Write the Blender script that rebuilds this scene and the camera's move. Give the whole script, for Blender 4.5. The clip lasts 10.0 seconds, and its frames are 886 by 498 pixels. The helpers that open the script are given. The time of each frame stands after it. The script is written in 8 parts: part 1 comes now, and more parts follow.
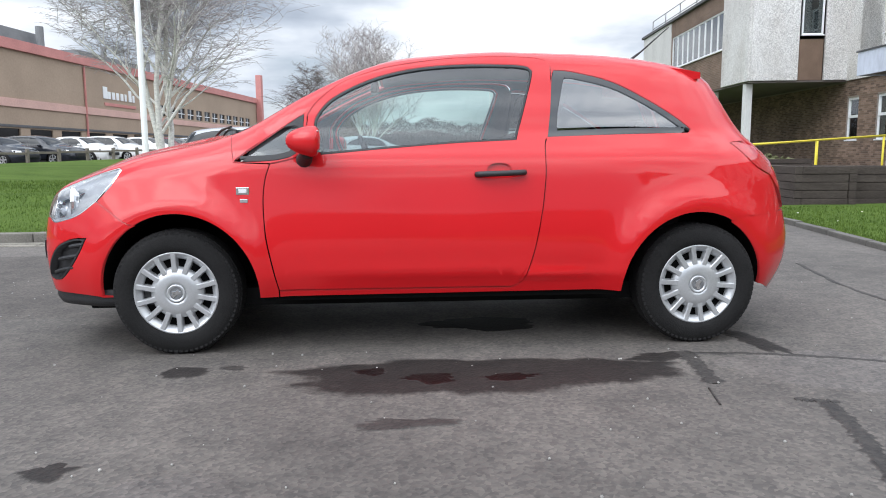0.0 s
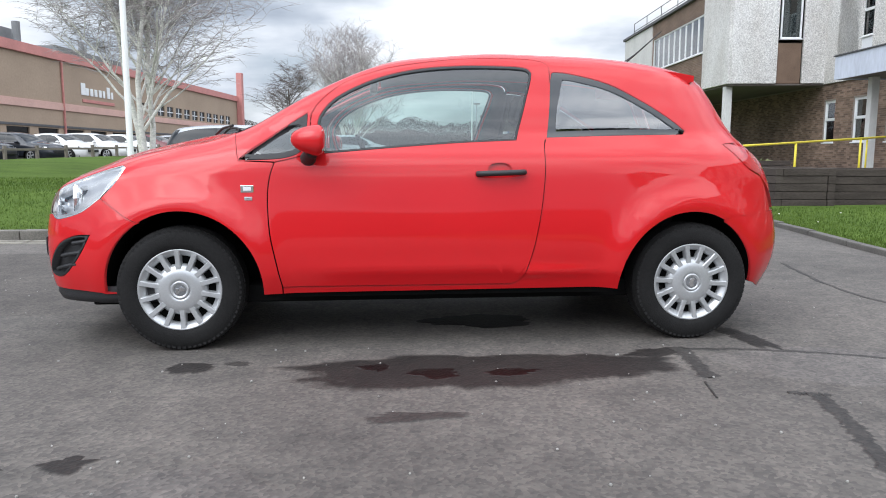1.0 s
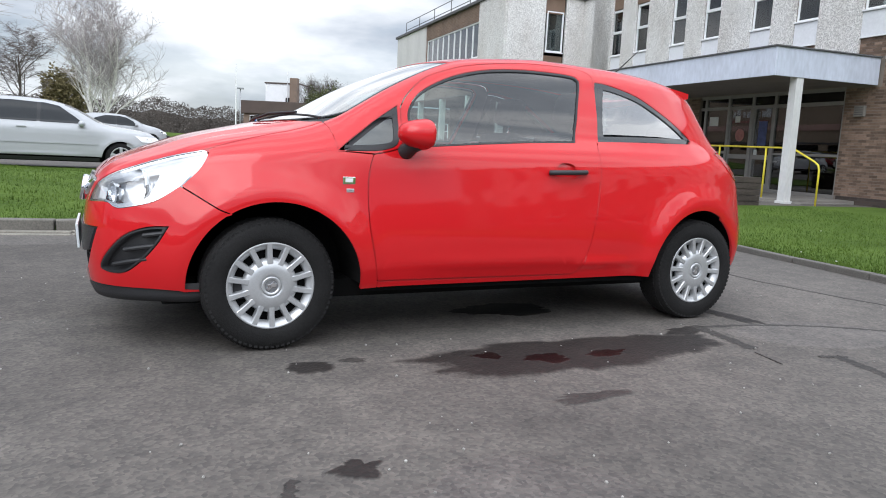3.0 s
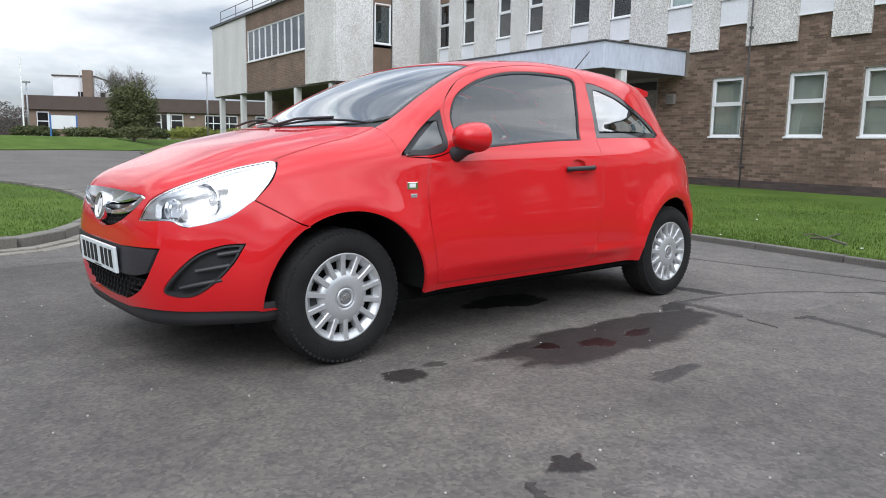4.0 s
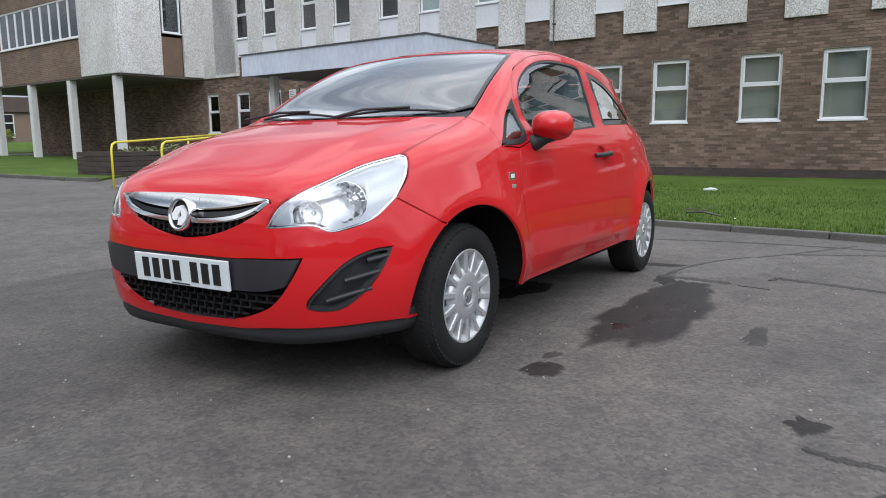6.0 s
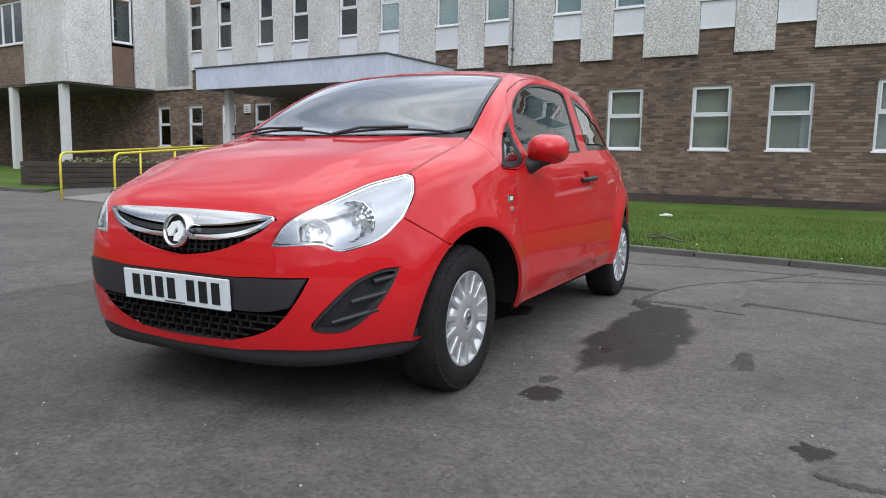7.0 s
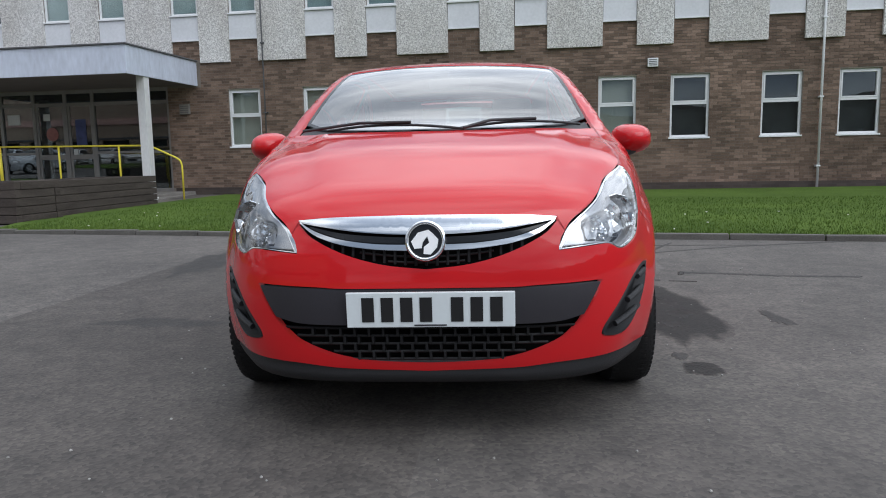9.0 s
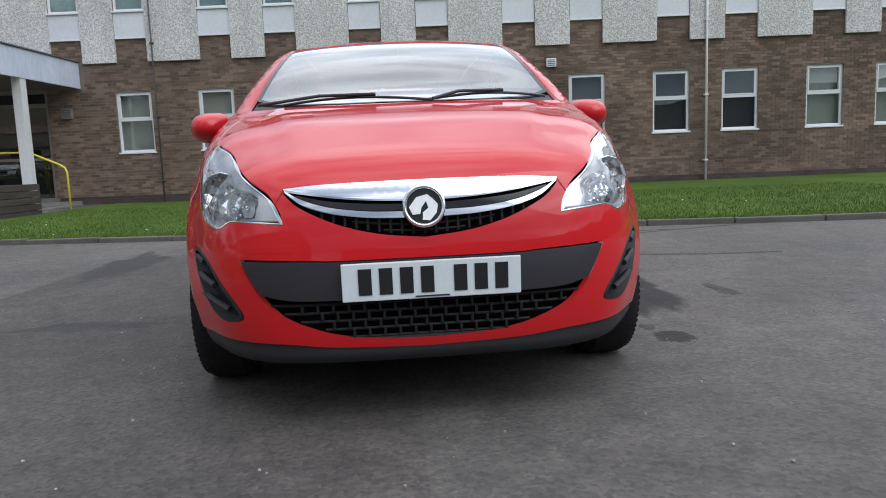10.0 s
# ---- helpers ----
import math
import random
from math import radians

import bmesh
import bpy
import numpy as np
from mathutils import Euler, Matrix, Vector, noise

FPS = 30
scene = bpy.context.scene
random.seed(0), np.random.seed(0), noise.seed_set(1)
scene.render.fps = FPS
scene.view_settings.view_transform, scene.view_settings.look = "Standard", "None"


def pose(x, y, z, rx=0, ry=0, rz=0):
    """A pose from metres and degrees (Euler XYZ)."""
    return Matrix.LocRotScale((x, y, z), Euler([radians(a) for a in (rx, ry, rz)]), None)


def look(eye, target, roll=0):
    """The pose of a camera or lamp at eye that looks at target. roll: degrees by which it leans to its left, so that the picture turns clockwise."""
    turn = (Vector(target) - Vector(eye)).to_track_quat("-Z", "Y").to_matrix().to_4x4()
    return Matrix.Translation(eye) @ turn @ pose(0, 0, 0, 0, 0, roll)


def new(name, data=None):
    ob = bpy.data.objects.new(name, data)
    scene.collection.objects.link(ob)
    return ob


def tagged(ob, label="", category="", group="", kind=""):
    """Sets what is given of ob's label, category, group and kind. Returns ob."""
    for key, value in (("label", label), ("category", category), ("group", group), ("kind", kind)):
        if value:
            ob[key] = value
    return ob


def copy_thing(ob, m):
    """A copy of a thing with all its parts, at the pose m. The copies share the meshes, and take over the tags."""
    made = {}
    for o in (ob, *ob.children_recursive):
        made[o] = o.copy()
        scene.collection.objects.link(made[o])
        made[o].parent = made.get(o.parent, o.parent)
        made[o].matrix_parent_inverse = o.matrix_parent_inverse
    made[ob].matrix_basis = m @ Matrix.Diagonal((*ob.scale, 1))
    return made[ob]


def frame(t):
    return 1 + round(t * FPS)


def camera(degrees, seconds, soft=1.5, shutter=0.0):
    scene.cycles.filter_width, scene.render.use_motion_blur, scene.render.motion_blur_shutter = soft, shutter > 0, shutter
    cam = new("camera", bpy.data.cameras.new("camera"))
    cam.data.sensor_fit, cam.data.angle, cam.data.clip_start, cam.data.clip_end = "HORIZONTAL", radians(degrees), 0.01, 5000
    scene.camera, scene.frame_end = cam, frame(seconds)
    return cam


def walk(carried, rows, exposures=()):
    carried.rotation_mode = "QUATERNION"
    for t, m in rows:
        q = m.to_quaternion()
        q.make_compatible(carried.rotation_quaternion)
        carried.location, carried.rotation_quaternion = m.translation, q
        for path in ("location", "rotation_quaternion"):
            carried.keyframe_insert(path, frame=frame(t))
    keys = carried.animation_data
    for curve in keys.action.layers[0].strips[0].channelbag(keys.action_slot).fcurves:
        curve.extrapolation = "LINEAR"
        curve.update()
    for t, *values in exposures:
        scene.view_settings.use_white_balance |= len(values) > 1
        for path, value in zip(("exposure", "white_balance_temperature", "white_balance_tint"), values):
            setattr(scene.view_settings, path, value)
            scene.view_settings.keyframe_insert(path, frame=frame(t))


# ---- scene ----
cam = camera(64.0, 10.0, soft=1.0)
PATH = [
    (0, (-0.242, -4.158, 0.929), (-0.1, -2.18, 0.668), -0.3),
    (0.5, (-0.265, -4.177, 0.927), (-0.105, -2.2, 0.665), -0.4),
    (1, (-0.345, -4.212, 0.929), (-0.149, -2.239, 0.667), 0.1),
    (1.5, (-0.584, -4.221, 0.933), (-0.271, -2.262, 0.676), 1.0),
    (2, (-1.001, -4.191, 0.911), (-0.49, -2.274, 0.658), 0.5),
    (2.5, (-1.45, -4.106, 0.918), (-0.778, -2.241, 0.652), 2.3),
    (3.8, (-2.718, -3.476, 0.922), (-1.501, -1.913, 0.646), 1.3),
    (4, (-2.901, -3.359, 0.938), (-1.607, -1.859, 0.659), 1.0),
    (4.5, (-3.262, -3.015, 0.917), (-1.831, -1.647, 0.628), 0.1),
    (5, (-3.555, -2.639, 0.916), (-1.992, -1.428, 0.615), 0.2),
    (5.5, (-3.703, -2.337, 0.919), (-2.055, -1.247, 0.611), -0.7),
    (7, (-3.814, -2.022, 0.919), (-2.053, -1.106, 0.68), 1.0),
    (7.5, (-3.973, -1.633, 0.918), (-2.132, -0.892, 0.672), 0.2),
    (8, (-4.067, -1.156, 0.913), (-2.197, -0.497, 0.654), -1.4),
    (8.5, (-4.158, -0.648, 0.919), (-2.227, -0.194, 0.665), 0.1),
    (9, (-4.162, -0.192, 0.913), (-2.182, -0.065, 0.663), -1.3),
    (9.5, (-4.119, 0.089, 0.906), (-2.137, 0.012, 0.651), -2.5),
    (10, (-4.052, 0.116, 0.79), (-2.073, -0.044, 0.547), -2.5),
]
EXPOSURE = [(0.0, 0.28, 6150, 10), (2.5, 0.18, 6150, 10), (4.5, 0.06, 6150, 10), (5.5, -0.06, 6150, 10), (7.5, -0.15, 6100, 10), (8.5, -0.25, 6090, 10), (9.0, -0.34, 6050, 10), (10.0, -0.29, 6030, 10)]
walk(cam, [(t, look(eye, target, roll)) for t, eye, target, roll in PATH], EXPOSURE)

# world light: bright broken overcast with a wide, weak sun
world = bpy.data.worlds.new("world")
scene.world = world
world.use_nodes = True
wn, wl = world.node_tree.nodes, world.node_tree.links
wn.clear()
w_out = wn.new("ShaderNodeOutputWorld")
w_bg = wn.new("ShaderNodeBackground")
w_sky = wn.new("ShaderNodeTexSky")
w_sky.sky_type = "NISHITA"
w_sky.sun_disc = False
w_sky.sun_elevation, w_sky.sun_rotation = radians(40), radians(231)
w_sky.dust_density, w_sky.ozone_density = 2.0, 1.0
w_skyx = wn.new("ShaderNodeVectorMath")
w_skyx.operation = "SCALE"
w_skyx.inputs["Scale"].default_value = 0.10
w_co = wn.new("ShaderNodeTexCoord")
w_map = wn.new("ShaderNodeMapping")
w_map.inputs["Scale"].default_value = (1.0, 1.0, 3.2)
w_map.inputs["Location"].default_value = (1.75, 0.6, 0.1)
w_n1 = wn.new("ShaderNodeTexNoise")
w_n1.inputs["Scale"].default_value, w_n1.inputs["Detail"].default_value, w_n1.inputs["Roughness"].default_value = 1.9, 7.0, 0.50
w_n2 = wn.new("ShaderNodeTexNoise")
w_n2.inputs["Scale"].default_value, w_n2.inputs["Detail"].default_value = 3.4, 8.0
w_r1 = wn.new("ShaderNodeValToRGB")
w_r1.color_ramp.elements[0].position, w_r1.color_ramp.elements[0].color = 0.36, (0.30, 0.35, 0.43, 1)
w_r1.color_ramp.elements[1].position, w_r1.color_ramp.elements[1].color = 0.60, (1.32, 1.32, 1.31, 1)
w_e = w_r1.color_ramp.elements.new(0.46)
w_e.color = (0.60, 0.65, 0.72, 1)
w_r2 = wn.new("ShaderNodeValToRGB")
w_r2.color_ramp.elements[0].position, w_r2.color_ramp.elements[0].color = 0.34, (0.55, 0.55, 0.55, 1)
w_r2.color_ramp.elements[1].position, w_r2.color_ramp.elements[1].color = 0.46, (1, 1, 1, 1)
w_mix = wn.new("ShaderNodeMixRGB")
wl.new(w_co.outputs["Generated"], w_map.inputs["Vector"])
wl.new(w_map.outputs["Vector"], w_n1.inputs["Vector"])
wl.new(w_map.outputs["Vector"], w_n2.inputs["Vector"])
wl.new(w_n1.outputs["Fac"], w_r1.inputs["Fac"])
wl.new(w_n2.outputs["Fac"], w_r2.inputs["Fac"])
wl.new(w_sky.outputs["Color"], w_skyx.inputs[0])
wl.new(w_r2.outputs["Color"], w_mix.inputs["Fac"])
wl.new(w_skyx.outputs["Vector"], w_mix.inputs["Color1"])
wl.new(w_r1.outputs["Color"], w_mix.inputs["Color2"])
w_sep = wn.new("ShaderNodeVectorMath")
w_sep.operation = "DOT_PRODUCT"
w_sep.inputs[1].default_value = Vector((0.22, -0.22, 0.95))  # thinnest cloud lies a little off the zenith
wl.new(w_co.outputs["Generated"], w_sep.inputs[0])
w_zen = wn.new("ShaderNodeMapRange")
w_zen.interpolation_type = "SMOOTHSTEP"
w_zen.inputs["From Min"].default_value, w_zen.inputs["From Max"].default_value = 0.15, 0.95
w_zen.inputs["To Min"].default_value, w_zen.inputs["To Max"].default_value = 0.88, 2.02
wl.new(w_sep.outputs["Value"], w_zen.inputs["Value"])
w_calm = wn.new("ShaderNodeMapRange")
w_calm.interpolation_type = "SMOOTHSTEP"
w_calm.inputs["From Min"].default_value, w_calm.inputs["From Max"].default_value = 0.35, 0.85
w_calm.inputs["To Min"].default_value, w_calm.inputs["To Max"].default_value = 0.0, 0.45
wl.new(w_sep.outputs["Value"], w_calm.inputs["Value"])
w_even = wn.new("ShaderNodeMixRGB")
w_even.inputs["Color2"].default_value = (0.98, 1.0, 1.03, 1)  # closed cloud overhead
wl.new(w_calm.outputs["Result"], w_even.inputs["Fac"])
wl.new(w_mix.outputs["Color"], w_even.inputs["Color1"])
w_lift = wn.new("ShaderNodeVectorMath")
w_lift.operation = "SCALE"
wl.new(w_even.outputs["Color"], w_lift.inputs[0])
# cloud glows round the veiled sun
SUN_WAY = Vector((-0.60, -0.48, 0.64)).normalized()
w_dot = wn.new("ShaderNodeVectorMath")
w_dot.operation = "DOT_PRODUCT"
w_dot.inputs[1].default_value = SUN_WAY
wl.new(w_co.outputs["Generated"], w_dot.inputs[0])
w_glow = wn.new("ShaderNodeMapRange")
w_glow.interpolation_type = "SMOOTHERSTEP"
w_glow.inputs["From Min"].default_value, w_glow.inputs["From Max"].default_value = 0.45, 1.0
w_glow.inputs["To Min"].default_value, w_glow.inputs["To Max"].default_value = 1.0, 1.55
wl.new(w_dot.outputs["Value"], w_glow.inputs["Value"])
w_both = wn.new("ShaderNodeMath")
w_both.operation = "MULTIPLY"
wl.new(w_zen.outputs["Result"], w_both.inputs[0])
wl.new(w_glow.outputs["Result"], w_both.inputs[1])
wl.new(w_both.outputs["Value"], w_lift.inputs["Scale"])
wl.new(w_lift.outputs["Vector"], w_bg.inputs["Color"])
w_bg.inputs["Strength"].default_value = 1.0
wl.new(w_bg.outputs["Background"], w_out.inputs["Surface"])

sun = new("sun", bpy.data.lights.new("sun", "SUN"))
sun.data.energy, sun.data.angle, sun.data.color = 1.05, radians(50), (1.0, 0.985, 0.96)
sun.matrix_world = look(SUN_WAY * 70, (0, 0, 0))


# ---- materials ----
def node(nt, kind, **values):
    n = nt.nodes.new(kind)
    for k, v in values.items():
        n.inputs[k.replace("_", " ")].default_value = v
    return n


def material(name, colour, rough=0.6, metal=0.0, vary=0.15, scale=4.0, fine=60.0, bump=0.0, bump_scale=80.0, coat=0.0, stretch=(1, 1, 1), second=None, spec=0.5):
    """A surface with variation at two scales (broad stains, fine grain) and fine relief."""
    m = bpy.data.materials.new(name)
    m.use_nodes = True
    nt = m.node_tree
    b = nt.nodes["Principled BSDF"]
    b.inputs["Roughness"].default_value, b.inputs["Metallic"].default_value = rough, metal
    b.inputs["Specular IOR Level"].default_value = spec
    if coat:
        b.inputs["Coat Weight"].default_value, b.inputs["Coat Roughness"].default_value = coat, 0.03
    co = nt.nodes.new("ShaderNodeTexCoord")
    mp = nt.nodes.new("ShaderNodeMapping")
    mp.inputs["Scale"].default_value = stretch
    nt.links.new(co.outputs["Object"], mp.inputs["Vector"])
    info = nt.nodes.new("ShaderNodeObjectInfo")
    add = nt.nodes.new("ShaderNodeVectorMath")
    sc = nt.nodes.new("ShaderNodeVectorMath")
    sc.operation = "SCALE"
    sc.inputs[0].default_value = (7, 11, 13)
    nt.links.new(info.outputs["Random"], sc.inputs["Scale"])
    nt.links.new(mp.outputs["Vector"], add.inputs[0])
    nt.links.new(sc.outputs["Vector"], add.inputs[1])
    n1 = node(nt, "ShaderNodeTexNoise", Scale=scale, Detail=5.0)
    n2 = node(nt, "ShaderNodeTexNoise", Scale=fine, Detail=3.0)
    nt.links.new(add.outputs["Vector"], n1.inputs["Vector"])
    nt.links.new(add.outputs["Vector"], n2.inputs["Vector"])
    mx = nt.nodes.new("ShaderNodeMath")
    mx.operation = "ADD"
    nt.links.new(n1.outputs["Fac"], mx.inputs[0])
    nt.links.new(n2.outputs["Fac"], mx.inputs[1])
    rp = nt.nodes.new("ShaderNodeMapRange")
    rp.inputs["From Min"].default_value, rp.inputs["From Max"].default_value = 0.65, 1.35
    nt.links.new(mx.outputs["Value"], rp.inputs["Value"])
    mix = nt.nodes.new("ShaderNodeMixRGB")
    c = Vector(colour)
    d = Vector(second) if second else c * (1 + vary)
    lo = c * (1 - vary)
    mix.inputs["Color1"].default_value = (*lo, 1)
    mix.inputs["Color2"].default_value = (*[min(1, v) for v in d], 1)
    nt.links.new(rp.outputs["Result"], mix.inputs["Fac"])
    nt.links.new(mix.outputs["Color"], b.inputs["Base Color"])
    if bump:
        n3 = node(nt, "ShaderNodeTexNoise", Scale=bump_scale, Detail=4.0)
        nt.links.new(add.outputs["Vector"], n3.inputs["Vector"])
        bp = nt.nodes.new("ShaderNodeBump")
        bp.inputs["Strength"].default_value, bp.inputs["Distance"].default_value = bump, 0.01
        nt.links.new(n3.outputs["Fac"], bp.inputs["Height"])
        nt.links.new(bp.outputs["Normal"], b.inputs["Normal"])
    return m


def pane_material(name, tint, rough=0.0, clear=1.0, dark=(0.02, 0.022, 0.024), gain=1.7):
    """Thin glass: see-through by its tint, gloss by Fresnel; clear below 1 adds a dark film."""
    m = bpy.data.materials.new(name)
    m.use_nodes = True
    nt = m.node_tree
    nt.nodes.clear()
    out = nt.nodes.new("ShaderNodeOutputMaterial")
    tr = nt.nodes.new("ShaderNodeBsdfTransparent")
    tr.inputs["Color"].default_value = (*tint, 1)
    gl = nt.nodes.new("ShaderNodeBsdfGlossy")
    gl.inputs["Roughness"].default_value = rough
    gl.inputs["Color"].default_value = (1, 1, 1, 1)
    fr = nt.nodes.new("ShaderNodeFresnel")
    fr.inputs["IOR"].default_value = 1.52
    mul = nt.nodes.new("ShaderNodeMath")
    mul.operation = "MULTIPLY"
    mul.use_clamp = True
    mul.inputs[1].default_value = gain
    nt.links.new(fr.outputs["Fac"], mul.inputs[0])
    mix = nt.nodes.new("ShaderNodeMixShader")
    nt.links.new(mul.outputs["Value"], mix.inputs["Fac"])
    base = tr
    if clear < 1:
        df = nt.nodes.new("ShaderNodeBsdfDiffuse")
        df.inputs["Color"].default_value = (*dark, 1)
        m2 = nt.nodes.new("ShaderNodeMixShader")
        m2.inputs["Fac"].default_value = 1 - clear
        nt.links.new(tr.outputs["BSDF"], m2.inputs[1])
        nt.links.new(df.outputs["BSDF"], m2.inputs[2])
        base = m2
    nt.links.new(base.outputs[0], mix.inputs[1])
    nt.links.new(gl.outputs["BSDF"], mix.inputs[2])
    nt.links.new(mix.outputs["Shader"], out.inputs["Surface"])
    return m


def brick_material(name, c1, c2, mortar, along="x"):
    m = bpy.data.materials.new(name)
    m.use_nodes = True
    nt = m.node_tree
    b = nt.nodes["Principled BSDF"]
    b.inputs["Roughness"].default_value = 0.85
    co = nt.nodes.new("ShaderNodeTexCoord")
    sep = nt.nodes.new("ShaderNodeSeparateXYZ")
    cmb = nt.nodes.new("ShaderNodeCombineXYZ")
    nt.links.new(co.outputs["Object"], sep.inputs["Vector"])
    nt.links.new(sep.outputs["X" if along == "x" else "Y"], cmb.inputs["X"])
    nt.links.new(sep.outputs["Z"], cmb.inputs["Y"])
    br = nt.nodes.new("ShaderNodeTexBrick")
    br.inputs["Scale"].default_value = 1.0
    br.inputs["Mortar Size"].default_value = 0.006
    br.inputs["Brick Width"].default_value, br.inputs["Row Height"].default_value = 0.225, 0.075
    br.inputs["Color1"].default_value, br.inputs["Color2"].default_value, br.inputs["Mortar"].default_value = (*c1, 1), (*c2, 1), (*mortar, 1)
    br.inputs["Bias"].default_value = -0.1
    nt.links.new(cmb.outputs["Vector"], br.inputs["Vector"])
    n1 = node(nt, "ShaderNodeTexNoise", Scale=0.7, Detail=6.0)
    nt.links.new(co.outputs["Object"], n1.inputs["Vector"])
    mul = nt.nodes.new("ShaderNodeMixRGB")
    mul.blend_type = "MULTIPLY"
    mul.inputs["Fac"].default_value = 0.55
    rp = nt.nodes.new("ShaderNodeValToRGB")
    rp.color_ramp.elements[0].position, rp.color_ramp.elements[0].color = 0.3, (0.55, 0.55, 0.55, 1)
    rp.color_ramp.elements[1].position, rp.color_ramp.elements[1].color = 0.65, (1.15, 1.12, 1.1, 1)
    nt.links.new(n1.outputs["Fac"], rp.inputs["Fac"])
    nt.links.new(br.outputs["Color"], mul.inputs["Color1"])
    nt.links.new(rp.outputs["Color"], mul.inputs["Color2"])
    nt.links.new(mul.outputs["Color"], b.inputs["Base Color"])
    bp = nt.nodes.new("ShaderNodeBump")
    bp.inputs["Strength"].default_value, bp.inputs["Distance"].default_value, bp.invert = 0.6, 0.006, True
    nt.links.new(br.outputs["Fac"], bp.inputs["Height"])
    nt.links.new(bp.outputs["Normal"], b.inputs["Normal"])
    return m


def pebble_material(name):
    """Pebble-dash cladding: pale stones in grey render, with rain streaks."""
    m = bpy.data.materials.new(name)
    m.use_nodes = True
    nt = m.node_tree
    b = nt.nodes["Principled BSDF"]
    b.inputs["Roughness"].default_value = 0.9
    co = nt.nodes.new("ShaderNodeTexCoord")
    vo = node(nt, "ShaderNodeTexVoronoi", Scale=38.0)
    nt.links.new(co.outputs["Object"], vo.inputs["Vector"])
    bw = nt.nodes.new("ShaderNodeRGBToBW")
    nt.links.new(vo.outputs["Color"], bw.inputs["Color"])
    r = nt.nodes.new("ShaderNodeValToRGB")
    r.color_ramp.elements[0].position, r.color_ramp.elements[0].color = 0.15, (0.42, 0.41, 0.40, 1)
    r.color_ramp.elements[1].position, r.color_ramp.elements[1].color = 0.85, (0.84, 0.83, 0.81, 1)
    e = r.color_ramp.elements.new(0.5)
    e.color = (0.65, 0.635, 0.615, 1)
    nt.links.new(bw.outputs["Val"], r.inputs["Fac"])
    mp = nt.nodes.new("ShaderNodeMapping")
    mp.inputs["Scale"].default_value = (1.1, 1.1, 0.45)
    n1 = node(nt, "ShaderNodeTexNoise", Scale=1.0, Detail=6.0)
    nt.links.new(co.outputs["Object"], mp.inputs["Vector"])
    nt.links.new(mp.outputs["Vector"], n1.inputs["Vector"])
    r2 = nt.nodes.new("ShaderNodeValToRGB")
    r2.color_ramp.elements[0].position, r2.color_ramp.elements[0].color = 0.30, (0.84, 0.82, 0.80, 1)
    r2.color_ramp.elements[1].position, r2.color_ramp.elements[1].color = 0.62, (1.02, 1.02, 1.02, 1)
    nt.links.new(n1.outputs["Fac"], r2.inputs["Fac"])
    mul = nt.nodes.new("ShaderNodeMixRGB")
    mul.blend_type = "MULTIPLY"
    mul.inputs["Fac"].default_value = 1.0
    nt.links.new(r.outputs["Color"], mul.inputs["Color1"])
    nt.links.new(r2.outputs["Color"], mul.inputs["Color2"])
    nt.links.new(mul.outputs["Color"], b.inputs["Base Color"])
    bp = nt.nodes.new("ShaderNodeBump")
    bp.inputs["Strength"].default_value, bp.inputs["Distance"].default_value = 0.8, 0.01
    nt.links.new(vo.outputs["Distance"], bp.inputs["Height"])
    nt.links.new(bp.outputs["Normal"], b.inputs["Normal"])
    return m


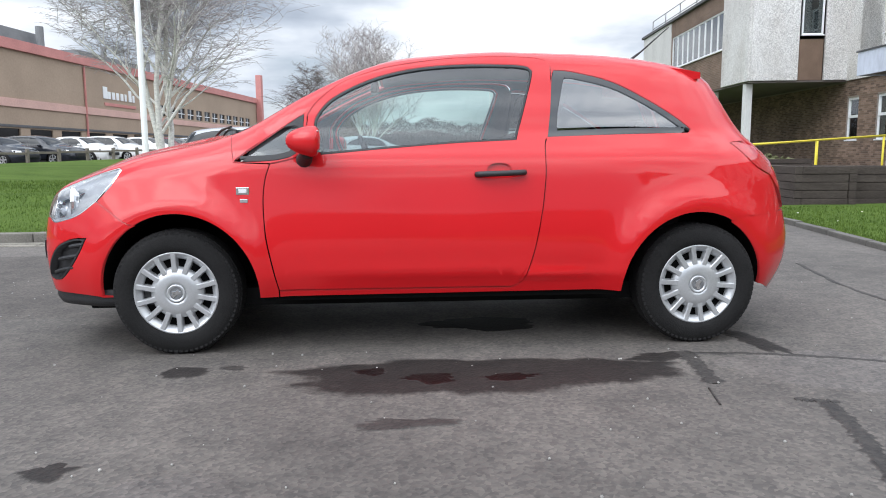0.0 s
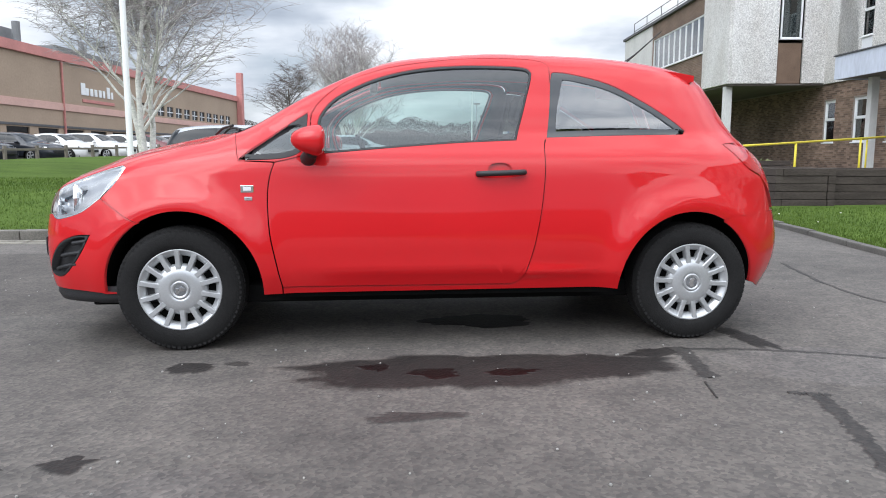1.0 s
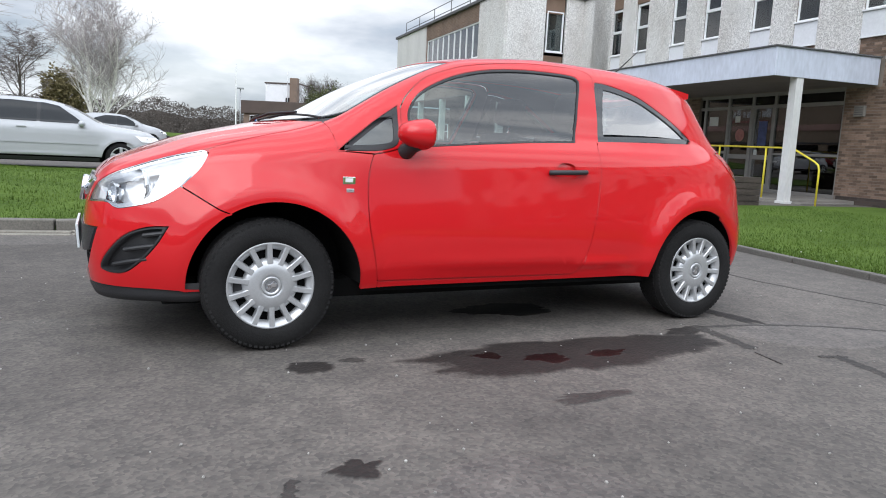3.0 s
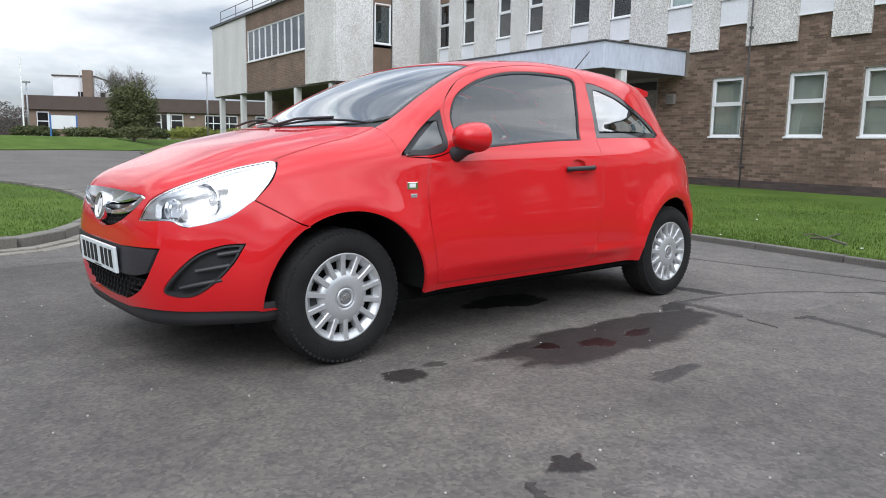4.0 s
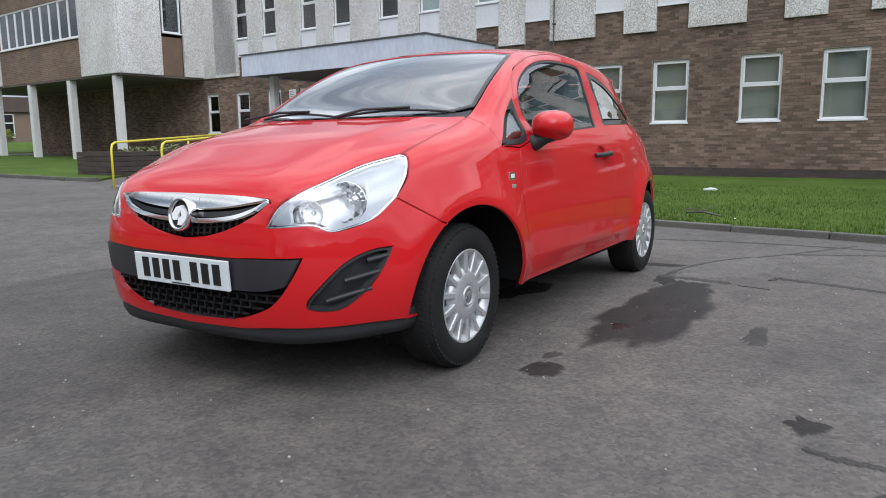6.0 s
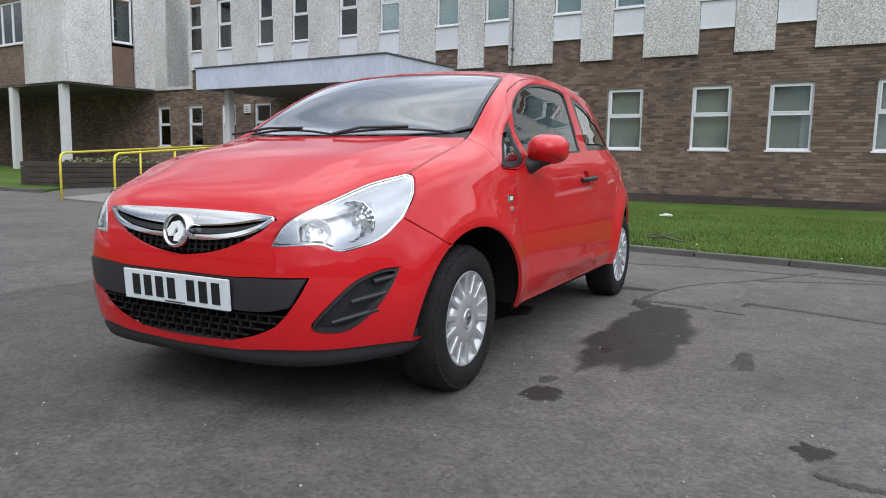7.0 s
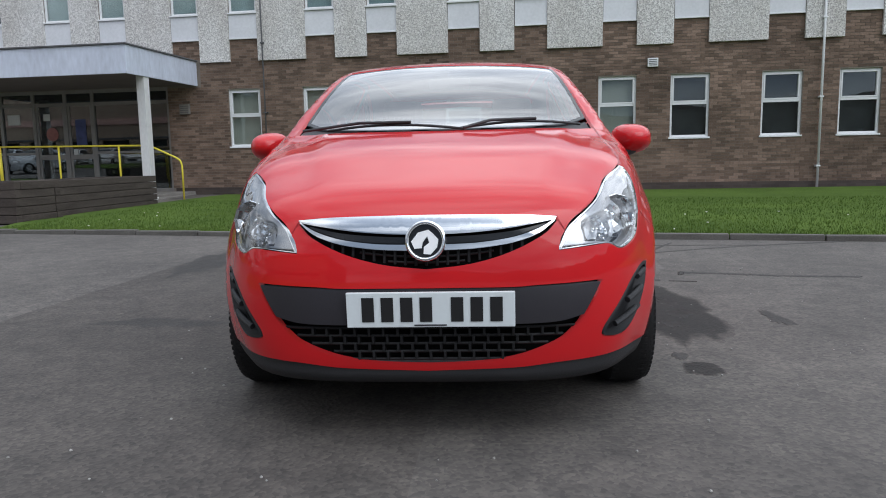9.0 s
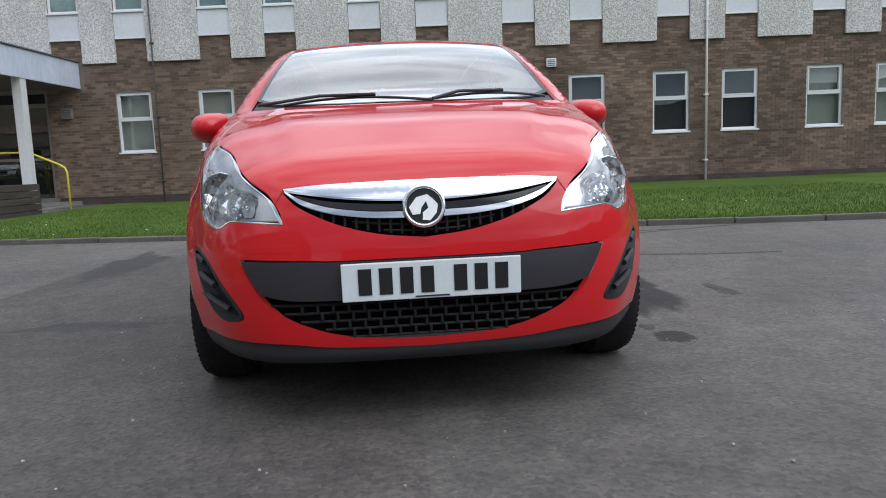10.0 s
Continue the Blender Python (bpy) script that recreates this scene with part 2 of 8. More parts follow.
def asphalt_material(name="asphalt", stain=None, gloss=0.5, dim=1.0):
    """Worn grey asphalt: stone grain and broad mottling; a stain spreads where the mesh's own "fade" value is high."""
    m = bpy.data.materials.new(name)
    m.use_nodes = True
    nt = m.node_tree
    b = nt.nodes["Principled BSDF"]
    co = nt.nodes.new("ShaderNodeTexCoord")
    big = node(nt, "ShaderNodeTexNoise", Scale=0.55, Detail=5.0, Roughness=0.6)
    mid = node(nt, "ShaderNodeTexNoise", Scale=6.0, Detail=5.0, Roughness=0.65)
    fin = node(nt, "ShaderNodeTexVoronoi", Scale=70.0)
    for n in (big, mid, fin):
        nt.links.new(co.outputs["Object"], n.inputs["Vector"])
    r1 = nt.nodes.new("ShaderNodeValToRGB")
    r1.color_ramp.elements[0].position, r1.color_ramp.elements[0].color = 0.33, (0.077 * dim, 0.070 * dim, 0.065 * dim, 1)
    r1.color_ramp.elements[1].position, r1.color_ramp.elements[1].color = 0.66, (0.123 * dim, 0.112 * dim, 0.103 * dim, 1)
    nt.links.new(big.outputs["Fac"], r1.inputs["Fac"])
    r2 = nt.nodes.new("ShaderNodeValToRGB")
    r2.color_ramp.elements[0].position, r2.color_ramp.elements[0].color = 0.3, (0.74, 0.74, 0.74, 1)
    r2.color_ramp.elements[1].position, r2.color_ramp.elements[1].color = 0.7, (1.20, 1.18, 1.16, 1)
    nt.links.new(mid.outputs["Fac"], r2.inputs["Fac"])
    bw = nt.nodes.new("ShaderNodeRGBToBW")
    nt.links.new(fin.outputs["Color"], bw.inputs["Color"])
    r3 = nt.nodes.new("ShaderNodeValToRGB")
    r3.color_ramp.elements[0].position, r3.color_ramp.elements[0].color = 0.1, (0.70, 0.70, 0.71, 1)
    r3.color_ramp.elements[1].position, r3.color_ramp.elements[1].color = 0.95, (1.34, 1.32, 1.28, 1)
    nt.links.new(bw.outputs["Val"], r3.inputs["Fac"])
    prev = r1
    for r in (r2, r3):
        mul = nt.nodes.new("ShaderNodeMixRGB")
        mul.blend_type = "MULTIPLY"
        mul.inputs["Fac"].default_value = 1.0
        nt.links.new(prev.outputs["Color"], mul.inputs["Color1"])
        nt.links.new(r.outputs["Color"], mul.inputs["Color2"])
        prev = mul
    b.inputs["Roughness"].default_value = 0.78
    if stain:
        at = nt.nodes.new("ShaderNodeAttribute")
        at.attribute_name = "fade"
        rag = node(nt, "ShaderNodeTexNoise", Scale=13.0, Detail=6.0, Roughness=0.7)
        nt.links.new(co.outputs["Object"], rag.inputs["Vector"])
        ad = nt.nodes.new("ShaderNodeMath")
        ad.operation = "ADD"
        nt.links.new(at.outputs["Fac"], ad.inputs[0])
        nt.links.new(rag.outputs["Fac"], ad.inputs[1])
        mr = nt.nodes.new("ShaderNodeMapRange")
        mr.inputs["From Min"].default_value, mr.inputs["From Max"].default_value = 0.72, 1.12
        nt.links.new(ad.outputs["Value"], mr.inputs["Value"])
        tint = nt.nodes.new("ShaderNodeMixRGB")
        tint.blend_type = "MULTIPLY"
        tint.inputs["Color2"].default_value = (*stain, 1)
        nt.links.new(mr.outputs["Result"], tint.inputs["Fac"])
        nt.links.new(prev.outputs["Color"], tint.inputs["Color1"])
        prev = tint
        rr = nt.nodes.new("ShaderNodeMapRange")
        rr.inputs["To Min"].default_value, rr.inputs["To Max"].default_value = 0.78, gloss
        nt.links.new(mr.outputs["Result"], rr.inputs["Value"])
        nt.links.new(rr.outputs["Result"], b.inputs["Roughness"])
        b.inputs["Specular IOR Level"].default_value = 0.35
    nt.links.new(prev.outputs["Color"], b.inputs["Base Color"])
    bp = nt.nodes.new("ShaderNodeBump")
    bp.inputs["Strength"].default_value, bp.inputs["Distance"].default_value = 0.42, 0.004
    nt.links.new(fin.outputs["Distance"], bp.inputs["Height"])
    nt.links.new(bp.outputs["Normal"], b.inputs["Normal"])
    return m


ASPHALT = asphalt_material()
GRASS = material("grass", (0.058, 0.108, 0.014), 0.95, vary=0.35, scale=0.8, fine=25, bump=0.8, bump_scale=90, second=(0.100, 0.154, 0.028), spec=0.15)
BLADE = material("grass_blade", (0.060, 0.122, 0.014), 0.85, vary=0.4, scale=0.7, fine=9, second=(0.120, 0.178, 0.033), spec=0.2)
SOIL = material("soil", (0.06, 0.047, 0.036), 0.95, vary=0.4, scale=3, fine=40, bump=0.8, bump_scale=40)
KERB = material("kerb_concrete", (0.115, 0.108, 0.098), 0.9, vary=0.3, scale=3, fine=70, bump=0.4, bump_scale=120)
KERB_ISLAND = material("weathered_kerb", (0.15, 0.14, 0.122), 0.9, vary=0.35, scale=3, fine=60, bump=0.4, bump_scale=100)
KERB_PALE = material("pale_kerb", (0.21, 0.195, 0.165), 0.9, vary=0.35, scale=3, fine=60, bump=0.4, bump_scale=100)
PAVING = material("paving", (0.22, 0.205, 0.185), 0.9, vary=0.2, scale=2, fine=50, bump=0.3)
BRICK = brick_material("brown_brick", (0.150, 0.096, 0.066), (0.225, 0.150, 0.108), (0.27, 0.235, 0.20))
BRICK_DARK = brick_material("dark_brick", (0.055, 0.042, 0.036), (0.085, 0.066, 0.055), (0.07, 0.06, 0.055))
BRICK_FLAT = material("brown_panel", (0.17, 0.112, 0.078), 0.8, vary=0.2, scale=2, fine=30)
PEBBLE = pebble_material("pebble_dash")
CONCRETE = material("grey_render", (0.60, 0.59, 0.57), 0.9, vary=0.16, scale=0.9, fine=30, bump=0.3, stretch=(1, 1, 0.3))
WHITE = material("white_plastic", (0.78, 0.79, 0.80), 0.35, vary=0.06, scale=2, fine=20)
SPANDREL = material("white_board", (0.72, 0.73, 0.76), 0.45, vary=0.08, scale=1.2, fine=15)
FASCIA = material("canopy_fascia", (0.58, 0.62, 0.72), 0.55, vary=0.14, scale=1.4, fine=12, stretch=(1, 1, 0.35))
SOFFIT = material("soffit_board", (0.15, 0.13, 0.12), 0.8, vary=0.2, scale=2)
LEAD = material("dark_edging", (0.10, 0.10, 0.105), 0.7, vary=0.3, scale=4)
COLUMN = material("column_paint", (0.66, 0.66, 0.65), 0.6, vary=0.1, scale=2, fine=20, stretch=(1, 1, 0.4))
YELLOW = material("yellow_paint", (0.72, 0.60, 0.045), 0.45, vary=0.12, scale=6, fine=40)
BLIND = material("window_blind", (0.52, 0.50, 0.44), 0.9, vary=0.08, scale=1, fine=30, stretch=(20, 20, 1))
# unlit rooms behind glass: their shade is put into this dark colour
ROOM_SHADE = material("room_shade", (0.045, 0.05, 0.052), 0.9, vary=0.3, scale=2)
WINDOW_GLASS = pane_material("window_glass", (0.82, 0.88, 0.88))
DOOR_GLASS = pane_material("door_glass", (0.6, 0.66, 0.68))
TIMBER_FRAME = material("aluminium_frame", (0.28, 0.27, 0.26), 0.5, metal=0.3, vary=0.12)


# ---- building blocks ----
def mesh_from(name, bm, mat=None, smooth=False):
    me = bpy.data.meshes.new(name)
    bm.to_mesh(me)
    bm.free()
    if mat:
        me.materials.append(mat)
    if smooth:
        for p in me.polygons:
            p.use_smooth = True
    return me


def part(name, bm, mat, parent=None, label="", smooth=False):
    """One mesh object; a part of its parent where one is given."""
    ob = new(name, mesh_from(name, bm, mat, smooth))
    if parent:
        ob.parent = parent
    if label:
        tagged(ob, label)
    return ob


def thing(name, label, category, group="", kind="", m=None):
    ob = new(name)
    tagged(ob, label, category, group, kind)
    if m is not None:
        ob.matrix_world = m
    return ob


def add_box(bm, lo, hi, bevel=0.0, m=None):
    lo, hi = Vector(lo), Vector(hi)
    r = bmesh.ops.create_cube(bm, size=1.0, matrix=Matrix.LocRotScale((lo + hi) / 2, None, hi - lo))
    vs = r["verts"]
    if bevel:
        es = list({e for v in vs for e in v.link_edges})
        rb = bmesh.ops.bevel(bm, geom=es, offset=bevel, segments=2, affect="EDGES", profile=0.6)
        vs = list({v for f in rb["faces"] for v in f.verts} | {v for v in vs if v.is_valid})
    if m is not None:
        bmesh.ops.transform(bm, matrix=m, verts=vs)
    return vs


def box(lo, hi, bevel=0.0, m=None):
    bm = bmesh.new()
    add_box(bm, lo, hi, bevel, m)
    return bm


def add_tube(bm, pts, radius, sides=10, radii=None, cap=True):
    """A round bar along a line of points."""
    pts = [Vector(p) for p in pts]
    rings = []
    up = None
    for i, p in enumerate(pts):
        a = pts[max(i - 1, 0)]
        b = pts[min(i + 1, len(pts) - 1)]
        d = (b - a).normalized()
        if up is None or abs(up.dot(d)) > 0.95:
            up = Vector((0, 0, 1)) if abs(d.z) < 0.9 else Vector((1, 0, 0))
        s = d.cross(up).normalized()
        up = s.cross(d).normalized()
        r = radii[i] if radii else radius
        rings.append([bm.verts.new(p + (s * math.cos(k * math.tau / sides) + up * math.sin(k * math.tau / sides)) * r) for k in range(sides)])
    for a, b in zip(rings, rings[1:]):
        for k in range(sides):
            bm.faces.new((a[k], a[(k + 1) % sides], b[(k + 1) % sides], b[k]))
    if cap:
        bm.faces.new(rings[0][::-1])
        bm.faces.new(rings[-1])


def tube(pts, radius, sides=10, radii=None):
    bm = bmesh.new()
    add_tube(bm, pts, radius, sides, radii)
    return bm


def add_lathe(bm, profile, steps=48, axis="y", m=None):
    """Turn (distance along the axis, radius) pairs round the axis."""
    rings = []
    for a, r in profile:
        ring = []
        for k in range(steps):
            c, s = math.cos(k * math.tau / steps) * r, math.sin(k * math.tau / steps) * r
            v = Vector((c, a, s)) if axis == "y" else Vector((c, s, a)) if axis == "z" else Vector((a, c, s))
            ring.append(bm.verts.new(m @ v if m is not None else v))
        rings.append(ring)
    for a, b in zip(rings, rings[1:]):
        for k in range(steps):
            bm.faces.new((a[k], b[k], b[(k + 1) % steps], a[(k + 1) % steps]))
    return rings


def lathe(profile, steps=48, axis="y", m=None):
    bm = bmesh.new()
    add_lathe(bm, profile, steps, axis, m)
    bmesh.ops.recalc_face_normals(bm, faces=bm.faces)
    return bm


def smooth_line(pts, n=6):
    """A rounded line through the points (Catmull-Rom)."""
    p = [np.array(q, float) for q in pts]
    if len(p) < 3:
        return [tuple(q) for q in p]
    p = [2 * p[0] - p[1]] + p + [2 * p[-1] - p[-2]]
    out = []
    for i in range(1, len(p) - 2):
        for k in range(n):
            t = k / n
            out.append(0.5 * (2 * p[i] + (p[i + 1] - p[i - 1]) * t + (2 * p[i - 1] - 5 * p[i] + 4 * p[i + 1] - p[i + 2]) * t * t + (3 * p[i] - p[i - 1] - 3 * p[i + 1] + p[i + 2]) * t ** 3))
    out.append(p[-2])
    return [tuple(float(c) for c in q) for q in out]


# ---- ground, lawns, kerbs ----
def ease(a, b, v):
    t = min(1.0, max(0.0, (v - a) / (b - a)))
    return t * t * (3 - 2 * t)


def rise(x, y):
    """Height of the ground: level round the car, climbing slowly away from it."""
    return 0.0125 * min(12.0, max(0.0, y - 3)) + (0.52 + 0.15 * ease(3, -6, x)) * ease(9, 52, y)


def ground_sheet():
    bm = bmesh.new()
    xs = sorted({*[i * 4.0 for i in range(-20, 21)], *[s * d for s in (-1, 1) for d in (100, 130, 180, 300, 600)]})
    ys = sorted({*[i * 2.5 for i in range(-8, 28)], -600, -300, -150, -80, -40, 80, 100, 130, 180, 300, 600})
    grid = [[bm.verts.new((x, y, rise(x, y))) for x in xs] for y in ys]
    for j in range(len(ys) - 1):
        for i in range(len(xs) - 1):
            bm.faces.new((grid[j][i], grid[j][i + 1], grid[j + 1][i + 1], grid[j + 1][i]))
    return bm


ground = part("ground", ground_sheet(), ASPHALT, smooth=True)
tagged(ground, "worn grey asphalt forecourt with damp dark patches", "ground", kind="structure")


def inside(poly, x, y):
    c = False
    for i in range(len(poly)):
        (x1, y1), (x2, y2) = poly[i - 1][:2], poly[i][:2]
        if (y1 > y) != (y2 > y) and x < (x2 - x1) * (y - y1) / (y2 - y1) + x1:
            c = not c
    return c


def edge_gap(line, x, y):
    best = 1e9
    for (x1, y1), (x2, y2) in zip(line, line[1:]):
        dx, dy = x2 - x1, y2 - y1
        t = max(0, min(1, ((x - x1) * dx + (y - y1) * dy) / (dx * dx + dy * dy + 1e-9)))
        best = min(best, math.hypot(x - x1 - t * dx, y - y1 - t * dy))
    return best


def slab(outline, height, step, mat, name, label, category="lawn", mound=0.0, edge=None, kind="structure"):
    """A sheet over the ground inside an outline, cut into a grid so that it follows the ground."""
    bm = bmesh.new()
    vs = [bm.verts.new((x, y, 0)) for x, y in outline]
    es = [bm.edges.new((vs[i - 1], vs[i])) for i in range(len(vs))]
    bmesh.ops.triangle_fill(bm, edges=es, use_beauty=True)
    for ax in (0, 1):
        lo, hi = min(p[ax] for p in outline), max(p[ax] for p in outline)
        n = int((hi - lo) / step)
        for k in range(1, n + 1):
            c = lo + (hi - lo) * k / (n + 1)
            no = (1, 0, 0) if ax == 0 else (0, 1, 0)
            co = (c, 0, 0) if ax == 0 else (0, c, 0)
            bmesh.ops.bisect_plane(bm, geom=bm.verts[:] + bm.edges[:] + bm.faces[:], plane_co=co, plane_no=no)
    for v in bm.verts:
        g = edge_gap(edge, v.co.x, v.co.y) if edge else 9
        v.co.z = rise(v.co.x, v.co.y) + height + mound * ease(0.3, 5, g)
    bmesh.ops.recalc_face_normals(bm, faces=bm.faces)
    if bm.faces and bm.faces[:][0].normal.z < 0:
        bmesh.ops.reverse_faces(bm, faces=bm.faces)
    skirt = [e for e in bm.edges if e.is_boundary]
    r = bmesh.ops.extrude_edge_only(bm, edges=skirt)
    for v in r["geom"]:
        if isinstance(v, bmesh.types.BMVert):
            v.co.z -= height + 0.12
    ob = part(name, bm, mat, smooth=False)
    return tagged(ob, label, category, kind=kind)


FRONT_EDGE = smooth_line([(-2.0, -40), (1.9, -12), (3.02, -5.0), (3.48, -3.0), (3.84, -1.3), (4.12, 0.0), (4.34, 1.2), (4.58, 2.6), (4.92, 4.6), (5.12, 6.3), (5.25, 8.4), (5.4, 9.6)])
lawn_front_outline = [p for p in FRONT_EDGE if p[1] < 6.7] + [(6.2, 7.0), (9.0, 7.2), (12.0, 7.1), (15.0, 7.0), (14.2, -3.0), (12.2, -24.0), (10.6, -40)]
lawn_front = slab(lawn_front_outline, 0.05, 1.0, GRASS, "lawn_front", "short green lawn before the brown brick office building")
FAR_EDGE = smooth_line([(5.9, 12.9), (5.65, 14.5), (5.75, 18.5), (6.5, 23.0), (8.0, 29.5), (9.6, 35.5), (12.5, 40.5), (17.0, 44.0), (24.0, 46.5)])
lawn_far_outline = FAR_EDGE + [(24, 41), (15.6, 40.6), (17.2, 24.0), (13.0, 20.0), (10.2, 16.5)]
lawn_far = slab(lawn_far_outline, 0.05, 1.5, GRASS, "lawn_far", "green lawn round the pale columns of the office block")
ISLAND_EDGE = smooth_line([(-60, 4.3), (-30, 4.1), (-12, 3.95), (-5.0, 3.85), (-2.9, 3.7), (-1.95, 3.62), (-1.35, 4.05), (-0.75, 5.1), (-0.32, 6.4), (-0.12, 7.6), (-0.05, 9.8), (-0.6, 12.2), (-2.0, 13.4)])
island_outline = ISLAND_EDGE + [(-5.5, 14.0), (-7.6, 17.5), (-8.2, 24), (-9.2, 33), (-10.6, 40), (-12.6, 38.6), (-15.3, 31.5), (-18.6, 22.5), (-22, 17), (-45, 16), (-60, 16)]
lawn_island = slab(island_outline, 0.06, 1.2, GRASS, "lawn_island", "mown green lawn beside the drive with a rounded kerb", mound=0.22, edge=ISLAND_EDGE + [(-5.5, 14.0), (-7.6, 17.5), (-8.2, 24), (-9.2, 33), (-10.6, 40)])
BACK_EDGE = [(-9, 46), (-1.5, 36.0), (3.2, 36.2), (7.0, 38.5), (10.0, 38.2), (12.5, 40.0), (15.0, 43.5), (16, 48.2), (30, 50)]
lawn_back = slab(BACK_EDGE[1:] + [(30, 72), (-6, 66), (-9, 46)], 0.05, 2.5, GRASS, "lawn_back", "strip of grass before a low brown building", mound=0.62, edge=BACK_EDGE)


def kerb(name, line, width=0.13, height=0.085, step=0.915, mat=None, label="weathered grey concrete kerb edging the lawn"):
    """A row of kerb stones along a line, each a piece of its own."""
    th = thing(name, label, "kerb", kind="structure")
    dist = [0.0]
    for a, b in zip(line, line[1:]):
        dist.append(dist[-1] + math.dist(a, b))
    n = int(dist[-1] / step)

    def at(d):
        for i in range(len(dist) - 1):
            if d <= dist[i + 1]:
                t = (d - dist[i]) / (dist[i + 1] - dist[i])
                return Vector((line[i][0] + t * (line[i + 1][0] - line[i][0]), line[i][1] + t * (line[i + 1][1] - line[i][1])))
        return Vector(line[-1][:2])
    shared = mesh_from("kerb_stone", box((-step / 2 + 0.006, -width / 2, -0.1), (step / 2 - 0.006, width / 2, height), 0.012), mat or KERB)
    for k in range(n):
        a, b = at(k * step), at((k + 1) * step)
        mid = (a + b) / 2
        ob = new("kerb_stone", shared)
        ob.parent = th
        ob.matrix_local = pose(mid.x, mid.y, rise(mid.x, mid.y) + random.uniform(-0.006, 0.004), random.uniform(-1, 1), random.uniform(-0.5, 0.5), math.degrees(math.atan2(b.y - a.y, b.x - a.x)))
    return th


kerb("kerb_front", [p for p in FRONT_EDGE if -30 < p[1]], 0.10, 0.06)
kerb("kerb_far", FAR_EDGE)
kerb("kerb_island", [p for p in ISLAND_EDGE if p[0] > -25], 0.15, 0.11, 0.6, KERB_ISLAND)


def beside(line, gap):
    """A line running beside another, to its right."""
    out = []
    for i, p in enumerate(line):
        a, b = line[max(i - 1, 0)], line[min(i + 1, len(line) - 1)]
        d = Vector((b[0] - a[0], b[1] - a[1])).normalized()
        out.append((p[0] + d.y * gap, p[1] - d.x * gap))
    return out


near_edge = [p for p in ISLAND_EDGE if -6.5 < p[0]]
kerb("gutter_inner", beside(near_edge, 0.145), 0.12, 0.022, 0.6, KERB_PALE, "pale concrete gutter stones beside the lawn kerb")
kerb("gutter_outer", beside(near_edge, 0.275), 0.12, 0.012, 0.6, KERB_PALE, "pale concrete gutter stones beside the lawn kerb")

# paved ramp to the entrance
ramp = slab([(4.85, 9.5), (7.2, 10.05), (11.0, 11.5), (13.0, 9.2), (13.6, 8.0), (15.9, 8.2), (16.7, 16.2), (14.0, 16.6), (11.0, 14.0), (7.6, 12.3), (4.95, 11.0)], 0.03, 0.8, PAVING, "ramp", "pale concrete slab path leading up to the entrance", "path")

# ---- the office building: everything along its long front ----
FALL = 0.011  # the site climbs along the front
FRONT = Matrix(((0.0995, -0.995, 0, 15.2), (0.995, 0.0995, 0, 0), (FALL, 0, 1, 0), (0, 0, 0, 1)))
BLOCK = Matrix(((0.0995, -0.995, 0, 11.39), (0.995, 0.0995, 0, 0), (FALL, 0, 1, 0), (0, 0, 0, 1)))
ROOF_Z = 7.65


def pierced(u0, u1, z0, z1, holes, depth=0.14, d=0.0):
    """A wall face with openings and their reveals; u along the wall, d outward."""
    bm = bmesh.new()
    us = sorted({round(v, 3) for v in (u0, u1, *[v for h in holes for v in (h[0], h[1])])})
    zs = sorted({round(v, 3) for v in (z0, z1, *[v for h in holes for v in (h[2], h[3])])})
    cache = {}

    def vert(u, e, z):
        k = (round(u, 4), round(e, 4), round(z, 4))
        if k not in cache:
            cache[k] = bm.verts.new((u, e, z))
        return cache[k]
    for a, b in zip(us, us[1:]):
        for c, e in zip(zs, zs[1:]):
            if any(h[0] < (a + b) / 2 < h[1] and h[2] < (c + e) / 2 < h[3] for h in holes):
                continue
            bm.faces.new((vert(b, d, c), vert(a, d, c), vert(a, d, e), vert(b, d, e)))
            bm.faces.new((vert(a, d - 0.3, c), vert(b, d - 0.3, c), vert(b, d - 0.3, e), vert(a, d - 0.3, e)))
    for h in holes:
        a, b, c, e = h
        for (p, q) in (((a, c), (b, c)), ((b, c), (b, e)), ((b, e), (a, e)), ((a, e), (a, c))):
            bm.faces.new((bm.verts.new((p[0], d, p[1])), bm.verts.new((p[0], d - 0.3, p[1])), bm.verts.new((q[0], d - 0.3, q[1])), bm.verts.new((q[0], d, q[1]))))
    for (p, q) in (((u0, z0), (u0, z1)), ((u0, z1), (u1, z1)), ((u1, z1), (u1, z0))):
        bm.faces.new((bm.verts.new((p[0], d, p[1])), bm.verts.new((p[0], d - 0.3, p[1])), bm.verts.new((q[0], d - 0.3, q[1])), bm.verts.new((q[0], d, q[1]))))
    bmesh.ops.recalc_face_normals(bm, faces=bm.faces)
    return bm


def child(name, bm, mat, parent, m, label=""):
    ob = part(name, bm, mat, parent, label)
    ob.matrix_local = m
    return ob


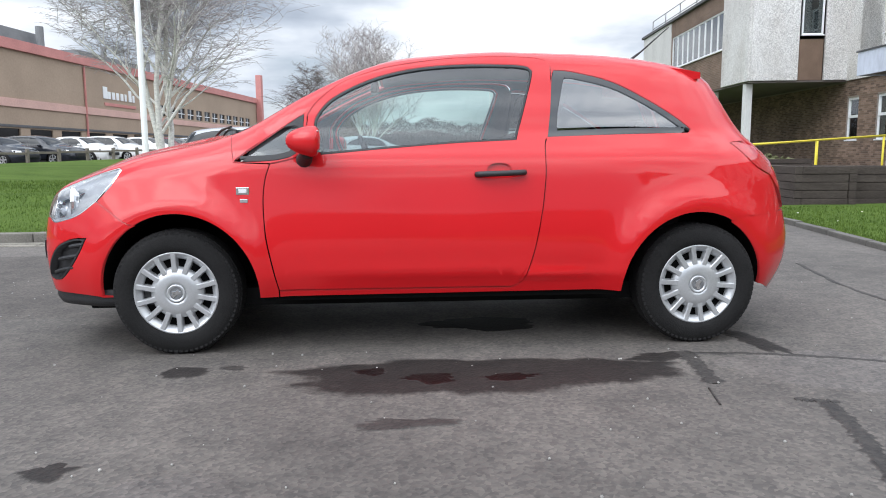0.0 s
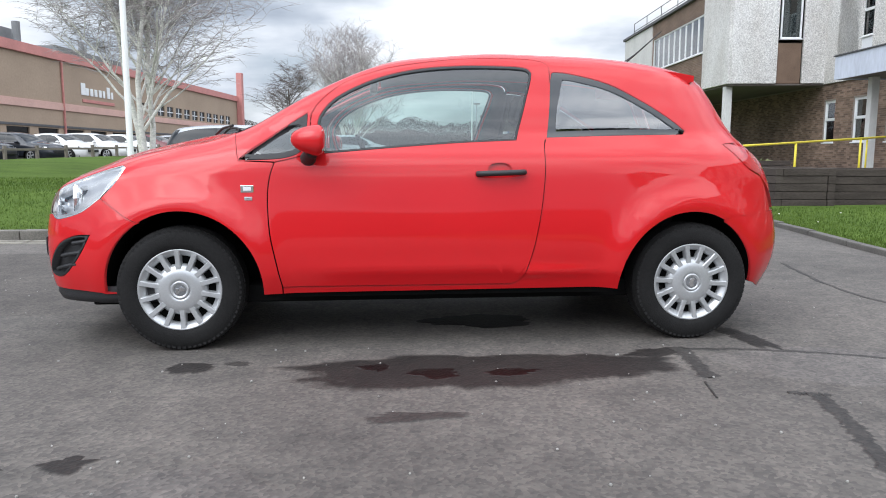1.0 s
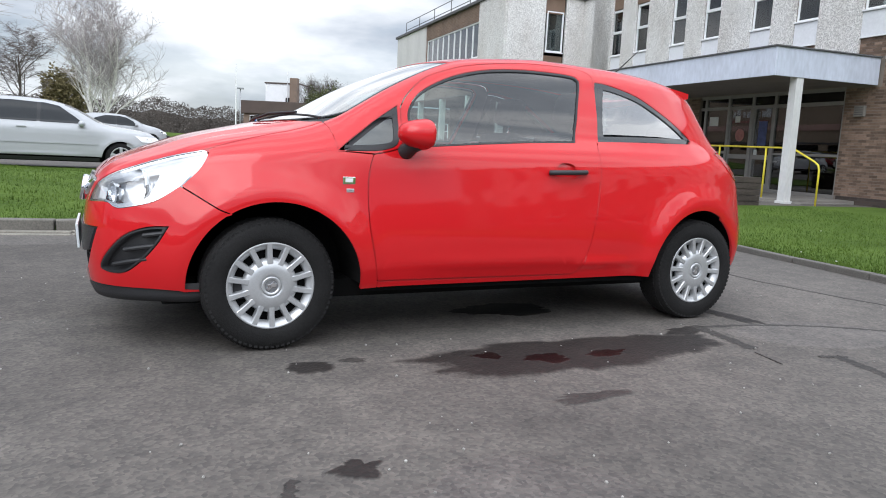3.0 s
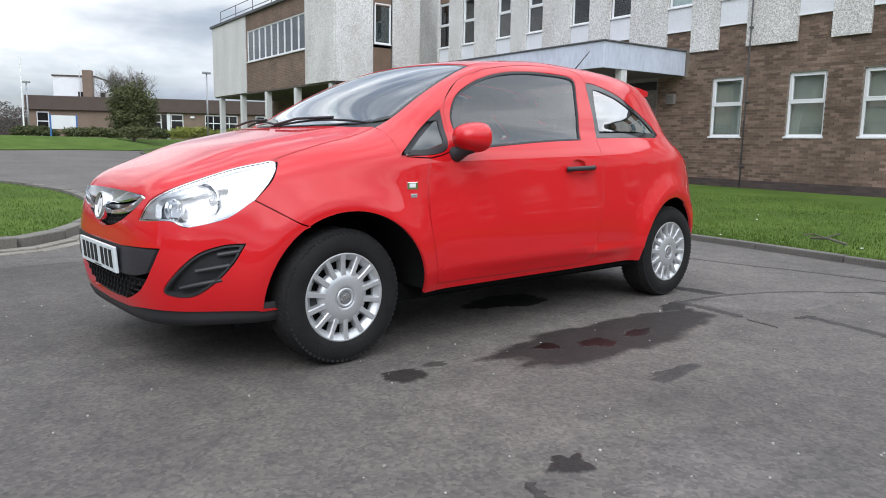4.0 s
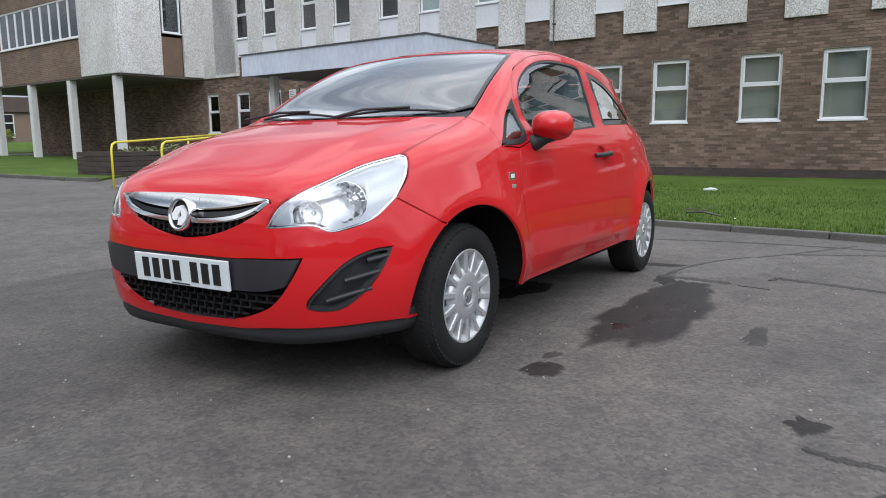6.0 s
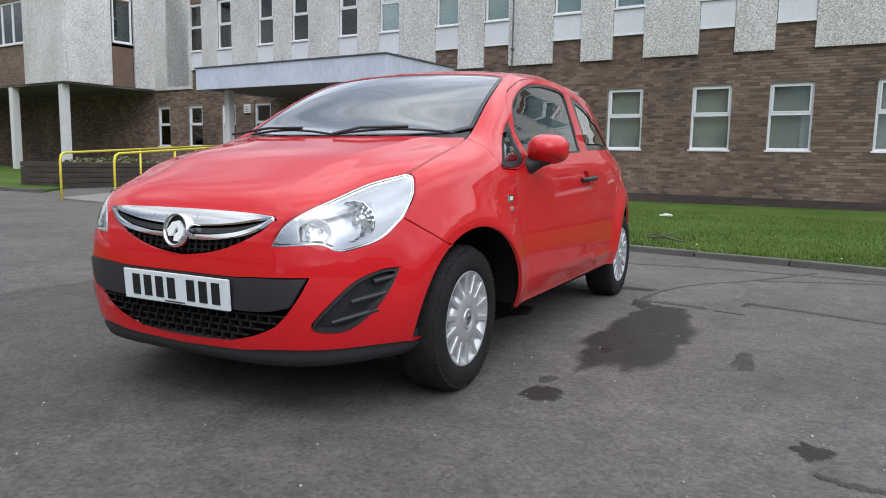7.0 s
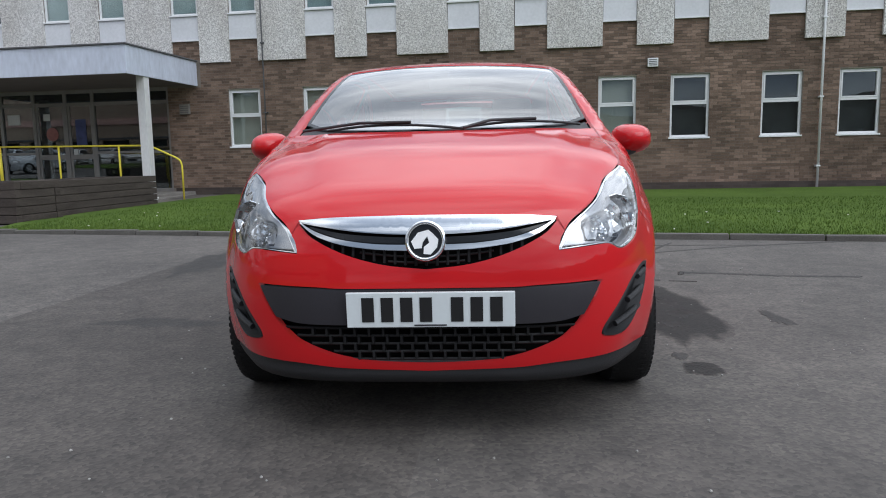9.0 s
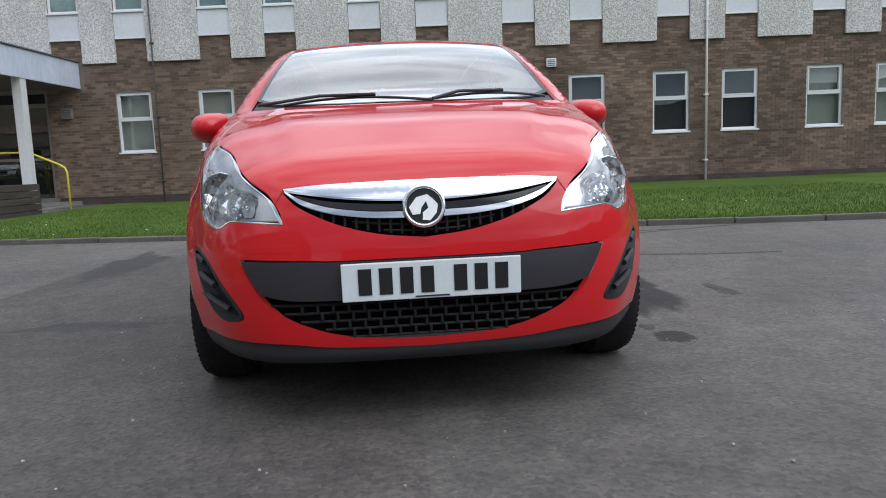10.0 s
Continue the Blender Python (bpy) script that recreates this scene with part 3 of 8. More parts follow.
def window(name, m, u0, u1, z0, z1, back, transom=0.55, bar=0.055, label="white framed casement window in the brown brick wall", d=-0.05, sill=True):
    """A plastic window: outer frame, transom, sash frames, panes, sill, and a blind or a sheet coloured as an unlit
    room behind.
    """
    th = thing(name, label, "window", kind="structure", m=m)
    bm = bmesh.new()
    add_box(bm, (u0, d - 0.07, z0), (u0 + bar, d, z1), 0.006)
    add_box(bm, (u1 - bar, d - 0.07, z0), (u1, d, z1), 0.006)
    add_box(bm, (u0 + bar, d - 0.07, z0), (u1 - bar, d, z0 + bar), 0.006)
    add_box(bm, (u0 + bar, d - 0.07, z1 - bar), (u1 - bar, d, z1), 0.006)
    part("window_frame", bm, WHITE, th)
    zt = z0 + (z1 - z0) * transom
    cells = [(z0 + bar, z1 - bar)]
    if transom:
        part("transom", box((u0 + bar, d - 0.07, zt - bar * 0.6), (u1 - bar, d + 0.006, zt + bar * 0.6), 0.006), WHITE, th)
        cells = [(z0 + bar, zt - bar * 0.6), (zt + bar * 0.6, z1 - bar)]
        bm = bmesh.new()
        a, b, c, e = u0 + bar, u1 - bar, zt + bar * 0.6, z1 - bar
        for lo, hi in (((a, c), (a + 0.035, e)), ((b - 0.035, c), (b, e)), ((a + 0.035, c), (b - 0.035, c + 0.035)), ((a + 0.035, e - 0.035), (b - 0.035, e))):
            add_box(bm, (lo[0], d - 0.06, lo[1]), (hi[0], d + 0.012, hi[1]), 0.004)
        part("sash", bm, WHITE, th)
    for c, e in cells:
        g = part("pane", box((u0 + bar, d - 0.045, c), (u1 - bar, d - 0.039, e)), WINDOW_GLASS, th)
        g.visible_shadow = False
    if sill:
        part("window_sill", box((u0 - 0.03, d - 0.06, z0 - 0.045), (u1 + 0.03, d + 0.085, z0), 0.008), WHITE, th)
    if back:
        # behind dark panes this sheet is no blind but painted room shade
        part("blind", box((u0 + 0.01, d - 0.16, z0 + 0.01), (u1 - 0.01, d - 0.15, z1 - 0.01)), back, th)
    return th


MORTAR = material("mortar", (0.235, 0.205, 0.175), 0.95, vary=0.2, scale=2, fine=60)
main_wall = thing("wall_main", "brown brick wall of a two storey office building", "wall", kind="structure", m=FRONT)
LEFTS = []
for k in range(-6, 3):
    LEFTS += [3.1 + 4 * k, 0.9 + 4 * k]
LEFTS = sorted(u * 1.005 for u in LEFTS if u < 7.5)
ground_holes = [(u - 0.96, u, 1.38, 2.97) for u in LEFTS]
wing_holes = [(21.97, 22.79, 1.33, 2.94), (19.92, 20.78, 1.33, 2.94), (17.97, 18.77, 1.33, 2.94), (16.04, 16.92, 1.38, 2.96)]
door_hole = (8.98, 14.75, 0.12, 3.12)
upper = sorted([0.385 + 4 * k for k in range(-6, 6)] + [-1.37 + 4 * k for k in range(-6, 6)])
def along(u):
    """Bay positions along the front, closing up slightly towards the block."""
    return u * 1.005 - 0.016 * max(0.0, u - 1)


upper = [along(u) for u in upper if u < 20.6]
upper_holes = [(u - 0.40, u + 0.40, 5.05, 6.85) for u in upper]
part("brickwork", pierced(-24.0, 39.5, -0.3, ROOF_Z, ground_holes + wing_holes + [door_hole] + upper_holes), MORTAR, main_wall)
part("roof_edge", box((-24.1, -0.35, ROOF_Z), (39.6, 0.16, ROOF_Z + 0.16), 0.01), LEAD, main_wall)
part("plinth", box((-24.0, 0.0, -0.2), (8.9, 0.03, 0.22), 0.004), BRICK_DARK, main_wall)
# unseen inner body, painted as dark as unlit rooms
office_shell = part("office_core", box((-24.0, -12.0, -0.3), (39.5, -0.9, ROOF_Z)), ROOM_SHADE, main_wall)

# pebble-dash cladding between the upper windows
bays = []
for k in range(-6, 6):
    bays += [(-0.94 + 4 * k, -0.04 + 4 * k), (0.81 + 4 * k, 2.21 + 4 * k)]
for a, b in bays:
    if b > 23.0 or a < -23.6:
        continue
    a, b = along(a), along(b)
    part("cladding_panel", box((a, 0.005, 3.73), (b, 0.085, ROOF_Z - 0.003), 0.006), PEBBLE, main_wall)
part("cladding_panel", box((20.45, 0.005, 3.60), (23.4, 0.085, ROOF_Z - 0.003), 0.006), PEBBLE, main_wall)
for u in upper:
    part("spandrel", box((u - 0.415, 0.004, 4.37), (u + 0.415, 0.05, 5.0), 0.004), SPANDREL, main_wall)
    part("spandrel_sill", box((u - 0.42, 0.004, 4.335), (u + 0.42, 0.065, 4.37), 0.004), WHITE, main_wall)
    part("top_panel", box((u - 0.415, 0.004, 6.87), (u + 0.415, 0.045, ROOF_Z - 0.003), 0.004), BRICK_FLAT, main_wall)
LIGHT_ROOM = material("pale_blind", (0.40, 0.52, 0.52), 0.8, vary=0.2, scale=1.5)
for i, u in enumerate(upper):
    window("window_upper", FRONT, u - 0.40, u + 0.40, 5.05, 6.85, LIGHT_ROOM if u < 18 else ROOM_SHADE, 0.5, 0.05, "narrow white upstairs window between pebble panels", d=0.01)
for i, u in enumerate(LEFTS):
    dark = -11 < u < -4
    window("window_ground", FRONT, u - 0.96, u, 1.38, 2.97, ROOM_SHADE if dark else BLIND, 0.54, 0.055,
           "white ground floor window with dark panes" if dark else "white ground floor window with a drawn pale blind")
for a, b, c, e in wing_holes:
    window("window_wing", FRONT, a, b, c, e, BLIND, 0.54, 0.055, "white window in the shaded brick wall by the entrance")


def bracket_box(name, u, z, w, h, label, mat):
    th = thing(name, label, "vent", m=FRONT)
    part("housing", box((u - w / 2, 0.0, z - h / 2), (u + w / 2, 0.09, z + h / 2), 0.012), mat, th)
    bm = bmesh.new()
    for k in range(4):
        zz = z - h / 2 + h * (k + 1) / 5
        add_box(bm, (u - w * 0.38, 0.09, zz - 0.008), (u + w * 0.38, 0.098, zz + 0.008))
    part("louvre", bm, LEAD, th)


bracket_box("wall_lamp", -4.47, 3.28, 0.26, 0.22, "small pale bulkhead lamp on the brick wall", WHITE)
bracket_box("wall_vent", 8.46, 2.46, 0.3, 0.28, "square pale wall vent beside the entrance", PAVING)
bracket_box("wall_vent", 17.25, 2.75, 0.32, 0.32, "square pale wall vent beside the entrance", WHITE)
for u, mat, z1, lab, r in ((-8.5, WHITE, ROOF_Z, "thin white rainwater pipe down the brick wall", 0.03), (6.0, LEAD, ROOF_Z, "dark thin pipe down the cladding", 0.02)):
    dp = thing("drainpipe", lab, "pipe", m=FRONT)
    bm = bmesh.new()
    add_tube(bm, [(u, 0.13, 0.0), (u, 0.13, z1)], r, 10)
    part("pipe", bm, mat, dp, smooth=True)
    for zz in (0.6, 2.3, 4.2, 6.2):
        part("pipe_clip", box((u - 0.05, 0.02, zz - 0.02), (u + 0.05, 0.165, zz + 0.02), 0.004), mat, dp)

# entrance glazing
entrance = thing("entrance_screen", "glazed entrance doors with grey metal frames", "door", kind="structure", m=FRONT)
bm = bmesh.new()
for u in (8.98, 11.4, 12.3, 13.35, 14.45):
    add_box(bm, (u, -0.16, 0.12), (u + 0.10, -0.06, 3.12), 0.006)
for z in (0.12, 2.66, 3.02):
    for a, b in ((9.08, 11.4), (11.5, 12.3), (12.4, 13.35), (13.45, 14.45), (14.55, 14.75)):
        add_box(bm, (a, -0.15, z), (b, -0.07, z + 0.10), 0.005)
for a, b in ((9.08, 11.4), (13.45, 14.45), (14.55, 14.75)):
    add_box(bm, (a, -0.15, 1.25), (b, -0.07, 1.32), 0.005)
part("door_frame", bm, TIMBER_FRAME, entrance)
for a, b in ((9.08, 11.4), (11.5, 12.3), (12.4, 13.35), (13.45, 14.45), (14.55, 14.75)):
    g = part("pane", box((a, -0.115, 0.22), (b, -0.109, 3.02)), DOOR_GLASS, entrance)
    g.visible_shadow = False
for a in (11.5, 12.4):
    leaf = bmesh.new()
    w = 0.80 if a < 12 else 0.95
    for lo, hi in (((a, 0.22), (a + 0.07, 2.66)), ((a + w - 0.07, 0.22), (a + w, 2.66)), ((a + 0.07, 1.1), (a + w - 0.07, 1.24)), ((a + 0.07, 0.22), (a + w - 0.07, 0.36))):
        add_box(leaf, (lo[0], -0.14, lo[1]), (hi[0], -0.09, hi[1]), 0.005)
    part("door_leaf", leaf, TIMBER_FRAME, entrance)
POSTER = material("poster_blue", (0.07, 0.09, 0.22), 0.6, vary=0.4, scale=6)
NOTICE = material("notice_paper", (0.62, 0.64, 0.62), 0.7, vary=0.1)
SEAL = material("door_crest", (0.36, 0.15, 0.13), 0.6, vary=0.3, scale=8)
for u, z, w, h, mat, lab in ((11.9, 1.9, 0.34, 0.75, POSTER, "blue paper poster on the entrance glass"), (13.0, 2.35, 0.22, 0.2, NOTICE, "small white notice on the entrance glass"),
                             (14.1, 2.3, 0.42, 0.30, NOTICE, "white notice on the entrance glass"), (12.12, 1.3, 0.14, 0.2, NOTICE, "small pale notice on the door leaf")):
    tagged(child("poster", box((u - w / 2, -0.104, z - h / 2), (u + w / 2, -0.098, z + h / 2)), mat, None, FRONT), lab, "poster")
bm = bmesh.new()
bmesh.ops.create_circle(bm, cap_ends=True, radius=0.2, segments=28, matrix=pose(12.85, -0.098, 1.85, 90, 0, 0))
tagged(child("door_emblem", bm, SEAL, None, FRONT), "round red and white emblem on the entrance glass", "sign")

# canopy on two columns
C0, C1 = 8.0, 15.8
canopy = thing("canopy", "flat entrance canopy with a pale weathered fascia", "canopy", m=FRONT)
CF = 3.46
part("fascia_front", box((C0, CF - 0.05, 3.09), (C1, CF, 3.76), 0.008), FASCIA, canopy)
part("fascia_side", box((C0, 0.09, 3.09), (C0 + 0.05, CF - 0.055, 3.76), 0.006), FASCIA, canopy)
part("fascia_side", box((C1 - 0.05, 0.09, 3.09), (C1, CF - 0.055, 3.76), 0.006), FASCIA, canopy)
part("canopy_roof", box((C0 + 0.055, 0.09, 3.6), (C1 - 0.055, CF - 0.055, 3.72), 0.004), LEAD, canopy)
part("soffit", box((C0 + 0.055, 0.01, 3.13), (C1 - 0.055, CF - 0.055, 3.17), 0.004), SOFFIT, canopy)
part("drip_edge", box((C0 - 0.04, 0.09, 3.763), (C1 + 0.04, CF + 0.04, 3.80), 0.006), LEAD, canopy)
for u in (8.13, 15.2):
    col = thing("canopy_column", "pale painted square column under the entrance canopy", "column", "canopy columns", m=FRONT)
    part("shaft", box((u - 0.11, CF - 0.95, -0.1), (u + 0.11, CF - 0.73, 3.127), 0.012), COLUMN, col)
    part("base_plate", box((u - 0.14, CF - 0.98, -0.1), (u + 0.14, CF - 0.70, 0.10), 0.01), COLUMN, col)

# entrance platform
part_ob = child("platform", box((8.3, 0.02, -0.15), (16.2, 2.6, 0.12), 0.01), PAVING, None, FRONT)
tagged(part_ob, "low concrete platform before the entrance doors", "platform", kind="structure")

# ---- the projecting upper block on columns ----
block = thing("wall_block", "projecting upper storey clad in grey panels", "wall", kind="structure", m=BLOCK)
strip_holes = [(26.2, 33.8, 5.22, 6.86)]
part("strip_brickwork", pierced(26.12, 33.9, 3.62, ROOF_Z, strip_holes), BRICK, block)
part("end_panel", box((33.905, -0.3, 3.62), (39.6, 0.05, ROOF_Z), 0.01), CONCRETE, block)
part("corner_panel", box((23.25, -0.3, 3.62), (26.115, 0.07, ROOF_Z), 0.012), PEBBLE, block)
part("block_roof", box((23.1, -4.0, ROOF_Z + 0.003), (39.8, 0.14, ROOF_Z + 0.14), 0.01), LEAD, block)
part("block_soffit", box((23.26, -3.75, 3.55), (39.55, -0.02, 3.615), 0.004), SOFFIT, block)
part("block_far_wall", box((39.3, -4.0, 3.62), (39.59, -0.31, ROOF_Z - 0.003), 0.006), CONCRETE, block)
# sheet behind the window band, the room's shade in its colour
part("block_inside", box((26.3, -1.4, 4.0), (33.7, -1.2, 7.4)), ROOM_SHADE, block)
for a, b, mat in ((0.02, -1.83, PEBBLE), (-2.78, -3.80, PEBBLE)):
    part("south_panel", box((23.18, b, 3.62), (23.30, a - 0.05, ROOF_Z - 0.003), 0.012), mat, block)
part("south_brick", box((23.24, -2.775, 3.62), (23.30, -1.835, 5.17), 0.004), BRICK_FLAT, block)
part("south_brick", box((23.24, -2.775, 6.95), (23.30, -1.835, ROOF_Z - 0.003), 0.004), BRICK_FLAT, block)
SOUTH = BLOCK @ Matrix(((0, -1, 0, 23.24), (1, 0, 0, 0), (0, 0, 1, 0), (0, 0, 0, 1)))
window("window_block", SOUTH, -2.72, -1.9, 5.22, 6.94, ROOM_SHADE, 0, 0.06, "tall white window in the side of the block", d=0.0)
strip = thing("window_strip", "long band of white framed upstairs windows", "window", kind="structure", m=BLOCK)
bm = bmesh.new()
for z in (5.22, 6.79):
    add_box(bm, (26.2, -0.10, z), (33.8, -0.03, z + 0.07), 0.006)
n = 9
for k in range(n + 1):
    u = 26.2 + 7.53 * k / n
    add_box(bm, (u, -0.10, 5.29), (u + 0.07, -0.035, 6.79), 0.006)
part("window_frame", bm, WHITE, strip)
part("window_sill", box((26.15, -0.08, 5.17), (33.85, 0.07, 5.215), 0.006), WHITE, strip)
for k in range(n):
    u = 26.2 + 7.53 * k / n
    g = part("pane", box((u + 0.07, -0.075, 5.29), (u + 7.53 / n, -0.069, 6.79)), WINDOW_GLASS, strip)
    g.visible_shadow = False
    part("curtain", box((u + 0.09, -0.32, 5.25), (u + 0.09 + (0.42 if k % 3 else 0.7), -0.30, 6.82)), BLIND, strip)
for u in (23.55, 27.3, 31.05, 34.8, 38.5):
    p = BLOCK @ Vector((u, -0.22, 0))
    col = thing("block_column", "pale square concrete column carrying the upper block", "column", "columns under the block", m=BLOCK)
    part("shaft", box((u + 0.07, -0.31, rise(p.x, p.y) - 0.2), (u + 0.35, -0.02, 3.548), 0.02), COLUMN, col)
rail = thing("roof_rail", "thin metal guard rail on the flat roof", "railing", m=BLOCK)
for u in (28.5, 31.2, 33.9, 36.6, 39.3):
    part("post", tube([(u, -0.4, ROOF_Z + 0.1), (u, -0.4, ROOF_Z + 1.0)], 0.022, 8), LEAD, rail)
for z in (0.55, 1.0):
    part("rail", tube([(28.5, -0.4, ROOF_Z + z), (39.3, -0.4, ROOF_Z + z)], 0.02, 8), LEAD, rail)

# ---- planters and yellow handrails at the entrance ----
TIMBER = material("planter_timber", (0.070, 0.058, 0.051), 0.95, vary=0.4, scale=5, fine=60, spec=0.2, bump=0.5, bump_scale=60, stretch=(0.3, 0.3, 2))
LEAF = material("shrub_leaf", (0.10, 0.125, 0.045), 0.7, vary=0.4, scale=3, fine=20, second=(0.24, 0.24, 0.12))


def clump(n, radius, height, size, seed, squash=0.5):
    """A low mass of many small leaves."""
    rng = random.Random(seed)
    bm = bmesh.new()
    for _ in range(n):
        a, r = rng.uniform(0, math.tau), radius[0] * math.sqrt(rng.random())
        x, y = math.cos(a) * r, math.sin(a) * r * radius[1] / radius[0]
        z = height * (0.25 + 0.75 * rng.random()) * (1 - 0.6 * (r / radius[0]) ** 2)
        m = pose(x, y, z, rng.uniform(-70, 70), rng.uniform(-70, 70), rng.uniform(0, 360))
        s = size * rng.uniform(0.6, 1.3)
        vs = [bm.verts.new(m @ Vector(c)) for c in ((0, -s, 0), (s * 0.5, 0, 0.2 * s), (0, s, 0), (-s * 0.5, 0, 0.2 * s))]
        bm.faces.new(vs)
    return bm


def planter(origin, length, width, height, turn, boards=5, label="dark timber sleeper planter beside the entrance path"):
    th = thing("planter", label, "planter", "entrance planters", m=pose(origin[0], origin[1], rise(*origin), 0, 0, turn))
    bh = height / boards
    for k in range(boards):
        for lo, hi in (((0, 0), (length, 0.12)), ((0, width - 0.12), (length, width)), ((0, 0.125), (0.12, width - 0.125)), ((length - 0.12, 0.125), (length, width - 0.125))):
            j = random.uniform(-0.008, 0.008)
            part("sleeper", box((lo[0] + j, lo[1] + j, k * bh + 0.004), (hi[0] + j, hi[1] + j, (k + 1) * bh - 0.004), 0.008), TIMBER, th)
    part("earth", box((0.13, 0.13, 0.0), (length - 0.13, width - 0.13, height - 0.08)), SOIL, th)
    return th


planter((6.52, 8.52), 1.46, 1.0, 0.66, -96.6)
planter((7.35, 7.22), 3.65, 1.3, 0.66, -3)
planter((7.0, 14.05), 4.2, 1.2, 0.64, 6)
sh = part("shrub", clump(900, (2.0, 0.6), 0.45, 0.09, 5), LEAF)
sh.matrix_world = pose(9.3, 14.95, 0.52, 0, 0, 6)
tagged(sh, "low variegated green shrub in the timber planter", "shrub")


def handrail(pts, posts, label="yellow painted tubular handrail beside the entrance ramp", second=False):
    th = thing("handrail", label, "handrail", "yellow handrails")
    part("top_rail", tube(smooth_line(pts, 5) if len(pts) > 4 else pts, 0.026, 10), YELLOW, th, smooth=True)
    for x, y, z0, z1 in posts:
        part("post", tube([(x, y, z0), (x, y, z1)], 0.024, 10), YELLOW, th, smooth=True)
    return th


def straight_rail(a, b, za, zb, n, h=0.98, hoop=True):
    """A rail from a to b with posts; it turns down to the ground at a."""
    a, b = Vector(a), Vector(b)
    d = (b - a).normalized()
    pts = []
    if hoop:
        pts += [(*a, za - 0.05), (*a, za + h - 0.14), (*(a + d * 0.04), za + h - 0.04), (*(a + d * 0.14), za + h)]
    else:
        pts += [(*a, za + h)]
    pts += [(*b, zb + h)]
    th = thing("handrail", "yellow painted tubular handrail beside the entrance ramp", "handrail", "yellow handrails")
    part("top_rail", tube(pts, 0.023, 10), YELLOW, th, smooth=True)
    for k in range(1, n + 1):
        p = a.lerp(b, k / n)
        z = za + (zb - za) * k / n
        part("post", tube([(*p, z - 0.05), (*p, z + h - 0.02)], 0.024, 10), YELLOW, th, smooth=True)
    return th


straight_rail((4.97, 9.35), (12.7, 11.75), 0.02, 0.46, 4)
straight_rail((4.8, 10.65), (13.2, 14.25), 0.02, 0.42, 3)
# rail across the head of the ramp: it falls towards its free end
rail = thing("handrail", "yellow painted tubular handrail across the head of the ramp", "handrail", "yellow handrails")
part("top_rail", tube([(13.45, 7.5, 0.0), (13.45, 7.5, 0.92), (13.455, 7.54, 1.04), (13.47, 7.66, 1.12), (13.53, 8.3, 1.41), (13.56, 8.55, 1.44), (13.95, 12.6, 1.50)], 0.023, 10), YELLOW, rail, smooth=True)
for y, top in ((9.2, 1.44), (10.9, 1.46), (12.6, 1.49)):
    x = 13.45 + (y - 7.5) * 0.098
    part("post", tube([(x, y, 0.1), (x, y, top)], 0.024, 10), YELLOW, rail, smooth=True)
# ---- shape of the red hatchback: one smooth solid, cut into panels ----
def spline(pts):
    """Natural cubic spline through (x, y) pairs, straight beyond its ends."""
    px = np.array([p[0] for p in pts], float)
    py = np.array([p[1] for p in pts], float)
    n = len(px)
    h = np.diff(px)
    a = np.eye(n)
    b = np.zeros(n)
    for i in range(1, n - 1):
        a[i, i - 1], a[i, i], a[i, i + 1] = h[i - 1], 2 * (h[i - 1] + h[i]), h[i]
        b[i] = 6 * ((py[i + 1] - py[i]) / h[i] - (py[i] - py[i - 1]) / h[i - 1])
    m = np.linalg.solve(a, b)

    def value(x):
        x = np.asarray(x, float)
        xc = np.clip(x, px[0], px[-1])
        i = np.clip(np.searchsorted(px, xc) - 1, 0, n - 2)
        t, u = xc - px[i], px[i + 1] - xc
        y = m[i] * u ** 3 / (6 * h[i]) + m[i + 1] * t ** 3 / (6 * h[i]) + (py[i] / h[i] - m[i] * h[i] / 6) * u + (py[i + 1] / h[i] - m[i + 1] * h[i] / 6) * t
        lo = (py[1] - py[0]) / h[0] - h[0] * (2 * m[0] + m[1]) / 6
        hi = (py[-1] - py[-2]) / h[-1] + h[-1] * (2 * m[-1] + m[-2]) / 6
        return y + np.where(x < px[0], (x - px[0]) * lo, 0) + np.where(x > px[-1], (x - px[-1]) * hi, 0)
    return value


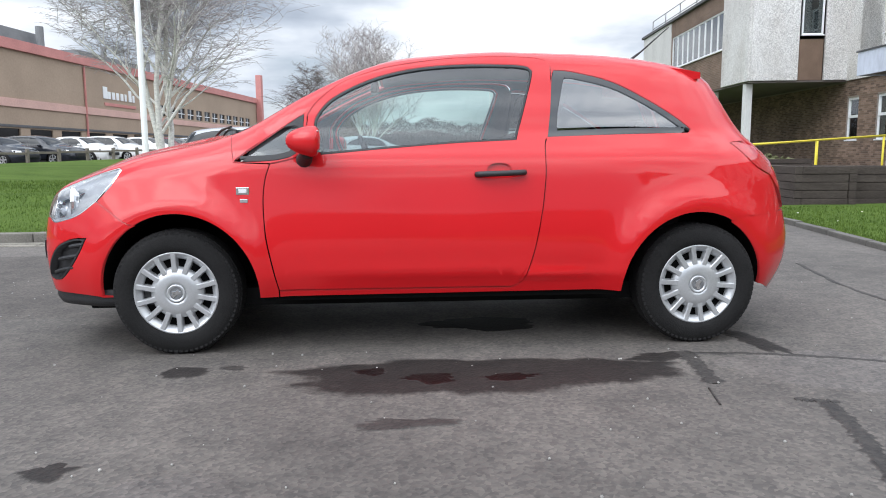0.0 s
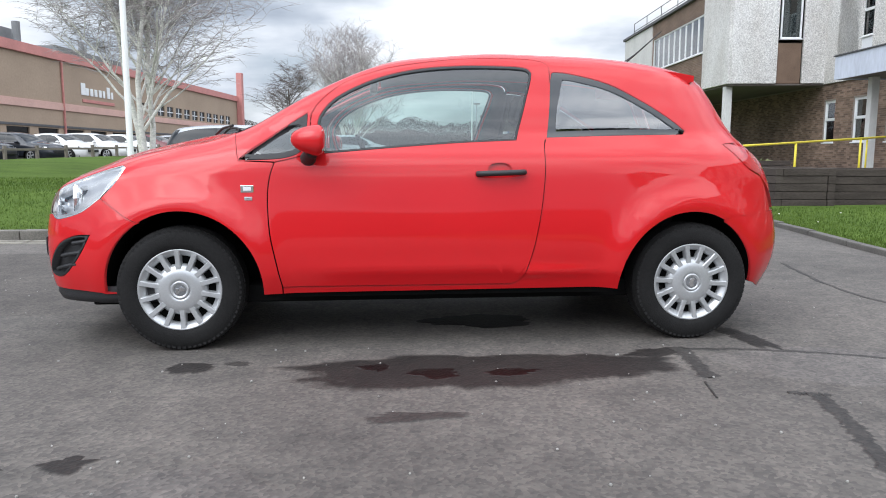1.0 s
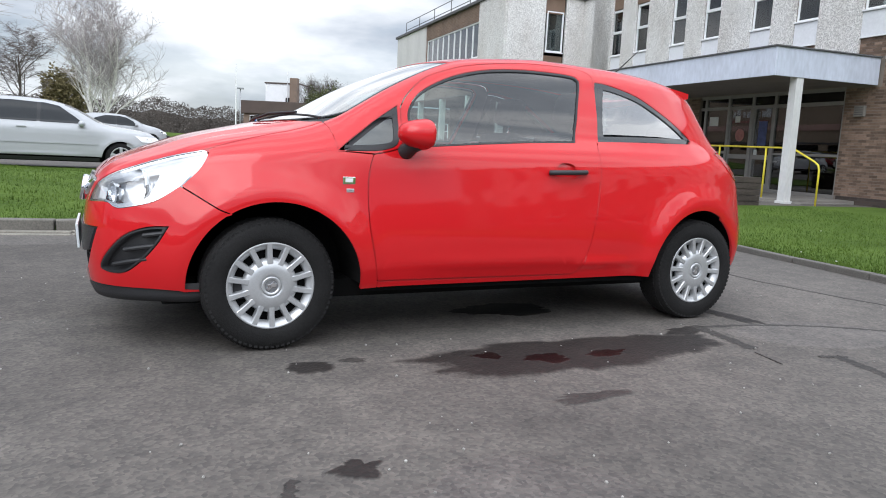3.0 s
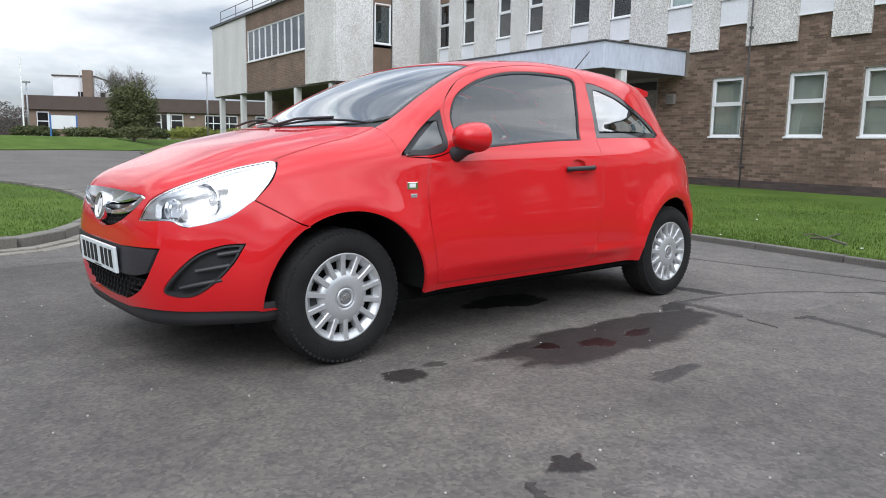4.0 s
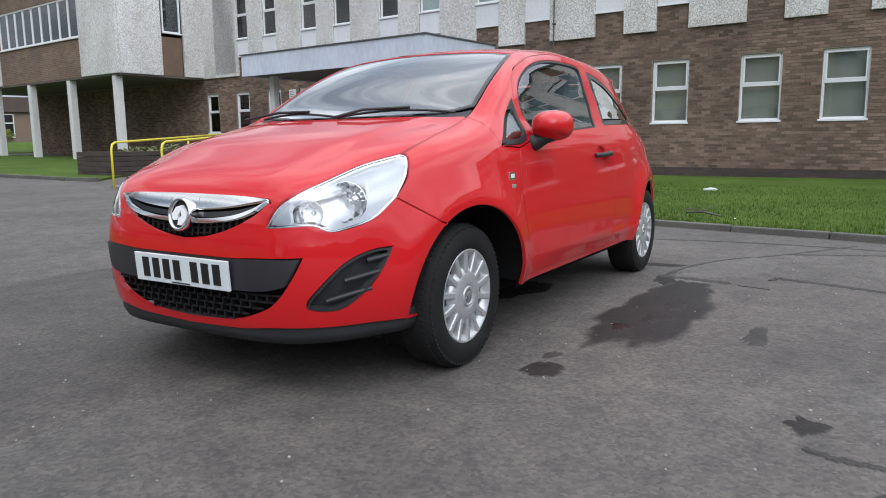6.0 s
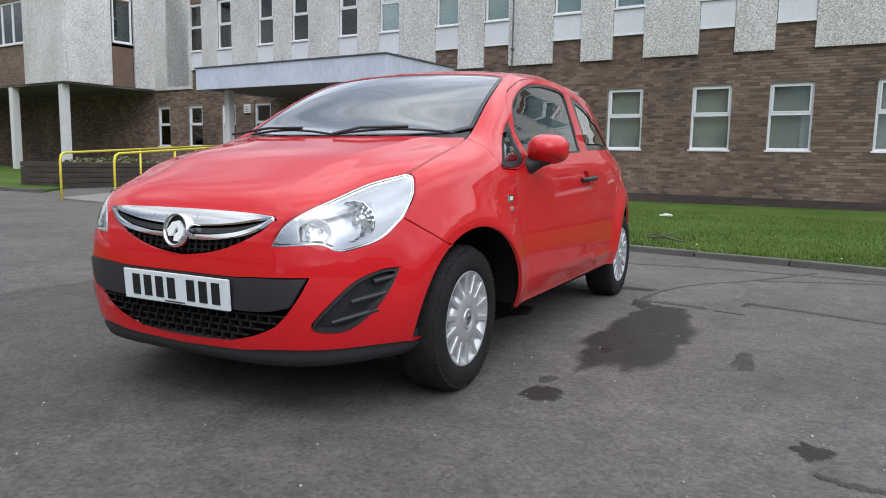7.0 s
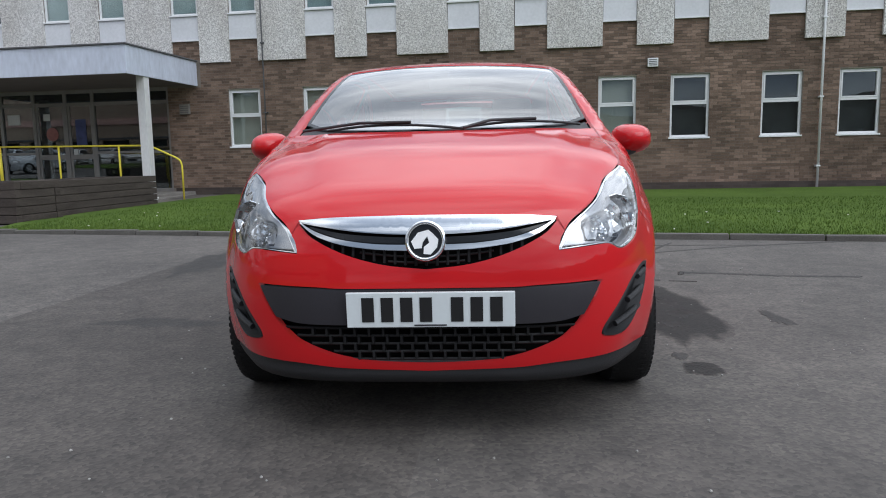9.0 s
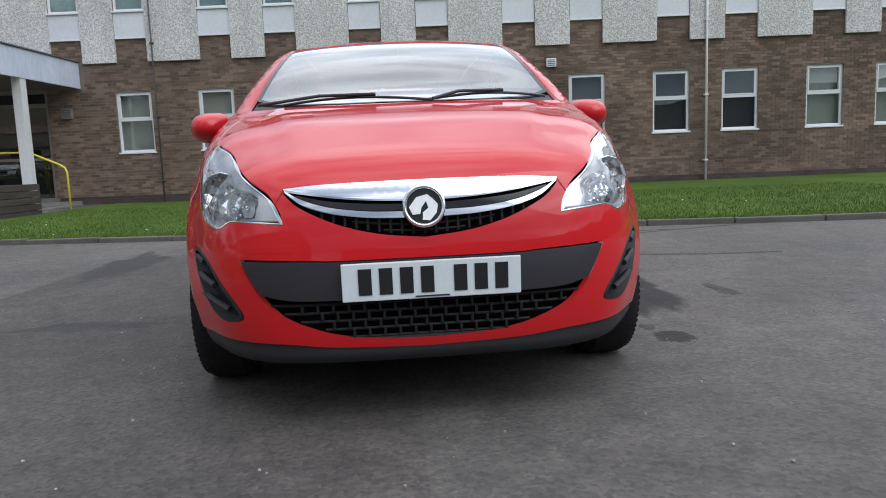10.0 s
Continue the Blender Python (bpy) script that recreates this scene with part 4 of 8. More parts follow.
class Skin:
    """The smooth outer solid of a car: nose towards -x, wheels at the given x."""

    def __init__(self, top, crown, wide, nose, tail, shape, axles, flare=0.022, soft=0.05, crease=0.0):
        self.top, self.crown, self.wide, self.nose, self.tail = spline(top), spline(crown), spline(wide), spline(nose), spline(tail)
        self.shape, self.axles, self.flare, self.soft, self.crease = shape, axles, flare, soft, crease

    def value(self, x, y, z):
        """Below 0 inside, above 0 outside."""
        s = np.abs(y)
        sh = self.shape
        top = (z - self.top(x) + self.crown(x) * s ** 2) * 0.85
        if self.crease:
            # raised middle of the bonnet, bounded by two lines that close in towards the nose
            step = np.clip((s - 0.545 - (x + 1.1) * 0.20) / 0.05, -1, 1)
            fade = np.clip((-1.0 - x) / 0.15, 0, 1) * np.clip((x + 1.95) / 0.3, 0, 1)
            top = top + self.crease * fade * (0.5 + 0.75 * step - 0.25 * step ** 3)
        bulge = 0.0
        for a in self.axles:
            bulge = bulge + self.flare * (0.82 if a < 0 else 1.0) * np.exp(-((np.hypot(x - a, z - 0.29) - 0.382) / 0.085) ** 2)
        bulge = bulge + 0.012 * np.exp(-((z - 0.345) / 0.03) ** 2) * np.exp(-((x - 0.05) / 0.75) ** 4)
        w = self.wide(z) + bulge * np.clip((1.0 - z) / 0.2, 0, 1)
        a = np.clip((sh[4] - x) / (sh[4] - self.nose(z)), 0, None)
        b = np.clip((x - sh[3]) / (self.tail(z) - sh[3]), 0, None)
        q = a ** sh[0] + b ** sh[1] + (s / w) ** sh[2]
        side = (q ** (1 / sh[2]) - 1) * 0.75
        k1, k2 = np.clip((-0.8 - x) / 0.6, 0, 1), np.clip((x + 1.98) / 0.35, 0, 1)
        r = 0.055 + self.soft * k1 * k1 * (3 - 2 * k1) * k2 * k2 * (3 - 2 * k2)
        return (top + side + np.sqrt((top - side) ** 2 + r * r)) / 2

    def slope(self, p):
        h = 2e-3
        x, y, z = p.T
        f = self.value
        g = np.stack([f(x + h, y, z) - f(x - h, y, z), f(x, y + h, z) - f(x, y - h, z), f(x, y, z + h) - f(x, y, z - h)], 1)
        return g / np.maximum(np.linalg.norm(g, axis=1, keepdims=True), 1e-9)

    def meet(self, origin, way, far=2.6):
        """Where rays from outside first meet the skin."""
        o, d = np.broadcast_arrays(np.atleast_2d(origin).astype(float), np.atleast_2d(way).astype(float))
        n = len(o)
        lo, hi = np.full(n, far), np.full(n, far)
        found = np.zeros(n, bool)
        steps = np.linspace(0, far, 120)
        for k in range(1, len(steps)):
            p = o + d * steps[k]
            hit = (self.value(*p.T) < 0) & ~found
            lo[hit], hi[hit] = steps[k - 1], steps[k]
            found |= hit
        for _ in range(24):
            mid = (lo + hi) / 2
            p = o + d * mid[:, None]
            hit = self.value(*p.T) < 0
            hi = np.where(hit, mid, hi)
            lo = np.where(hit, lo, mid)
        return o + d * hi[:, None]


HATCH = Skin(
    top=[(-2.12, 0.612), (-2.0, 0.759), (-1.85, 0.848), (-1.65, 0.921), (-1.4, 0.977), (-1.15, 1.026), (-0.95, 1.086), (-0.75, 1.196), (-0.5, 1.319), (-0.25, 1.403),
         (0.0, 1.434), (0.25, 1.456), (0.5, 1.460), (0.8, 1.456), (1.1, 1.432), (1.4, 1.386), (1.6, 1.351)],
    crown=[(-2.1, 0.062), (-1.7, 0.045), (-1.3, 0.045), (-1.0, 0.100), (-0.7, 0.112), (-0.35, 0.092), (0.1, 0.090), (0.6, 0.139), (1.5, 0.164)],
    wide=[(0.1, 0.775), (0.19, 0.816), (0.28, 0.850), (0.4, 0.872), (0.55, 0.872), (0.7, 0.857), (0.8, 0.845), (0.88, 0.830), (0.94, 0.802), (1.0, 0.762), (1.1, 0.722), (1.2, 0.679),
          (1.3, 0.640), (1.4, 0.594), (1.5, 0.536)],
    nose=[(0.1, -1.906), (0.2, -1.980), (0.3, -2.007), (0.42, -2.020), (0.55, -2.020), (0.65, -2.012), (0.75, -1.997), (0.85, -1.964), (1.5, -1.760)],
    tail=[(0.1, 1.766), (0.2, 1.827), (0.35, 1.888), (0.5, 1.896), (0.62, 1.873), (0.8, 1.835), (0.92, 1.754), (1.02, 1.657), (1.15, 1.577), (1.28, 1.516), (1.4, 1.456), (1.5, 1.402)],
    shape=(1.8, 2.97, 5.0, 0.48, -0.9), axles=(-1.2555, 1.2555), flare=0.030, crease=0.009)

# ways of looking at the skin: each turns a flat (u, v) into rays
RING_Z, NOSE_X, TAIL_X, ROUND = 0.60, -1.10, 0.90, 0.85


def rays_of(mode, uv, sg):
    u, v = np.asarray(uv, float).T
    one, nil = np.ones_like(u), np.zeros_like(u)
    if mode == "side":
        return np.stack([u, sg * 1.25 * one, v], 1), np.stack([nil, -sg * one, nil], 1)
    if mode == "ring":
        t = v / 0.8
        d = np.stack([nil, sg * np.cos(t), np.sin(t)], 1)
        return np.stack([u, nil, RING_Z * one], 1) + 1.6 * d, -d
    if mode == "nose":
        t = u / ROUND
        d = np.stack([-np.cos(t), sg * np.sin(t), nil], 1)
        return np.stack([NOSE_X * one, nil, v], 1) + 1.6 * d, -d
    if mode == "tail":
        t = u / ROUND
        d = np.stack([np.cos(t), sg * np.sin(t), nil], 1)
        return np.stack([TAIL_X * one, nil, v], 1) + 1.6 * d, -d
    if mode == "top":
        return np.stack([u, sg * v, 2.2 * one], 1), np.stack([nil, nil, -one], 1)
    return np.stack([-2.8 * one, sg * u, v], 1), np.stack([one, nil, nil], 1)  # "front"


def flat_of(mode, p):
    """The (u, v) of points of the skin, y taken as positive."""
    x, y, z = np.asarray(p, float).T
    if mode == "side":
        return np.stack([x, z], 1)
    if mode == "ring":
        return np.stack([x, 0.8 * np.arctan2(z - RING_Z, y)], 1)
    if mode == "nose":
        return np.stack([ROUND * np.arctan2(y, NOSE_X - x), z], 1)
    if mode == "tail":
        return np.stack([ROUND * np.arctan2(y, x - TAIL_X), z], 1)
    return np.stack([x, y], 1)


def line_in(skin, mode, seen, pts, n=5, closed=False):
    """A rounded outline drawn as seen from "side" (x, z), "top" (x, y) or "front" (y, z), carried over to another mode."""
    line = smooth_line(pts, n) if len(pts) > 2 and n > 1 else [tuple(p) for p in pts]
    if seen == mode:
        return line
    o, d = rays_of(seen, line, 1)
    return [tuple(q) for q in flat_of(mode, skin.meet(o, d))]


def inset(loop, gap):
    n = len(loop)
    area = sum(loop[i - 1][0] * loop[i][1] - loop[i][0] * loop[i - 1][1] for i in range(n))
    s = 1 if area > 0 else -1
    out = []
    for i in range(n):
        a, b, c = Vector(loop[i - 1]), Vector(loop[i]), Vector(loop[(i + 1) % n])
        d1, d2 = (b - a), (c - b)
        if d1.length < 1e-6 or d2.length < 1e-6:
            out.append(tuple(b))
            continue
        d1.normalize(), d2.normalize()
        n1, n2 = Vector((-d1.y, d1.x)) * s, Vector((-d2.y, d2.x)) * s
        m = n1 + n2
        k = max(m.length_squared / 2, 0.5)
        out.append(tuple(b + m * (gap / k)))
    return out


def clean(loop):
    out = []
    for p in loop:
        if not out or math.dist(p, out[-1]) > 1e-3:
            out.append(p)
    if math.dist(out[0], out[-1]) < 1e-3:
        out.pop()
    return out


def panel(name, skin, mode, loop, mat, parent, sg=1, holes=(), lift=0.0, step=0.05, flange=0.016, gap=0.003, label="", round_edge=True):
    """A piece of the skin inside an outline, with its edges turned inward."""
    bm = bmesh.new()
    edges = []
    for k, lp in enumerate([clean(loop), *[clean(h) for h in holes]]):
        lp = inset(lp, gap if k == 0 else -gap)
        vs = [bm.verts.new((p[0], p[1], 0)) for p in lp]
        edges += [bm.edges.new((vs[i - 1], vs[i])) for i in range(len(vs))]
    bmesh.ops.triangle_fill(bm, edges=edges, use_beauty=True)
    for ax in (0, 1):
        c = [v.co[ax] for v in bm.verts]
        n = max(1, int((max(c) - min(c)) / step))
        for i in range(1, n):
            at = min(c) + (max(c) - min(c)) * i / n
            no = (1, 0, 0) if ax == 0 else (0, 1, 0)
            bmesh.ops.bisect_plane(bm, geom=bm.verts[:] + bm.edges[:] + bm.faces[:], plane_co=(at * no[0], at * no[1], 0), plane_no=no, dist=1e-5)
    bmesh.ops.dissolve_degenerate(bm, dist=1e-5, edges=bm.edges[:])
    bm.verts.index_update()
    uv = np.array([(v.co.x, v.co.y) for v in bm.verts])
    p = skin.meet(*rays_of(mode, uv, sg))
    nrm = skin.slope(p)
    p = p + nrm * lift
    for v, q in zip(bm.verts, p):
        v.co = q
    bm.normal_update()
    turn = sum(f.normal.dot(Vector(nrm[f.verts[0].index])) for f in bm.faces)
    if turn < 0:
        bmesh.ops.reverse_faces(bm, faces=bm.faces)
    normal_of = {v: Vector(q) for v, q in zip(bm.verts, nrm)}
    if flange:
        rim = [e for e in bm.edges if e.is_boundary]
        first = {v: normal_of[v] for e in rim for v in e.verts}
        r = bmesh.ops.extrude_edge_only(bm, edges=rim)
        for v in [g for g in r["geom"] if isinstance(g, bmesh.types.BMVert)]:
            near = min((e.other_vert(v) for e in v.link_edges if e.other_vert(v) in first), key=lambda w: (w.co - v.co).length)
            normal_of[v] = first[near]
        for v in [g for g in r["geom"] if isinstance(g, bmesh.types.BMVert)]:
            v.co = v.co - normal_of[v] * flange
    normals = [normal_of[v] for v in bm.verts]
    me = bpy.data.meshes.new(name)
    bm.to_mesh(me)
    bm.free()
    me.materials.append(mat)
    for f in me.polygons:
        f.use_smooth = True
    me.normals_split_custom_set_from_vertices([tuple(q) for q in normals])
    ob = new(name, me)
    ob.parent = parent
    if label:
        tagged(ob, label)
    return ob


# ---- the red hatchback ----
def paint_material(name, colour):
    m = bpy.data.materials.new(name)
    m.use_nodes = True
    nt = m.node_tree
    b = nt.nodes["Principled BSDF"]
    b.inputs["Roughness"].default_value = 0.55
    b.inputs["Specular IOR Level"].default_value = 0.15
    b.inputs["Coat Weight"].default_value, b.inputs["Coat Roughness"].default_value, b.inputs["Coat IOR"].default_value = 1.0, 0.035, 1.5
    co = nt.nodes.new("ShaderNodeTexCoord")
    n1 = node(nt, "ShaderNodeTexNoise", Scale=2.2, Detail=4.0)
    n2 = node(nt, "ShaderNodeTexNoise", Scale=140.0, Detail=2.0)
    for n in (n1, n2):
        nt.links.new(co.outputs["Object"], n.inputs["Vector"])
    mix = nt.nodes.new("ShaderNodeMixRGB")
    c = Vector(colour)
    mix.inputs["Color1"].default_value, mix.inputs["Color2"].default_value = (*(c * 0.93), 1), (*(c * 1.05), 1)
    nt.links.new(n1.outputs["Fac"], mix.inputs["Fac"])
    nt.links.new(mix.outputs["Color"], b.inputs["Base Color"])
    rp = nt.nodes.new("ShaderNodeMapRange")
    rp.inputs["To Min"].default_value, rp.inputs["To Max"].default_value = 0.02, 0.07
    nt.links.new(n1.outputs["Fac"], rp.inputs["Value"])
    nt.links.new(rp.outputs["Result"], b.inputs["Coat Roughness"])
    bp = nt.nodes.new("ShaderNodeBump")
    bp.inputs["Strength"].default_value, bp.inputs["Distance"].default_value = 0.02, 0.001
    nt.links.new(n2.outputs["Fac"], bp.inputs["Height"])
    nt.links.new(bp.outputs["Normal"], b.inputs["Coat Normal"])
    return m


RED = paint_material("red_paint", (0.58, 0.0065, 0.0105))
BLACK = material("black_trim", (0.022, 0.022, 0.024), 0.5, vary=0.25, scale=6, fine=200, bump=0.15, bump_scale=500)
GREY_TRIM = material("grey_bumper_plastic", (0.026, 0.024, 0.029), 0.36, vary=0.2, scale=4, fine=300, bump=0.2, bump_scale=700)
GLOSS_BLACK = material("gloss_black", (0.012, 0.012, 0.013), 0.12, vary=0.2)
CORE = material("dark_inside", (0.008, 0.008, 0.008), 0.95, vary=0.2, spec=0.1)
RUBBER = material("tyre_rubber", (0.014, 0.0136, 0.0136), 0.85, spec=0.25, vary=0.3, scale=9, fine=90, bump=0.3, bump_scale=150)
CHROME = material("chrome", (0.82, 0.83, 0.84), 0.06, metal=1.0, vary=0.03)
SILVER = material("wheel_silver", (0.54, 0.55, 0.56), 0.32, metal=0.55, vary=0.08, scale=7, fine=120)
CAR_GLASS = pane_material("car_glass", (0.66, 0.77, 0.75), gain=1.95)
SCREEN_GLASS = pane_material("screen_glass", (0.60, 0.74, 0.72), gain=2.15)
REAR_GLASS = pane_material("rear_car_glass", (0.48, 0.54, 0.54), gain=4.6)
GLASS_EDGE = material("glass_border", (0.026, 0.028, 0.031), 0.07, vary=0.1, spec=0.8)
LENS = pane_material("lamp_lens", (0.97, 0.98, 0.99), gain=2.0)
SEAT = material("seat_cloth", (0.035, 0.036, 0.040), 0.9, vary=0.3, scale=8, fine=300)
DASH = material("dash_plastic", (0.03, 0.03, 0.032), 0.7, vary=0.2, scale=8)
RED_LENS = material("red_lamp_lens", (0.46, 0.010, 0.012), 0.10, vary=0.2, scale=12, coat=0.6)
PLATE = material("plate_white", (0.72, 0.77, 0.78), 0.3, vary=0.03)
INK = material("plate_ink", (0.012, 0.012, 0.013), 0.5, vary=0.1)
CLEAR_BOWL = material("lamp_bowl", (0.88, 0.89, 0.90), 0.10, metal=1.0, vary=0.03)
LAMP_GREY = material("lamp_housing", (0.90, 0.90, 0.90), 0.30, metal=0.0, vary=0.06)
LAMP_CHROME = material("lamp_bezel_chrome", (0.68, 0.69, 0.71), 0.22, metal=0.55, vary=0.05)
GRILLE_BLACK = material("grille_plastic", (0.010, 0.010, 0.011), 0.6, vary=0.25, scale=8, fine=200, spec=0.3)
LINING = material("head_lining", (0.075, 0.075, 0.078), 0.95, vary=0.1, scale=8, fine=200)
H = HATCH


def arc(cx, cz, r, a0, a1, n=26):
    return [(cx + r * math.cos(radians(a0 + (a1 - a0) * k / n)), cz + r * math.sin(radians(a0 + (a1 - a0) * k / n))) for k in range(n + 1)]


def ring(seen, pts, n=5):
    return line_in(H, "ring", seen, pts, n)


def nose(seen, pts, n=5):
    return line_in(H, "nose", seen, pts, n)


def tail(seen, pts, n=5):
    return line_in(H, "tail", seen, pts, n)


hatch = thing("hatchback_car", "bright red three door hatchback with silver wheel covers", "car")
ARCH_F, ARCH_R = (-1.235, 0.27, 0.375), (1.235, 0.25, 0.378)
DOOR_FRONT = [(-0.772, 0.283), (-0.800, 0.42), (-0.824, 0.55), (-0.832, 0.70), (-0.822, 0.80), (-0.800, 0.872)]
DOOR_SAIL = [(-0.800, 0.872), (-0.715, 0.890), (-0.662, 0.912), (-0.645, 0.97), (-0.634, 1.10)]
DOOR_TOP = [(-0.634, 1.10), (-0.590, 1.165), (-0.479, 1.256), (-0.34, 1.310), (-0.205, 1.345), (0.074, 1.383), (0.355, 1.390), (0.49, 1.381), (0.542, 1.355), (0.549, 1.312)]
DOOR_REAR = [(0.549, 1.312), (0.532, 1.16), (0.508, 1.009), (0.491, 0.955), (0.488, 0.87), (0.485, 0.785), (0.465, 0.627), (0.426, 0.44), (0.386, 0.332), (0.355, 0.296), (0.321, 0.283)]
DOOR_GLASS_LINE = [[(-0.565, 0.915), (-0.600, 1.03), (-0.585, 1.105), (-0.505, 1.190), (-0.343, 1.270), (-0.151, 1.322), (0.071, 1.347), (0.294, 1.350), (0.42, 1.342), (0.455, 1.318)],
                   [(0.455, 1.318), (0.445, 1.27), (0.402, 1.133), (0.353, 0.980)], [(0.353, 0.980), (0.07, 0.966), (-0.215, 0.945), (-0.565, 0.915)]]
SAIL = [[(-0.968, 0.882), (-0.889, 0.945), (-0.767, 1.030), (-0.652, 1.104)], [(-0.652, 1.104), (-0.660, 0.972), (-0.680, 0.922)], [(-0.680, 0.922), (-0.72, 0.902), (-0.80, 0.888), (-0.968, 0.882)]]
QUARTER = [[(0.563, 1.320), (0.656, 1.312), (0.849, 1.263), (1.037, 1.168), (1.171, 1.083), (1.238, 1.030)], [(1.238, 1.030), (1.225, 1.017), (1.19, 1.013), (0.872, 1.006), (0.494, 0.994)], [(0.494, 0.994), (0.505, 1.105), (0.533, 1.215), (0.563, 1.320)]]
HOOD_SIDE = [(-1.0, 0.662), (-1.11, 0.670), (-1.25, 0.678), (-1.40, 0.684), (-1.505, 0.680)]
SCREEN_SIDE = [(-1.0, 0.662), (-0.86, 0.640), (-0.72, 0.615), (-0.5, 0.578), (-0.34, 0.548), (-0.22, 0.532)]
ROOF_SIDE = [(-0.22, 0.532), (0.0, 0.525), (0.4, 0.518), (0.8, 0.508), (1.15, 0.492), (1.34, 0.475)]
LAMP_BACK = [(-1.512, 0.842), (-1.552, 0.775), (-1.625, 0.700)]
LAMP_TOP = [(-1.99, 0.420, 0.608), (-1.955, 0.452, 0.678), (-1.905, 0.495, 0.720), (-1.786, 0.540, 0.770), (-1.66, 0.595, 0.820), (-1.52, 0.655, 0.855)]
LAMP_LOW = [(-1.625, 0.718, 0.700), (-1.73, 0.695, 0.632), (-1.855, 0.652, 0.600), (-1.90, 0.626, 0.599), (-1.935, 0.590, 0.618), (-1.970, 0.522, 0.616), (-1.99, 0.420, 0.608)]
LAMP_BOWLS = [(-1.97, 0.517, 0.634), (-1.935, 0.500, 0.692), (-1.842, 0.570, 0.722), (-1.724, 0.620, 0.758), (-1.700, 0.648, 0.745), (-1.741, 0.670, 0.678), (-1.79, 0.665, 0.640), (-1.868, 0.632, 0.622), (-1.916, 0.607, 0.618), (-1.936, 0.575, 0.628), (-1.97, 0.517, 0.634)]
SEAM = [(-1.625, 0.700), (-1.537, 0.645), (-1.475, 0.607), (-1.43, 0.589)]
BACK_LAMP = [(1.449, 0.963), (1.50, 0.918), (1.582, 0.843), (1.675, 0.80)]


def space(pts):
    """Rounded line through points in space."""
    return smooth_line(pts, 5)


def on_nose(pts):
    return [tuple(q) for q in flat_of("nose", space(pts))]


for sg, side in ((-1, "near"), (1, "far")):
    # front wing
    loop = ring("side", DOOR_FRONT) + ring("side", [(-0.80, 0.872), (-0.965, 0.879)], 1) + ring("top", HOOD_SIDE) + ring("side", LAMP_BACK) + ring("side", SEAM) \
        + ring("side", arc(*ARCH_F, 121.5, -3.0), 1) + ring("side", [(-0.86, 0.25), (-0.772, 0.25)], 1)
    panel("front_wing", H, "ring", loop, RED, hatch, sg, step=0.045)
    # door with its window opening
    loop = ring("side", DOOR_FRONT) + ring("side", DOOR_SAIL) + ring("side", DOOR_TOP) + ring("side", DOOR_REAR)
    glass = [q for s in DOOR_GLASS_LINE for q in ring("side", s)]
    cup = ring("side", smooth_line([(0.205, 0.80), (0.215, 0.852), (0.265, 0.868), (0.315, 0.852), (0.325, 0.80), (0.265, 0.784), (0.205, 0.80)], 4), 1)
    door = panel("door", H, "ring", loop, RED, hatch, sg, holes=[glass, cup], step=0.045)
    panel("handle_cup", H, "ring", cup, RED, door, sg, lift=-0.016, step=0.02, flange=0, gap=-0.006)
    seal_in = inset(clean(glass), 0.010)
    panel("window_seal", H, "ring", glass, BLACK, door, sg, holes=[seal_in], lift=-0.002, step=0.06, gap=0.0005)
    g = panel("side_window", H, "ring", seal_in, CAR_GLASS, door, sg, lift=-0.009, step=0.08, flange=0, gap=-0.003)
    # body side: pillar, roof rail, rear quarter, sill
    loop = ring("side", [(-0.772, 0.25), (-0.772, 0.281)], 1) + ring("side", [(-0.772, 0.281), (0.321, 0.281)], 1) + ring("side", DOOR_REAR)[::-1] + ring("side", DOOR_TOP)[::-1] + ring("side", DOOR_SAIL)[::-1] \
        + ring("side", [(-0.80, 0.873), (-0.967, 0.880)], 1) + ring("top", SCREEN_SIDE) + ring("top", ROOF_SIDE) + ring("side", [(1.40, 1.26), (1.47, 1.13), (1.53, 1.02), (1.552, 0.972)]) \
        + ring("side", BACK_LAMP) + ring("side", [(1.675, 0.80), (1.70, 0.70), (1.71, 0.607)]) + ring("side", [(1.71, 0.607), (1.45, 0.603), (1.415, 0.582)], 1) \
        + ring("side", arc(*ARCH_R, 61.5, 180.0), 1) + ring("side", [(0.857, 0.25), (-0.772, 0.25)], 1)
    sail = [q for s in SAIL for q in ring("side", s)]
    quarter = [q for s in QUARTER for q in ring("side", s)]
    bs = panel("body_side", H, "ring", loop, RED, hatch, sg, holes=[sail, quarter], step=0.045)
    upper_side = ring("top", SCREEN_SIDE[1:]) + ring("top", ROOF_SIDE) + ring("side", [(1.40, 1.26), (1.47, 1.13), (1.50, 0.98)], 1) + ring("side", [(0.50, 0.95)], 1) + ring("side", DOOR_REAR[:3])[::-1] + ring("side", DOOR_TOP)[::-1] + ring("side", [(-0.66, 0.93), (-0.93, 0.90)], 1)
    panel("pillar_lining", H, "ring", upper_side, LINING, bs, sg, holes=[inset(clean(quarter), -0.012)], lift=-0.028, step=0.09, flange=0, gap=0.012)
    panel("door_lining", H, "ring", ring("side", [(-0.64, 0.88), (-0.634, 1.10)], 1) + ring("side", DOOR_TOP) + ring("side", [(0.549, 1.312), (0.50, 0.88)], 1), LINING, door, sg, holes=[inset(clean(glass), -0.01)], lift=-0.03, step=0.09, flange=0, gap=0.004)
